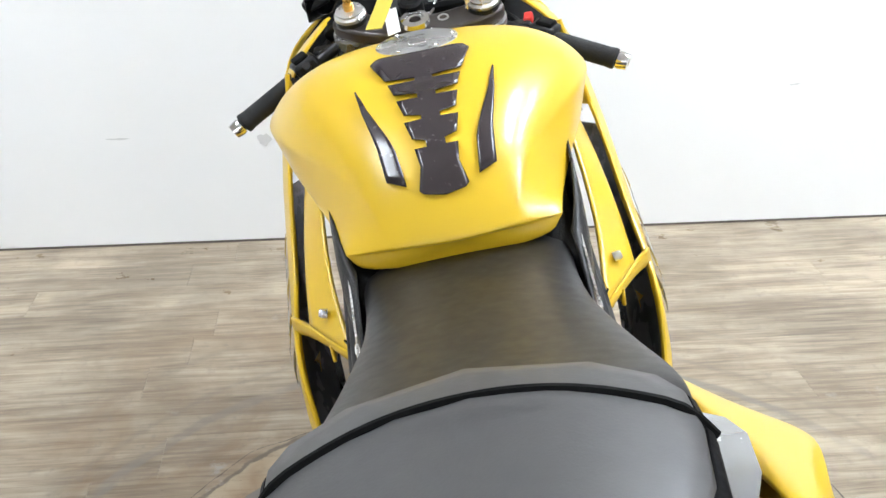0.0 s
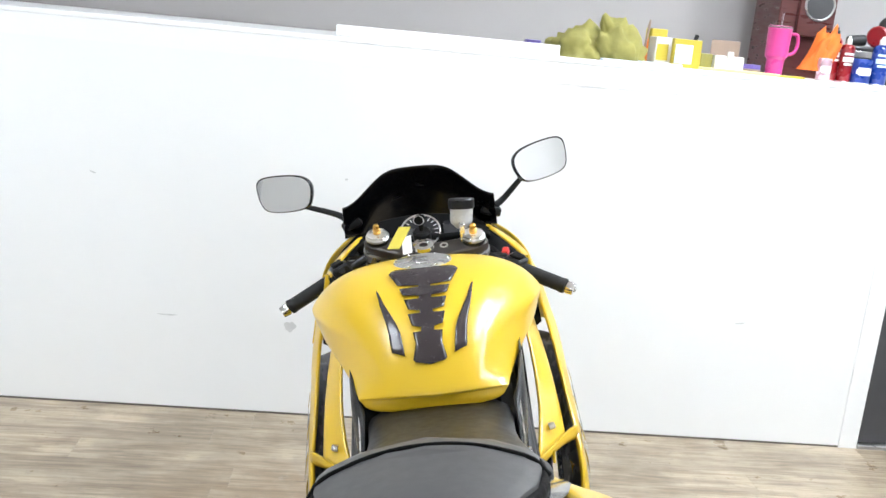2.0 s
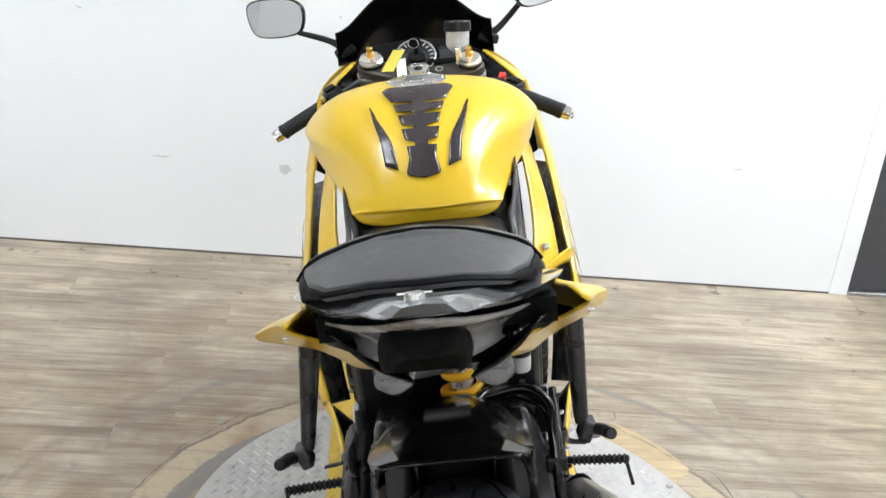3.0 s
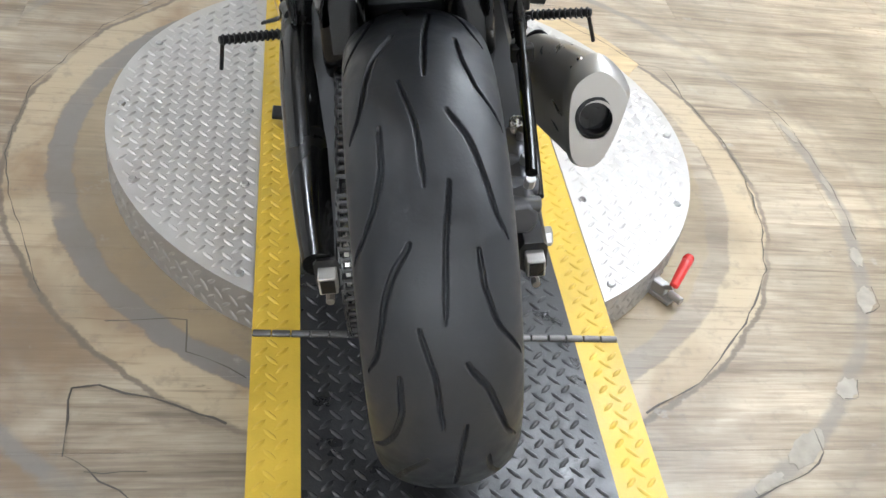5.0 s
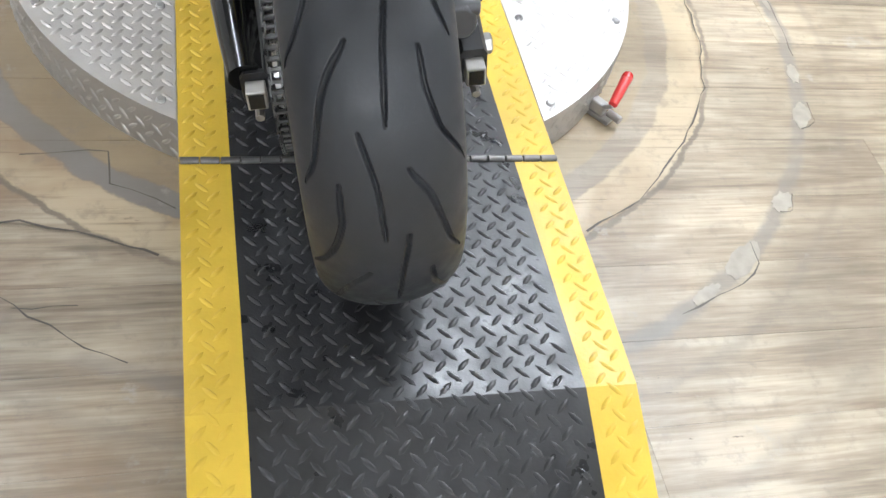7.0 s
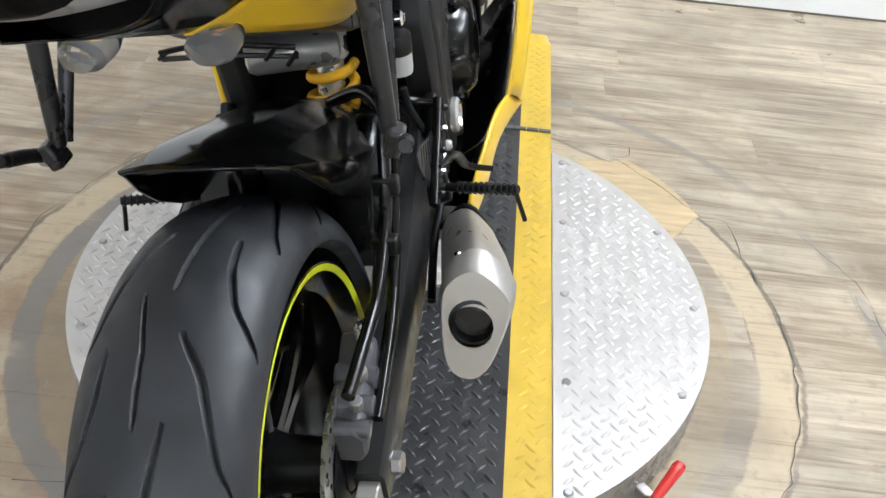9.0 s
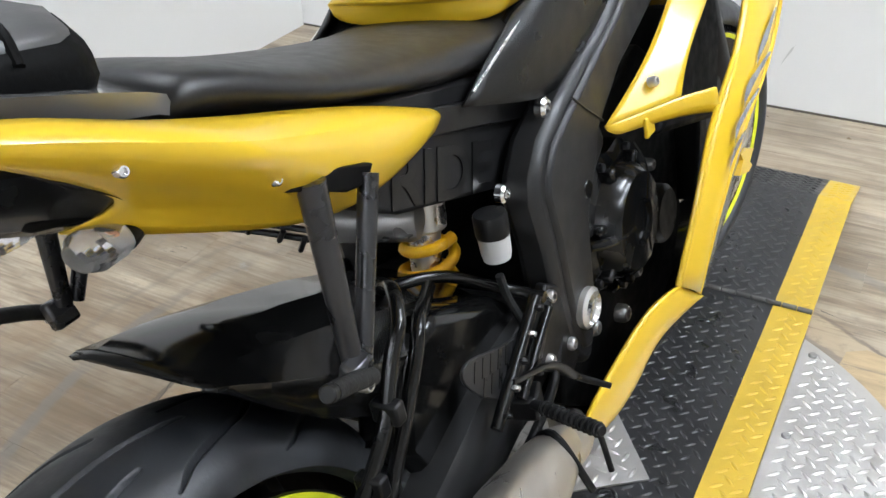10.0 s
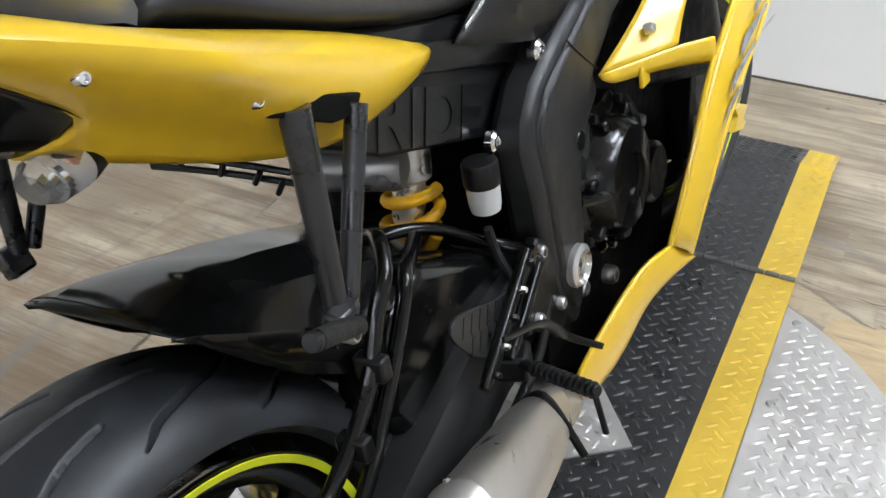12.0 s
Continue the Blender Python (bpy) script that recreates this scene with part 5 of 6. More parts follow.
for s in (-1, 1):
    # wing-shaped yellow side panel, pointed at the seat and flared at the back
    ridge = [(0.132, 0.470, 0.746), (0.150, 0.38, 0.780), (0.172, 0.28, 0.813), (0.200, 0.205, 0.842), (0.228, 0.150, 0.862), (0.222, 0.120, 0.874), (0.186, 0.040, 0.908), (0.160, -0.040, 0.936)]
    top = [(0.122, 0.468, 0.751), (0.130, 0.38, 0.790), (0.142, 0.28, 0.828), (0.146, 0.19, 0.858), (0.146, 0.11, 0.886), (0.146, 0.05, 0.914), (0.146, 0.004, 0.932), (0.152, -0.038, 0.940)]
    mid = [(0.131, 0.468, 0.743), (0.158, 0.375, 0.760), (0.174, 0.27, 0.782), (0.188, 0.19, 0.808), (0.190, 0.14, 0.832), (0.180, 0.09, 0.853), (0.168, 0.045, 0.882), (0.156, -0.025, 0.922)]
    notch = [(0.130, 0.464, 0.738), (0.154, 0.370, 0.742), (0.158, 0.285, 0.754), (0.162, 0.23, 0.774), (0.160, 0.195, 0.790), (0.148, 0.168, 0.804), (0.133, 0.145, 0.815), (0.116, 0.123, 0.826)]
    low = [(0.129, 0.456, 0.733), (0.142, 0.355, 0.727), (0.136, 0.28, 0.730), (0.128, 0.22, 0.750), (0.110, 0.175, 0.768), (0.088, 0.14, 0.783), (0.065, 0.11, 0.796), (0.042, 0.084, 0.808)]
    if s < 0:
        ridge[3:6] = [(0.216, 0.215, 0.822), (0.264, 0.165, 0.830), (0.250, 0.125, 0.848)]
    wing = shell([flip(r, s) for r in (top, ridge, mid, notch, low)], 0.004, "tail_panel", YELLOW, bike, "yellow flared tail side panel", sub=2)
    bolt_at((s * 0.1855, 0.172, 0.818), (s, -0.1, 0.2), 0.0048, CHROME, wing, "screw", depth=0.004)
    bolt_at((s * 0.176, 0.058, 0.878), (s, -0.2, 0.1), 0.0048, CHROME, wing, "screw", depth=0.004)
    shell([flip(r, s) for r in ([(0.122, 0.0, 0.908), (0.138, 0.040, 0.874), (0.108, 0.128, 0.818), (0.045, 0.088, 0.808)], [(0.125, 0.010, 0.905), (0.112, 0.075, 0.868), (0.090, 0.115, 0.828), (0.045, 0.070, 0.815)], [(0.105, -0.05, 0.925), (0.085, -0.03, 0.885), (0.06, -0.02, 0.86), (0.03, -0.06, 0.87)])], 0.003, "tail_underside", GLOSS, bike, "dark tail underside", sub=2)
    # turn signal
    sm = along((s * 0.060, 0.112, 0.793), (s * 0.070, -0.05, 0.780)) @ Matrix.Diagonal((1.0, 0.70, 1.0, 1.0))
    sig = part("turn_signal", lathe_bm([(0.010, -0.040), (0.019, -0.024), (0.025, -0.004), (0.025, 0.0), (0.021, -0.002), (0.010, -0.012)], sm, 20), SATIN, bike, "clear turn signal under the tail", smooth=True)
    part("bulb", lathe_bm([(0.001, -0.012), (0.007, -0.010), (0.008, -0.002), (0.004, 0.004), (0.0005, 0.005)], sm, 14), AMBER, sig, smooth=True)
    part("lens", lathe_bm([(0.0245, 0.0), (0.026, 0.006), (0.024, 0.026), (0.016, 0.036), (0.0005, 0.038)], sm, 24), LENS, sig, "clear faceted lens", smooth=True, angle=15)
    # passenger peg hanger: two struts meeting low
    out = -0.018 if s > 0 else 0.0
    ha = part("passenger_hanger", tube_bm(flip([(0.178 + (0.021 + out) * k, 0.214 - 0.012 * k, 0.796 - 0.160 * k) for k in (0, 0.33, 0.67, 1)], s), (0.0125, 0.0095), 12, 5), STRUT, bike, "satin black passenger peg hanger", smooth=True, angle=30)
    part("strut", tube_bm(flip([(0.178 + (0.021 + out) * k, 0.284 - 0.067 * k, 0.771 - 0.139 * k) for k in (0, 0.33, 0.67, 1)], s), (0.0095, 0.0085), 12, 5), STRUT, ha, smooth=True)
    # Solid black plate; its colour gives the shade of the recess.
    plate("hanger_mount", [(0.186, 0.800), (0.217, 0.804), (0.293, 0.776), (0.283, 0.766), (0.268, 0.765), (0.252, 0.768), (0.209, 0.790)], s * (0.138 + out), s * 0.179, MATT, ha, "black recess where the struts meet the panel", bevel=0.002)
    part("clevis", box_bm(-0.009, 0.009, -0.014, 0.016, -0.016, 0.016, pose(s * (0.204 + out), 0.196, 0.628, 0, 20 * s, 0)), STRUT, ha, bevel=0.004)
    part("passenger_peg", tube_bm(flip([(0.212 + out, 0.206, 0.620), (0.221 + out, 0.176, 0.638), (0.226 + out, 0.144, 0.652)], s), 0.0085, 12, 3), RUBGRIP, ha, "folded passenger peg", smooth=True)
    part("peg_tip", rod_bm(flip([(0.226 + out, 0.144, 0.652)], s)[0], flip([(0.228 + out, 0.136, 0.656)], s)[0], 0.0080, 12), SATIN, ha, smooth=True)
    bolt_at((s * (0.214 + out), 0.192, 0.622), (s, 0, 0), 0.007, BARESTEEL, ha)
part("undertail", loft([[(x * f, y, z) for x, z in ((-0.115, 0.85 + dz), (-0.10, 0.79 + dz), (0.10, 0.79 + dz), (0.115, 0.85 + dz))] for y, f, dz in ((0.05, 0.6, 0.035), (0.20, 1.0, 0.0), (0.36, 1.0, -0.055))]), MATT, bike, "black undertail tray", bevel=0.006)
for k, z in enumerate((0.795, 0.785)):
    part("signal_wire", tube_bm([(0.06, 0.10, 0.80), (0.09, 0.16, z), (0.08, 0.24, z - 0.02), (0.05, 0.34, 0.74)], 0.003, 6), RUBGRIP, bike, smooth=True)

stay = part("tail_stay", tube_bm([(-0.100, 0.307, 0.692), (-0.05, 0.298, 0.702), (0.0, 0.305, 0.697), (0.056, 0.325, 0.682)], 0.0035, 8), SATIN, bike, "black openwork stay under the tail", smooth=True)
part("stay_bar", tube_bm([(-0.100, 0.307, 0.684), (-0.05, 0.312, 0.682), (0.0, 0.318, 0.678), (0.056, 0.33, 0.668)], 0.0035, 8), SATIN, stay, smooth=True)
for sx, z0, z1 in ((-0.098, 0.682, 0.694), (-0.06, 0.683, 0.701), (-0.01, 0.679, 0.699), (0.030, 0.674, 0.690), (0.055, 0.666, 0.684)):
    part("stay_bar", rod_bm((sx - 0.008, 0.312, z0), (sx + 0.008, 0.306, z1), 0.003, 8), SATIN, stay, smooth=True)

# ---- side fairings
for s in (-1, 1):
    inner = [(0.155, 1.28, 0.958), (0.232, 1.20, 0.905), (0.246, 1.18, 0.83), (0.266, 1.12, 0.73), (0.274, 1.030, 0.640), (0.277, 0.875, 0.566), (0.268, 0.815, 0.475), (0.250, 0.775, 0.375)]
    outer = [(0.150, 1.32, 0.958), (0.238, 1.28, 0.905), (0.264, 1.27, 0.82), (0.290, 1.215, 0.70), (0.296, 1.115, 0.598), (0.293, 0.950, 0.522), (0.284, 0.856, 0.444), (0.264, 0.814, 0.342)]
    centre = [tuple((a + b) / 2 + (0.010 if k == 0 else 0) for k, (a, b) in enumerate(zip(p, q))) for p, q in zip(inner, outer)]
    band = shell([flip(r, s) for r in (inner, centre, outer)], 0.005, "fairing_band", YELLOW, bike, "yellow side fairing band with grey flame graphic", sub=2)
    part("band_rim", tube_bm(flip(inner[1:], s), 0.0045, 8, 5), YELLOW, band, smooth=True)
    part("band_rim", tube_bm(flip(outer[2:], s), 0.004, 8, 5), YELLOW, band, smooth=True)

    def on_band(u, v):
        i = min(int(u), 6)
        t = u - i
        p = [Vector(r[i]).lerp(Vector(r[i + 1]), t) for r in (inner, centre, outer)]
        q = p[0].lerp(p[1], v * 2) if v < 0.5 else p[1].lerp(p[2], v * 2 - 1)
        return Vector((s * (q.x + 0.0045), q.y, q.z))

    for u0, u1, va, vb, w in ((3.6, 4.3, 0.80, 0.45, 0.10), (4.1, 4.75, 0.90, 0.45, 0.12), (4.5, 5.15, 0.95, 0.50, 0.12), (4.95, 5.5, 0.97, 0.60, 0.13)):
        bm = bmesh.new()
        cells = []
        for k in range(13):
            t = k / 12
            uu, vv = u0 + (u1 - u0) * t, va + (vb - va) * math.sin(t * math.pi * 0.62)
            h = w * math.sin(math.pi * min(1, 0.15 + 0.85 * t)) * (1 - 0.3 * t)
            cells.append([bm.verts.new(on_band(uu, max(0.03, min(0.97, vv + h * g)))) for g in (-1, 0, 1)])
        for p, q in zip(cells, cells[1:]):
            for j in (0, 1):
                bm.faces.new((p[j], p[j + 1], q[j + 1], q[j]))
        part("flame_graphic", bm, DECALGREY, band, "grey flame graphic", smooth=True)
    # nose side of the fairing in front of the band
    front = [(0.11, 1.46, 0.95), (0.16, 1.48, 0.89), (0.20, 1.46, 0.80), (0.235, 1.34, 0.68), (0.262, 1.195, 0.548), (0.258, 1.125, 0.458), (0.248, 1.005, 0.372), (0.228, 0.945, 0.275)]
    shell([flip(r, s) for r in ([tuple(a * 0.98 if k == 0 else a for k, a in enumerate(p)) for p in outer[:4]], front[:4])], 0.004, "upper_cowl_side", YELLOW, bike, "yellow upper cowl side", sub=2)
    dark = shell([flip(r, s) for r in (outer[3:], front[3:])], 0.004, "lower_fairing", DECALGREY, bike, "graphite lower fairing with yellow mark", sub=2)
    # plain shape standing for the maker's mark
    part("fairing_mark", extrude_poly([(0.965, 0.452), (1.010, 0.438), (1.030, 0.440), (1.015, 0.452), (1.040, 0.462), (1.010, 0.476), (0.975, 0.482), (0.985, 0.468)], lambda u, v, d: (d, u, v), s * 0.272, s * 0.284), YELLOW, dark)
    # foot of the belly pan
    foot = [[(0.250, 0.775, 0.375), (0.232, 0.715, 0.380), (0.217, 0.642, 0.350), (0.202, 0.575, 0.318), (0.197, 0.560, 0.300)], [(0.258, 0.80, 0.354), (0.240, 0.728, 0.348), (0.226, 0.668, 0.318), (0.208, 0.60, 0.288), (0.199, 0.570, 0.285)], [(0.266, 0.822, 0.334), (0.228, 0.735, 0.318), (0.217, 0.690, 0.275), (0.206, 0.63, 0.256), (0.197, 0.585, 0.256)]]
    shell([flip(r, s) for r in foot], 0.005, "belly_pan_foot", YELLOW, bike, "yellow rear foot of the belly pan", sub=2)
    belly = [[(0.252, 0.835, 0.328), (0.224, 0.738, 0.314), (0.212, 0.690, 0.272), (0.202, 0.63, 0.254)], [(0.19, 0.90, 0.20), (0.16, 0.80, 0.17), (0.14, 0.72, 0.16), (0.12, 0.66, 0.17)], [(0.05, 0.92, 0.13), (0.05, 0.82, 0.11), (0.05, 0.72, 0.11), (0.05, 0.66, 0.12)]]
    shell([flip(r, s) for r in belly], 0.004, "belly_pan", GLOSS, bike, "black belly pan", sub=2)
    shell([flip(r, s) for r in ([(0.246, 1.15, 0.45), (0.238, 1.04, 0.36), (0.22, 0.97, 0.262)], [(0.13, 1.22, 0.28), (0.14, 1.06, 0.20), (0.19, 0.90, 0.20)], [(0.03, 1.20, 0.22), (0.04, 1.06, 0.15), (0.05, 0.92, 0.13)])], 0.004, "belly_front", GLOSS, bike, "", sub=1)
    # triangular inner panel beside the tank
    tri = [[(0.194, 1.15, 0.86), (0.215, 1.16, 0.81), (0.228, 1.17, 0.77)], [(0.203, 1.03, 0.765), (0.224, 1.03, 0.735), (0.240, 1.03, 0.715)], [(0.203, 0.896, 0.682), (0.225, 0.905, 0.674), (0.242, 0.912, 0.666)], [(0.190, 0.815, 0.640), (0.216, 0.85, 0.640), (0.243, 0.875, 0.636)], [(0.178, 0.758, 0.613), (0.212, 0.805, 0.614), (0.244, 0.856, 0.616)]]
    panel = shell([flip(r, s) for r in tri], 0.005, "inner_panel", YELLOW, bike, "yellow triangular inner fairing panel", sub=2)
    shell([flip(r, s) for r in ([(0.178, 0.758, 0.613), (0.212, 0.805, 0.614), (0.244, 0.856, 0.616), (0.277, 0.900, 0.612)], [(0.182, 0.758, 0.603), (0.215, 0.806, 0.601), (0.250, 0.858, 0.597), (0.279, 0.902, 0.590)], [(0.190, 0.775, 0.597), (0.218, 0.83, 0.592), (0.250, 0.88, 0.584), (0.277, 0.915, 0.574)])], 0.005, "panel_lip", YELLOW, panel, sub=2)
    bolt_at((s * 0.216, 0.834, 0.644), (s, -0.1, 0.3), 0.007, ALU, panel, "screw")
    part("panel_tab", box_bm(-0.003, 0.003, -0.014, 0.014, -0.028, 0.0, pose(s * 0.214, 0.815, 0.606)), YELLOW, panel, bevel=0.002)
    # dark duct between inner panel and band
    plate("air_duct", [(0.90, 0.54), (1.16, 0.46), (1.20, 0.60), (1.15, 0.80), (1.06, 0.70), (0.96, 0.58)], s * 0.165, s * 0.195, MATT, bike, "black inner air duct", bevel=0.01)

# nose, screen, mirrors
shell([[(-0.15, 1.335, 0.955), (-0.08, 1.40, 0.958), (0, 1.42, 0.96), (0.08, 1.40, 0.958), (0.15, 1.335, 0.955)], [(-0.13, 1.41, 0.925), (-0.07, 1.46, 0.925), (0, 1.48, 0.925), (0.07, 1.46, 0.925), (0.13, 1.41, 0.925)], [(-0.11, 1.46, 0.88), (-0.06, 1.54, 0.86), (0, 1.58, 0.85), (0.06, 1.54, 0.86), (0.11, 1.46, 0.88)], [(-0.13, 1.46, 0.78), (-0.07, 1.54, 0.76), (0, 1.57, 0.75), (0.07, 1.54, 0.76), (0.13, 1.46, 0.78)]], 0.004, "nose_cowl", YELLOW, bike, "yellow nose cowl", sub=2)
screen_rows = []
for t in (0, 0.25, 0.5, 0.75, 1.0):
    row = []
    for u in (-1, -0.95, -0.8, -0.6, -0.4, -0.2, 0, 0.2, 0.4, 0.6, 0.8, 0.95, 1):
        w = 0.180 * (1 - 0.02 * t)
        edge = 1.030 + 0.084 * (0.5 + 0.5 * math.cos(math.pi * max(0.0, min(1.0, (abs(u) - 0.30) / 0.68))))
        z = 0.945 + (edge - 0.945) * t
        y = 1.31 + 0.10 * (1 - abs(u) ** 2) * (1 - t) - 0.05 * t * (1 - 0.3 * abs(u)) - 0.03 * abs(u)
        row.append((u * w - 0.004, y, z))
    screen_rows.append(row)
shell(screen_rows, 0.003, "windscreen", SMOKE, bike, "black tinted windscreen", sub=2)
part("cockpit_cowl", loft([[(x, y, z) for x, z in ((-0.155, 0.945), (-0.12, 0.90), (0.12, 0.90), (0.155, 0.945), (0.12, 0.962), (-0.12, 0.962))] for y in (1.14, 1.32)]), MATT, bike, "black cockpit tray", bevel=0.008)
for s, c, tilt, roll in ((-1, (-0.313, 1.285, 1.074), 6, -2), (1, (0.291, 1.285, 1.096), -6, 16)):
    mm = pose(*c, 84, 0, 10 * s) @ pose(0, 0, 0, 0, 0, roll)
    pts = smooth_outline([(-0.066 * 1, 0.012), (-0.058, 0.036), (-0.02, 0.044), (0.035, 0.042), (0.062, 0.024), (0.064, -0.012), (0.048, -0.038), (-0.01, -0.046), (-0.05, -0.036)], 4)
    if s > 0:
        pts = [(-u, v) for u, v in pts][::-1]
    back = loft([[mm @ Vector((u * f, v * f, d)) for u, v in pts] for d, f in ((0.004, 1.0), (0.0, 1.045), (-0.012, 1.03), (-0.028, 0.8), (-0.036, 0.4))])
    mirror = part("mirror", back, GLOSS, bike, "black wing mirror", smooth=True, angle=50)
    part("mirror_glass", extrude_poly(pts, lambda u, v, d: mm @ Vector((u * 0.97, v * 0.97, d)), 0.002, 0.0055), MIRROR, mirror, "mirror glass")
    part("mirror_stem", tube_bm([(s * 0.172, 1.30, 0.985), (s * 0.20, 1.305, 1.005), (c[0] - s * 0.045, 1.295, c[2] - 0.040)], (0.010, 0.007), 10, 5, flat=0.7), SATIN, mirror, smooth=True)
    part("mirror_base", box_bm(-0.024, 0.024, -0.02, 0.02, -0.010, 0.012, pose(s * 0.165, 1.295, 0.978, 0, 18 * s, 0)), SATIN, mirror, bevel=0.005)

# ---- steering assembly
clamp = part("top_clamp", tf(extrude_poly(smooth_outline([(-0.136, 0.031), (-0.11, 0.060), (-0.07, 0.040), (0, 0.022), (0.07, 0.040), (0.11, 0.060), (0.136, 0.031), (0.11, 0.003), (0.05, -0.020), (0, -0.030), (-0.05, -0.020), (-0.11, 0.003)], 3), lambda u, v, d: (u, v, d), -0.024, 0.0), STEM), shader("dark_bronze_clamp", (0.085, 0.075, 0.07), 0.34, metal=0.6, scale=20, spread=0.12), bike, "dark metal top fork clamp", bevel=0.004)
part("stem_nut", tf(lathe_bm([(0.010, 0.0), (0.022, 0.0), (0.024, 0.004), (0.022, 0.012), (0.014, 0.014), (0.013, 0.010), (0.009, 0.009)], None, 20, closed=True), STEM @ pose(0, 0, 0.001)), CHROME, clamp, "silver steering stem nut", smooth=True, angle=30)
part("clamp_mark", tf(lathe_bm([(0.006, 0.0), (0.009, 0.0), (0.009, 0.0012), (0.006, 0.0012)], None, 20, closed=True), STEM @ pose(0.042, 0.012, 0)), ALU, clamp)
for s in (-1, 1):
    fork = part("fork_leg", tf(lathe_bm([(0.024, -0.36), (0.0255, -0.355), (0.0255, 0.008), (0.0245, 0.010)], None, 28), STEM @ pose(s * 0.104, 0.031, 0)), SATIN, bike, "fork leg with silver cap and gold adjuster", smooth=True)
    part("fork_lower", tf(lathe_bm([(0.022, -0.77), (0.030, -0.76), (0.031, -0.34), (0.028, -0.33)], None, 24), STEM @ pose(s * 0.104, 0.031, 0)), SATIN, fork, smooth=True)
    part("fork_cap", tf(lathe_bm([(0.0255, 0.008), (0.0255, 0.013), (0.022, 0.017), (0.022, 0.020), (0.014, 0.022), (0.001, 0.022)], None, 28), STEM @ pose(s * 0.104, 0.031, 0)), ALU, fork, "machined silver cap", smooth=True, angle=30)
    part("adjuster", tf(lathe_bm([(0.0085, 0.022), (0.0085, 0.032), (0.0065, 0.034), (0.0065, 0.043), (0.004, 0.045), (0.0005, 0.045)], None, 12), STEM @ pose(s * 0.104, 0.031, 0)), GOLD, fork, "gold adjuster", smooth=True, angle=30)
    part("fork_caliper", tf(box_bm(-0.03, 0.03, -0.05, 0.05, -0.07, 0.07), STEM @ pose(s * 0.095, -0.03, -0.60)), SATIN, fork, bevel=0.012)
    # clip-on handlebar
    grip_a = STEM @ Vector((s * 0.150, 0.018, -0.045))
    grip_b = Vector((-0.314, 1.040, 0.839) if s < 0 else (0.301, 0.972, 0.843))
    root = STEM @ Vector((s * 0.122, 0.031, -0.040))
    bar = part("handlebar", rod_bm(root, grip_b, 0.0105, 14), SATIN, bike, "clip-on handlebar with black rubber grip", smooth=True)
    part("bar_clamp", tf(lathe_bm([(0.026, -0.018), (0.034, -0.018), (0.034, 0.018), (0.026, 0.018)], None, 28, closed=True), STEM @ pose(s * 0.104, 0.031, -0.042)), ALU, bar, smooth=True)
    d = (grip_b - root).normalized()
    g0 = grip_b - d * 0.128
    prof = [(0.012, 0), (0.0175, 0.002), (0.0185, 0.006), (0.0165, 0.010)] + [(0.0160 + 0.0006 * (k % 2), 0.014 + 0.0035 * k) for k in range(26)] + [(0.0175, 0.108), (0.0165, 0.112), (0.012, 0.113)]
    part("grip", lathe_bm(prof, along(g0, grip_b), 24), RUBGRIP, bar, "ribbed rubber grip", smooth=True, angle=60)
    part("bar_end", lathe_bm([(0.010, 0), (0.0135, 0.001), (0.0145, 0.006), (0.0125, 0.018), (0.006, 0.0185), (0.0055, 0.012), (0.0005, 0.012)], along(grip_b - d * 0.014, grip_b + d), 20), CHROME, bar, "polished bar end", smooth=True)
    b0 = root + d * 0.055
    bm_m = along(b0, grip_b)
    box = part("switch_box", box_bm(-0.024, 0.026, -0.022, 0.024, 0.0, 0.042, bm_m), SATIN, bar, "black switch housing", bevel=0.007)
    part("switch_top", box_bm(-0.016, 0.016, 0.022, 0.030, 0.008, 0.034, bm_m), MATT, box, bevel=0.003)
    up = Vector((0, -0.2, 1))
    if s > 0:
        part("kill_switch", box_bm(-0.007, 0.007, -0.009, 0.009, -0.007, 0.009, pose(0.176, 1.070, 0.920, 30, 0, -20)), REDPLASTIC, box, "red kill switch", bevel=0.003)
    else:
        part("horn_button", rod_bm(b0 + d * 0.02 + Vector((0, -0.022, 0.010)), b0 + d * 0.02 + Vector((0, -0.030, 0.014)), 0.007), GREYPLASTIC, box, smooth=True)
    la = b0 + Vector((s * 0.0, 0.030, 0.004))
    part("lever", tube_bm([la, la + Vector((s * 0.045, 0.012, -0.040)), la + Vector((s * 0.10, -0.012 if s > 0 else 0.014, -0.070)), la + Vector((s * 0.145, -0.035 if s > 0 else 0.006, -0.085))], (0.0075, 0.0055), 8, 5, flat=0.7), SATIN, bar, "black hand lever", smooth=True)
    part("lever_perch", box_bm(-0.018, 0.018, -0.02, 0.018, -0.012, 0.014, Matrix.Translation(la + Vector((-s * 0.01, -0.006, 0)))), SATIN, bar, bevel=0.005)
    part("cable", tube_bm([la, la + Vector((-s * 0.03, 0.06, 0.02)), la + Vector((-s * 0.07, 0.10, 0.0)), (s * 0.06, 1.20, 0.90)], 0.0045, 8), RUBGRIP, bar, smooth=True)
# front brake reservoir
rp = Vector((0.086, 1.088, 0.982))
fres = part("front_reservoir", lathe_bm([(0.010, 0.0), (0.014, 0.004), (0.022, 0.012), (0.0245, 0.018), (0.0245, 0.046)], pose(*rp, -6, 4, 0), 28), RESERVOIR, bike, "milky front brake reservoir with black lid", smooth=True)
part("reservoir_lid", lathe_bm([(0.0275, 0.046), (0.0285, 0.050), (0.0285, 0.066), (0.026, 0.070), (0.0005, 0.071)], pose(*rp, -6, 4, 0), 24), SATIN, fres, "black screw lid", smooth=True, angle=30)
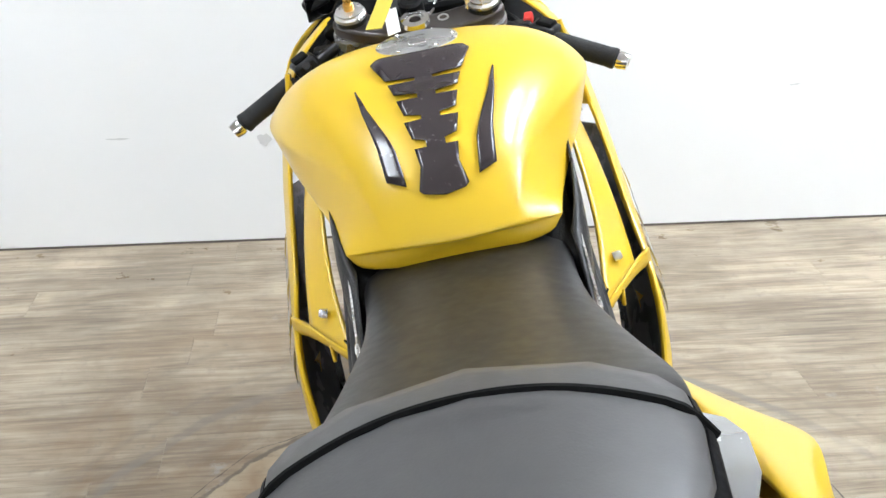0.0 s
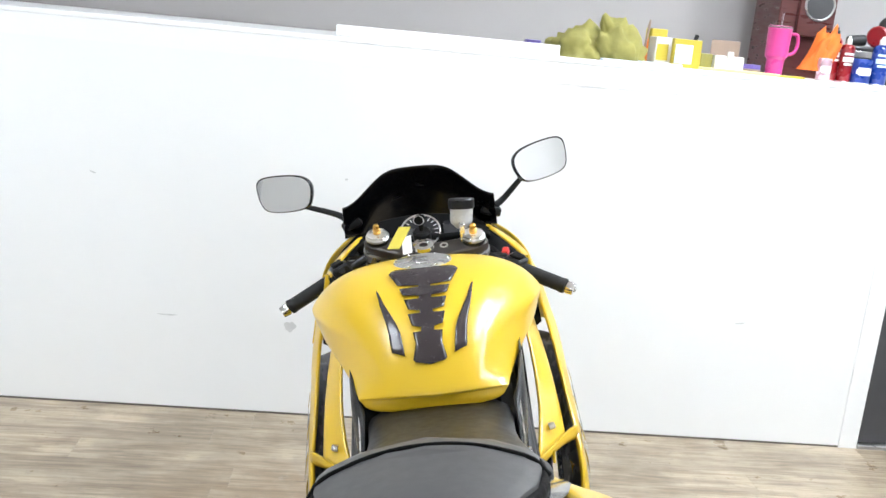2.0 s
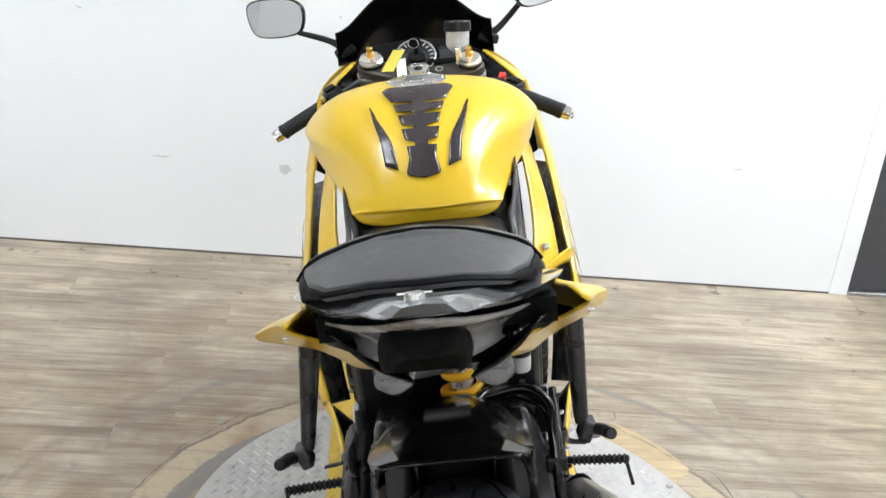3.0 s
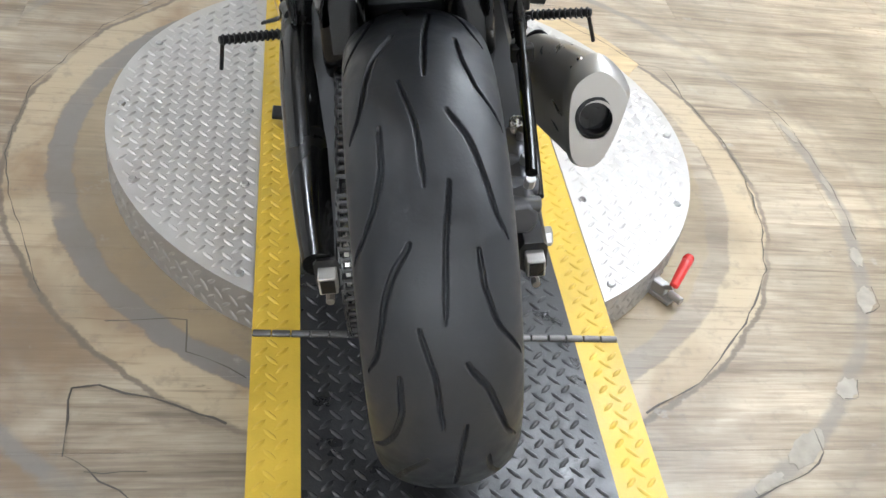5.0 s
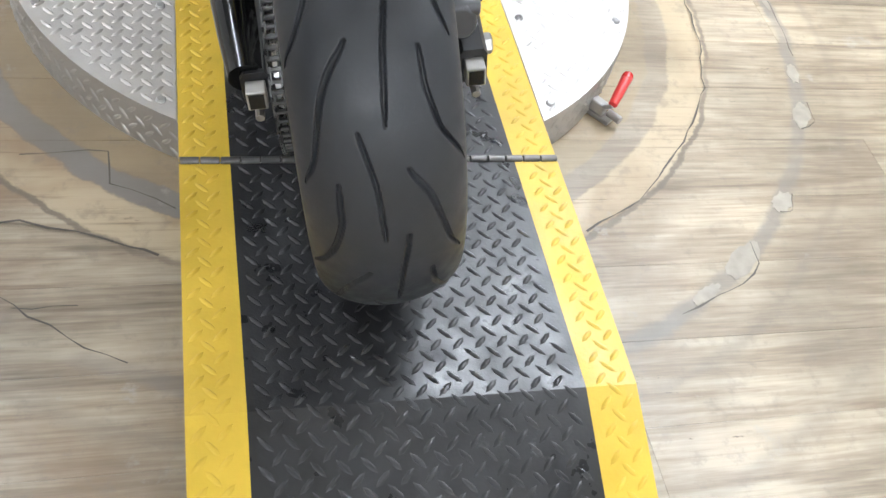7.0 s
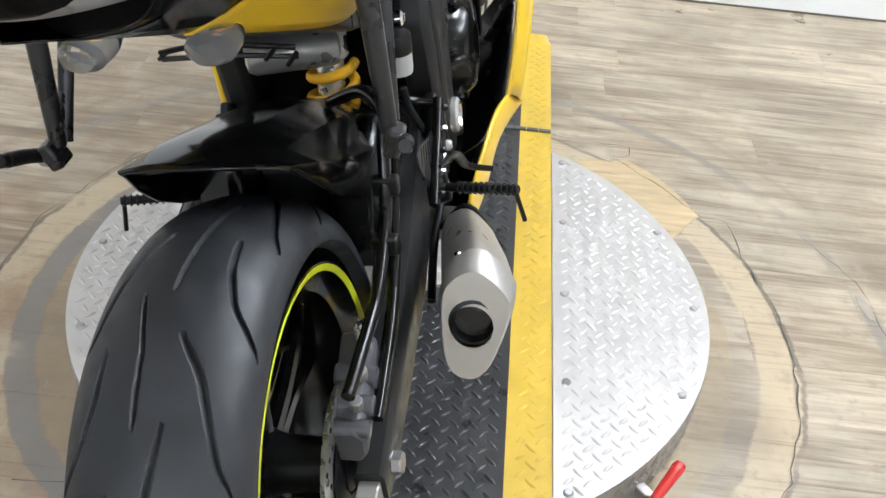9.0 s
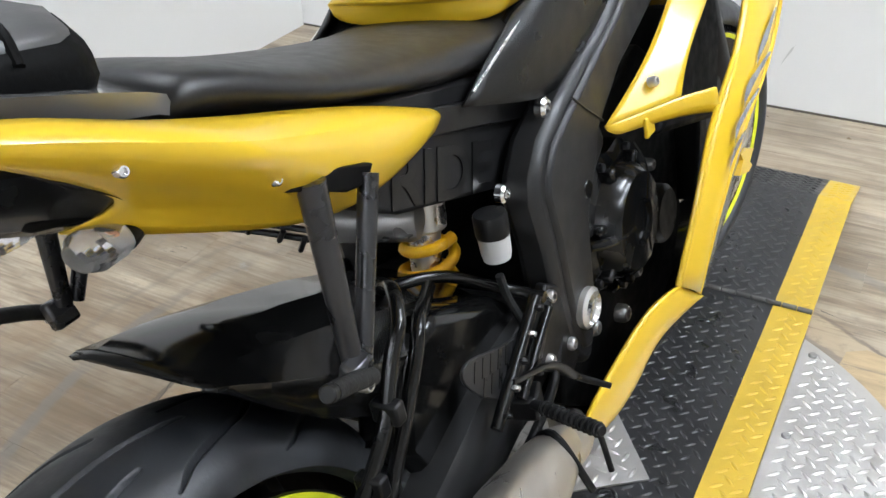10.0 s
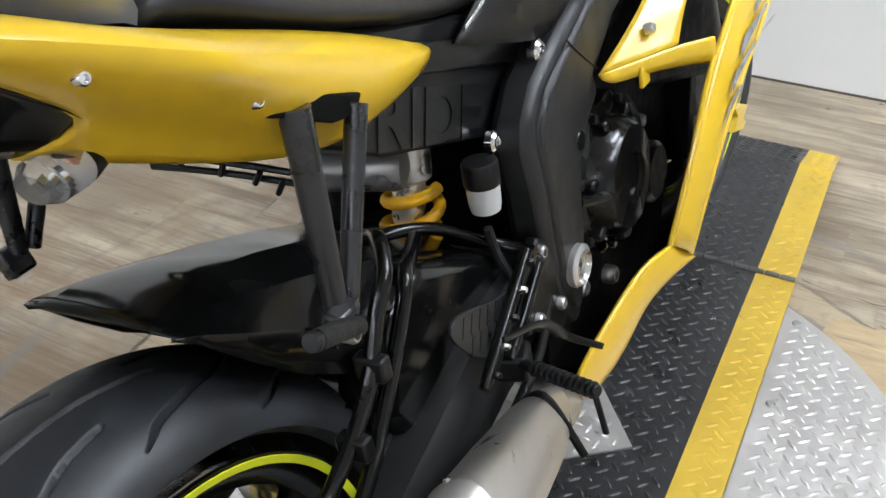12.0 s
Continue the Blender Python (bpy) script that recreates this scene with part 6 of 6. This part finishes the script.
part("reservoir_bracket", box_bm(-0.006, 0.006, -0.03, 0.004, -0.01, 0.03, pose(*(rp + Vector((0.0, -0.018, -0.012))))), ALU, fres, bevel=0.002)
# instruments
dash_m = pose(-0.012, 1.160, 0.968, 50, 0, 0)
dash = part("instrument_panel", tf(extrude_poly(smooth_outline([(-0.115, -0.03), (-0.11, 0.03), (-0.04, 0.05), (0.05, 0.05), (0.115, 0.03), (0.12, -0.025), (0.05, -0.048), (-0.05, -0.048)], 4), lambda u, v, d: (u, v, d), -0.03, 0.0), dash_m), MATT, bike, "instrument cluster with a round dial", bevel=0.006)
part("dial", tf(lathe_bm([(0.0005, 0.002), (0.043, 0.002), (0.043, -0.004)], None, 36), dash_m @ pose(0.008, 0, 0.001)), DIAL, dash, smooth=True)
part("dial_bezel", tf(torus_bm(0.044, 0.0028, pose(0.008, 0, 0.004), 48, 8), dash_m), CHROME, dash, "chrome dial ring", smooth=True)
bm = bmesh.new()
for k in range(17):
    a = radians(225 - 270 * k / 16)
    box_bm(-0.004, 0.004, -0.0007, 0.0007, 0.0024, 0.003, dash_m @ pose(0.008 + 0.036 * math.cos(a), 0.036 * math.sin(a), 0.001, 0, 0, math.degrees(a)), bm)
part("dial_mark", bm, TRIM, dash)
part("dial_needle", box_bm(-0.003, 0.03, -0.001, 0.001, 0.004, 0.005, dash_m @ pose(0.008, 0, 0.001, 0, 0, 225)), REDPLASTIC, dash)
part("display", box_bm(0.060, 0.105, -0.018, 0.022, 0.0008, 0.003, dash_m), DIAL, dash, bevel=0.002)
# ignition lock, key and tag
lock = part("ignition_lock", tf(lathe_bm([(0.020, -0.02), (0.020, 0.002), (0.016, 0.006), (0.0005, 0.006)], None, 24), STEM @ pose(-0.012, 0.062, 0.0)), SATIN, bike, "ignition lock with key", smooth=True)
kp = STEM @ Vector((-0.012, 0.062, 0.006))
part("key", extrude_poly(smooth_outline([(-0.004, 0), (0.004, 0), (0.005, 0.014), (0.013, 0.022), (0.008, 0.036), (-0.008, 0.036), (-0.013, 0.022), (-0.005, 0.014)], 2), lambda u, v, d: kp + Vector((u, d, v)), -0.003, 0.003), MATT, lock, "black key head", bevel=0.001)
part("key_ring", torus_bm(0.011, 0.0011, pose(*(kp + Vector((-0.004, -0.012, 0.026))), 60, 20, 0), 24, 6), CHROME, lock, smooth=True)
tag_m = Matrix.Translation(kp + Vector((-0.048, -0.060, 0.000))) @ pose(0, 0, 0, 30, 0, -26)
part("key_tag", box_bm(-0.014, 0.014, -0.036, 0.036, -0.001, 0.001, tag_m), TAGYELLOW, lock, "yellow key tag", bevel=0.0008)
part("tag_paper", box_bm(-0.010, 0.010, -0.04, 0.02, -0.0025, -0.0015, tag_m @ pose(0.022, -0.012, 0.0, 0, 0, 24)), TRIM, lock, "white paper tag")
# inner cockpit panels and cables behind the bars
for s in (-1, 1):
    shell([flip(r, s) for r in ([(0.153, 1.275, 0.955), (0.226, 1.195, 0.900), (0.238, 1.15, 0.83), (0.242, 1.08, 0.74)], [(0.10, 1.24, 0.93), (0.15, 1.14, 0.86), (0.165, 1.06, 0.80), (0.17, 1.0, 0.72)])], 0.004, "inner_cowl", MATT, bike, "black inner cowl", sub=1)
# front mudguard
rows = []
for a in (-50, -25, 0, 25, 50, 80):
    ca, sa = math.cos(radians(a)), math.sin(radians(a))
    rows.append([tuple(STEM @ Vector((x, 0.031 + (0.297 + dr) * math.sin(radians(a - 10)), -AXLE_F + (0.297 + dr) * math.cos(radians(a - 10))))) for x, dr in ((-0.068, -0.05), (-0.062, 0.0), (-0.03, 0.018), (0, 0.022), (0.03, 0.018), (0.062, 0.0), (0.068, -0.05))])
shell(rows, 0.003, "front_mudguard", GLOSS, bike, "black front mudguard", sub=1)

# the chassis sits a little behind and above the line of the rear wheel's own parts
CHASSIS = Vector((-0.003, -0.0455, 0.0215))
EXTRA = {"brake_reservoir": (0, -0.020, 0.004), "peg_bracket": (0, -0.030, 0.020), "heel_guard": (0, -0.006, 0.008), "shock_absorber": (-0.006, 0.004, 0.010)}
# tank, bars and screen stand further forward and fall a little towards the nose
FORE = ("tank", "upper_cowl_side", "nose_cowl", "windscreen", "cockpit_cowl", "mirror", "top_clamp", "fork_leg", "handlebar", "front_reservoir", "instrument_panel", "ignition_lock", "inner_cowl")
FORE_FIT = Matrix(((1.07, 0, 0, -0.004), (0, 1.03, 0, 0.095), (0, -0.045, 1, 0.016), (0, 0, 0, 1)))
for piece in bike.children:
    kind_of = piece.name.split(".")[0]
    if kind_of not in ("rear_wheel", "chain", "swingarm", "swingarm_sleeve", "rear_caliper"):
        piece.location = CHASSIS + Vector(EXTRA.get(kind_of, (0, 0, 0)))
    if kind_of in FORE:
        piece.matrix_basis = Matrix.Translation(CHASSIS) @ FORE_FIT

# ---------------------------------------------------------------- things on the counter
CT = TOP_Z
PINK = shader("pink_powder_coat", (0.62, 0.06, 0.27), 0.35, spread=0.04)
ORANGE = shader("orange_cloth", (0.66, 0.13, 0.01), 0.8, spread=0.12, bump=0.4, bump_scale=120)
OLIVE = shader("yellow_green_cloth", (0.27, 0.245, 0.07), 0.9, scale=14, spread=0.2, bump=0.4, bump_scale=90)
CARD = shader("white_card", (0.78, 0.77, 0.74), 0.7, spread=0.05)
BROWNCARD = shader("brown_card", (0.28, 0.20, 0.15), 0.8, spread=0.1)
PURPLE = shader("purple_plastic", (0.12, 0.085, 0.30), 0.45, spread=0.15)
YBOX = shader("yellow_package", (0.52, 0.40, 0.04), 0.5, spread=0.1)
PALEBLUE = shader("pale_blue_label", (0.55, 0.75, 0.80), 0.6, spread=0.05)
WALNUT = shader("dark_red_wood", (0.075, 0.022, 0.020), 0.35, scale=14, spread=0.3, stretch=(1, 1, 5))
REDCAN = shader("red_can", (0.22, 0.008, 0.012), 0.3, spread=0.15)
BLUECAN = shader("blue_can", (0.008, 0.035, 0.22), 0.3, spread=0.15)
PINKCAN = shader("silver_pink_can", (0.62, 0.42, 0.48), 0.3, metal=0.4, spread=0.2)
PAPERY = shader("pale_yellow_paper", (0.78, 0.68, 0.25), 0.7, spread=0.08)
PAPERB = shader("pale_blue_paper", (0.62, 0.70, 0.76), 0.7, spread=0.08)
CONE = shader("grey_speaker_cone", (0.05, 0.05, 0.052), 0.4, spread=0.15)
BLACKP = shader("black_plastic", (0.015, 0.015, 0.016), 0.4, spread=0.2)


def carton(name, x0, x1, y0, y1, h, mat, label, turn=0, z=0.0, category="box"):
    cx, cy = (x0 + x1) / 2, (y0 + y1) / 2
    th = empty(name, pose(cx, cy, CT + z, 0, 0, turn), label, category)
    body = part("body", box_bm(x0 - cx, x1 - cx, y0 - cy, y1 - cy, 0, h), mat, th, bevel=0.002)
    return th


def can(name, x, y, r, h, mat, cap, label, shoulder=True, bar=None):
    th = empty(name, pose(x, y, CT), label, "spray can")
    prof = [(r * 0.94, 0), (r, 0.004), (r, h * 0.74), (r * 0.8, h * 0.80), (r * 0.4, h * 0.83)] if shoulder else [(r * 0.94, 0), (r, 0.004), (r, h - 0.004), (r * 0.94, h)]
    part("body", lathe_bm(prof, None, 28), mat, th, smooth=True)
    part("rim", torus_bm(r * 0.97, 0.0025, pose(0, 0, 0.004), 28, 6), BARESTEEL, th, smooth=True)
    if shoulder:
        part("cap", lathe_bm([(r * 0.42, h * 0.82), (r * 0.42, h * 0.93), (r * 0.22, h * 0.95), (r * 0.20, h), (0.0005, h)], None, 18), cap, th, smooth=True, angle=30)
    if bar:
        for k, (zz, w) in enumerate(((0.62, 0.8), (0.50, 0.95), (0.40, 0.7))):
            rings = [[((r + 0.0006) * math.sin(a), -(r + 0.0006) * math.cos(a), h * zz + dz) for a in (-w + 2 * w * i / 8 for i in range(9))] for dz in (-0.009 if k == 1 else -0.004, 0.009 if k == 1 else 0.004)]
            part("label_bar", loft(rings, closed=False), bar, th)
    return th


# pink tumbler with handle, lid and straw
cup = empty("tumbler", pose(1.222, WALL_Y + 0.15, CT) @ Matrix.Scale(0.88, 4), "large pink tumbler with handle and straw", "tumbler")
part("body", lathe_bm([(0.034, 0), (0.036, 0.004), (0.038, 0.07), (0.048, 0.085), (0.051, 0.20), (0.052, 0.205)], None, 36), PINK, cup, "pink coated cup", smooth=True, angle=30)
part("lid", lathe_bm([(0.053, 0.203), (0.053, 0.212), (0.046, 0.216), (0.0005, 0.216)], None, 32), clear("clear_lid", (0.9, 0.9, 0.9)), cup, smooth=True, angle=30)
part("handle", tube_bm([(0.046, 0, 0.185), (0.080, 0, 0.180), (0.088, 0, 0.14), (0.075, 0, 0.105), (0.044, 0, 0.095)], 0.008, 10, 6), PINK, cup, smooth=True)
part("straw", rod_bm((0.005, 0.01, 0.19), (0.012, 0.02, 0.27), 0.004, 10), clear("clear_straw", (0.85, 0.85, 0.9)), cup, smooth=True)


def cloth(name, x, y, sx, sy, sz, mat, label, seed, z=0.0, turn=0.0, lean=0.0):
    """A crumpled heap: a dome pushed about by noise."""
    bm = bmesh.new()
    bmesh.ops.create_icosphere(bm, subdivisions=4, radius=1)
    for v in bm.verts:
        p = v.co.copy()
        f = noise.fractal(p * 1.6 + Vector((seed, 0, 0)), 0.8, 2.0, 4) * 0.38 + noise.noise(p * 4.5 + Vector((0, seed, 0))) * 0.14
        ridge = abs(noise.noise(p * 2.4 + Vector((seed, seed, 1)))) * 0.45
        q = p * (1 + f - ridge * 0.5)
        v.co = Vector((q.x * sx + lean * max(0, q.z), q.y * sy, max(-0.02, q.z) * sz + 0.02 * sz))
    ob = part(name, bm, mat, None, smooth=True, angle=180)
    ob.matrix_basis = pose(x, y, CT + z, 0, 0, turn)
    return tagged(ob, label, "cloth")


cloth("rag", 0.46, WALL_Y + 0.17, 0.13, 0.10, 0.115, OLIVE, "crumpled yellow-green shop rags on the counter", 3.1)
cloth("rag", 0.60, WALL_Y + 0.15, 0.10, 0.09, 0.145, OLIVE, "crumpled yellow-green shop rags on the counter", 7.7, lean=-0.02)
cloth("orange_rag", 1.372, WALL_Y + 0.13, 0.058, 0.05, 0.155, ORANGE, "bright orange cloth draped beside the cans", 5.2, lean=0.045, z=0.035)
can("spray_can", 1.392, WALL_Y + 0.09, 0.026, 0.085, PINKCAN, CARD, "small silver and pink can", False, CARD)
can("spray_can", 1.448, WALL_Y + 0.15, 0.026, 0.205, REDCAN, BLACKP, "dark red spray can with black cap", True, CARD)
can("spray_can", 1.488, WALL_Y + 0.12, 0.026, 0.175, REDCAN, CARD, "red spray can with white cap", True, CARD)
can("spray_can", 1.545, WALL_Y + 0.10, 0.036, 0.095, BLUECAN, CARD, "squat blue can with white lettering bars", False, CARD)
can("spray_can", 1.612, WALL_Y + 0.10, 0.032, 0.185, BLUECAN, CARD, "tall blue spray can with white cap", True, PALEBLUE)

speaker = empty("loudspeaker", pose(1.36, WALL_Y + 0.40, CT), "tall dark red wooden loudspeaker with a grey cone", "loudspeaker")
part("cabinet", box_bm(-0.09, 0.13, -0.10, 0.16, 0, 0.62), WALNUT, speaker, bevel=0.004)
part("baffle", box_bm(-0.02, 0.13, -0.122, -0.101, 0.16, 0.60), WALNUT, speaker, bevel=0.004)
sm = pose(0.060, -0.123, 0.285, 90, 0, 0)
part("cone", lathe_bm([(0.060, 0.002), (0.050, -0.004), (0.022, -0.018), (0.021, -0.006), (0.012, 0.002), (0.0005, 0.004)], sm, 36), CONE, speaker, smooth=True, angle=30)
part("cone_ring", torus_bm(0.058, 0.005, sm, 40, 10), BARESTEEL, speaker, "silver ring round the cone", smooth=True)
part("tweeter", box_bm(0.035, 0.085, -0.128, -0.1225, 0.385, 0.45), ALU, speaker, bevel=0.004)
part("tweeter_mouth", box_bm(0.045, 0.075, -0.132, -0.1285, 0.395, 0.43), BLACKP, speaker, bevel=0.003)

carton("purple_box", 0.250, 0.305, WALL_Y + 0.14, WALL_Y + 0.20, 0.050, PURPLE, "small purple box on the counter")
pk = carton("package", 0.735, 0.845, WALL_Y + 0.12, WALL_Y + 0.20, 0.105, CARD, "white and yellow packages stacked together", 4)
part("label", box_bm(-0.050, -0.005, -0.043, -0.0405, 0.02, 0.08), YBOX, pk)
pk2 = carton("package", 0.80, 0.905, WALL_Y + 0.08, WALL_Y + 0.13, 0.105, YBOX, "yellow plastic package with pale blue label", -5)
part("label", box_bm(-0.045, 0.020, -0.028, -0.0255, 0.015, 0.085), PALEBLUE, pk2)
part("clip", rod_bm((0.03, 0, 0.105), (0.035, 0, 0.125), 0.008, 10), BLACKP, pk2, smooth=True)
carton("package", 0.735, 0.80, WALL_Y + 0.20, WALL_Y + 0.26, 0.135, YBOX, "yellow package standing behind the others", 8)
carton("package", 0.905, 0.955, WALL_Y + 0.10, WALL_Y + 0.16, 0.060, OLIVE, "olive package on the counter", 12)
bx = carton("open_box", 0.965, 1.075, WALL_Y + 0.08, WALL_Y + 0.16, 0.058, CARD, "open white card box with raised lid", -3)
part("lid", box_bm(-0.055, 0.055, 0.038, 0.041, 0.055, 0.115), BROWNCARD, bx, "brown inside of the lid")
part("tab", rod_bm((0.0, -0.041, 0.05), (0.0, -0.041, 0.075), 0.012, 12), CARD, bx, smooth=True)
carton("purple_pouch", 1.085, 1.165, WALL_Y + 0.14, WALL_Y + 0.20, 0.035, PURPLE, "purple pouch lying on the counter", 5, category="pouch")
carton("wood_block", 1.07, 1.16, WALL_Y + 0.12, WALL_Y + 0.138, 0.018, BROWNCARD, "brown wooden block on the counter", category="block")
carton("paper_pad", 0.90, 1.20, WALL_Y + 0.03, WALL_Y + 0.085, 0.010, PAPERY, "pale yellow paper strip along the counter edge", -3, category="paper")
carton("paper_pad", 1.19, 1.30, WALL_Y + 0.03, WALL_Y + 0.07, 0.008, YBOX, "orange-yellow envelope by the counter edge", 6, category="paper")
carton("paper_pad", 0.52, 0.70, WALL_Y + 0.02, WALL_Y + 0.07, 0.009, PAPERB, "pale blue papers on the counter", -2, category="paper")
carton("paper_pad", 0.66, 0.82, WALL_Y + 0.015, WALL_Y + 0.06, 0.012, PAPERB, "pale blue papers on the counter", 3, category="paper")
for k, (x, h, mat) in enumerate(((0.702, 0.165, BROWNCARD), (0.715, 0.10, ORANGE))):
    pen = empty("pen", pose(x, WALL_Y + 0.15, CT, 4, 3 - 6 * k, 0), "pen standing among the packages", "pen")
    part("barrel", lathe_bm([(0.003, 0), (0.0055, 0.01), (0.0055, h - 0.02), (0.003, h)], None, 10), mat, pen, smooth=True)
reel = empty("black_reel", pose(1.68, WALL_Y + 0.30, CT), "black case with red drum on top", "case")
part("case_body", box_bm(-0.14, 0.12, -0.08, 0.10, 0, 0.145), BLACKP, reel, bevel=0.008)
part("face_bar", box_bm(-0.12, 0.08, -0.086, -0.081, 0.10, 0.125), BARESTEEL, reel, bevel=0.002)
part("face_bar", box_bm(-0.13, -0.118, -0.086, -0.081, 0.0, 0.12), BARESTEEL, reel, bevel=0.002)
part("drum", rod_bm((-0.02, -0.05, 0.185), (0.06, 0.03, 0.195), 0.042, 24), REDCAN, reel, "red drum", smooth=True)
part("drum_cover", rod_bm((0.02, -0.06, 0.225), (0.10, 0.03, 0.225), 0.045, 24), BLACKP, reel, smooth=True)
part("strap", rod_bm((-0.11, 0.0, 0.16), (-0.04, 0.0, 0.17), 0.022, 16), BLACKP, reel, smooth=True)

# scuffs on the white wall
SCUFF = shader("grey_scuff", (0.62, 0.62, 0.61), 0.7, scale=30, spread=0.1)
for x, z, w, h, turn in WALL_MARKS:
    m = pose(x, WALL_Y - 0.0006, z, 90, turn, 0)
    pts = [(w * math.cos(a) * (1 + 0.25 * math.sin(3 * a)), h * math.sin(a) * (1 + 0.2 * math.cos(5 * a))) for a in (2 * math.pi * k / 14 for k in range(14))]
    tagged(part("wall_scuff", extrude_poly(pts, lambda u, v, d: m @ Vector((u, v, d)), 0, 0.0008), SCUFF), "faint grey scuff on the white wall", "wall mark", kind="structure")

# ---------------------------------------------------------------- floor planks and wear
def blob(name, x, y, rx, ry, z, material, label, seed=1, turn=0.0, n=24, wild=0.16):
    rnd = random.Random(seed)
    t = radians(turn)
    pts = []
    for k in range(n):
        a = 2 * math.pi * k / n
        q = 1 + rnd.uniform(-wild, wild)
        u, v = rx * q * math.cos(a), ry * q * math.sin(a)
        pts.append((x + u * math.cos(t) - v * math.sin(t), y + u * math.sin(t) + v * math.cos(t)))
    return tagged(part(name, extrude_poly(pts, lambda u, v, d: (u, v, d), z - 0.004, z), material), label, "floor wear", kind="structure")


for k, (x, y, rx, ry, turn) in enumerate(((0.977, 0.338, 0.030, 0.013, 75), (0.936, 0.207, 0.044, 0.018, 62), (0.783, -0.029, 0.030, 0.018, 45), (0.640, -0.165, 0.055, 0.022, 40), (0.545, -0.232, 0.034, 0.012, 30), (1.005, 0.800, 0.040, 0.010, 100), (1.020, 0.600, 0.036, 0.009, 88))):
    blob("floor_chip", x, y, rx, ry, 0.0012, CHIP, "grey-tan chip broken out of the plank floor", 20 + k, turn)
blob("floor_patch", 0.53, 1.15, 0.10, 0.17, 0.0018, SCAR, "bare plywood patch beside the turntable", 33, 35, 16, 0.2)


def crack(points, seed, wide=0.004):
    rnd = random.Random(seed)
    line = []
    for a, b in zip(points, points[1:]):
        n = max(2, int(math.hypot(b[0] - a[0], b[1] - a[1]) / 0.03))
        for k in range(n):
            t = k / n
            line.append((a[0] + (b[0] - a[0]) * t + rnd.uniform(-0.004, 0.004), a[1] + (b[1] - a[1]) * t + rnd.uniform(-0.004, 0.004)))
    line.append(points[-1])
    bm = bmesh.new()
    rows = []
    for i, (x, y) in enumerate(line):
        x2, y2 = line[min(i + 1, len(line) - 1)]
        x1, y1 = line[max(i - 1, 0)]
        d = Vector((x2 - x1, y2 - y1, 0)).normalized()
        w = wide * rnd.uniform(0.15, 0.85)
        rows.append([bm.verts.new((x - d.y * s * w, y + d.x * s * w, 0.0028)) for s in (-0.5, 0.5)])
    for a, b in zip(rows, rows[1:]):
        bm.faces.new((a[0], a[1], b[1], b[0]))
    return tagged(part("floor_crack", bm, CRACK_AND_GAP_SHADE), "dark ragged crack in the plank floor", "floor wear", kind="structure")


crack([(0.319, 1.392), (0.401, 1.377), (0.53, 1.376), (0.531, 1.327), (0.487, 1.308), (0.606, 1.19), (0.683, 1.079), (0.745, 1.071), (0.758, 0.927), (0.803, 0.77), (0.81, 0.60), (0.787, 0.437), (0.739, 0.29), (0.658, 0.156), (0.546, 0.034), (0.494, -0.021), (0.367, -0.09)], 1, 0.0055)
crack([(-0.323, 1.378), (-0.547, 1.271), (-0.698, 1.078), (-0.81, 0.797), (-0.816, 0.557), (-0.77, 0.404), (-0.675, 0.17)], 2, 0.0035)
crack([(-0.578, -0.174), (-0.585, -0.099), (-0.586, -0.041), (-0.55, -0.036), (-0.465, -0.064), (-0.389, -0.091), (-0.344, -0.113)], 3, 0.006)
crack([(-0.578, -0.174), (-0.543, -0.199), (-0.495, -0.234), (-0.444, -0.273), (-0.386, -0.304)], 5, 0.004)
crack([(-0.548, -0.203), (-0.456, -0.201)], 6, 0.003)
crack([(-0.556, 0.107), (-0.425, 0.112), (-0.416, 0.04), (-0.317, -0.019)], 4, 0.004)
crack([(0.675, -0.128), (0.673, -0.171), (0.62, -0.215), (0.566, -0.240), (0.483, -0.272)], 8, 0.005)
crack([(0.812, -0.01), (0.800, -0.05), (0.765, -0.055)], 9, 0.0035)
crack([(0.965, 0.245), (0.955, 0.185), (0.915, 0.165)], 10, 0.0035)
crack([(0.914, 1.044), (1.010, 0.886), (1.025, 0.717), (1.026, 0.575), (1.002, 0.395)], 11, 0.003)

PW, PL = 0.152, 1.22
plank_mesh = {}


def plank_data(w, length):
    key = (round(w, 4), round(length, 4))
    if key not in plank_mesh:
        e = 0.0006
        bm = bmesh.new()
        lo = [bm.verts.new(p) for p in ((-length / 2, -w / 2, -0.005), (length / 2, -w / 2, -0.005), (length / 2, w / 2, -0.005), (-length / 2, w / 2, -0.005))]
        mid = [bm.verts.new((v.co.x, v.co.y, -e)) for v in lo]
        up = [bm.verts.new((v.co.x - math.copysign(e, v.co.x), v.co.y - math.copysign(e, v.co.y), 0)) for v in lo]
        for a, b in ((lo, mid), (mid, up)):
            for i in range(4):
                bm.faces.new((a[i], a[(i + 1) % 4], b[(i + 1) % 4], b[i]))
        bm.faces.new(up)
        me = bpy.data.meshes.new("plank")
        bm.to_mesh(me)
        bm.free()
        me.materials.append(PLANK)
        plank_mesh[key] = me
    return plank_mesh[key]


rnd = random.Random(11)
row = 0
y = WALL_Y - PW / 2 - 0.002
while y > -6:
    x = -5 - rnd.uniform(0, PL)
    while x < 5:
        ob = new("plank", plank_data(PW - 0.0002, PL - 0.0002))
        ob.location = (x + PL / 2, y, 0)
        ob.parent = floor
        x += PL
    y -= PW
    row += 1
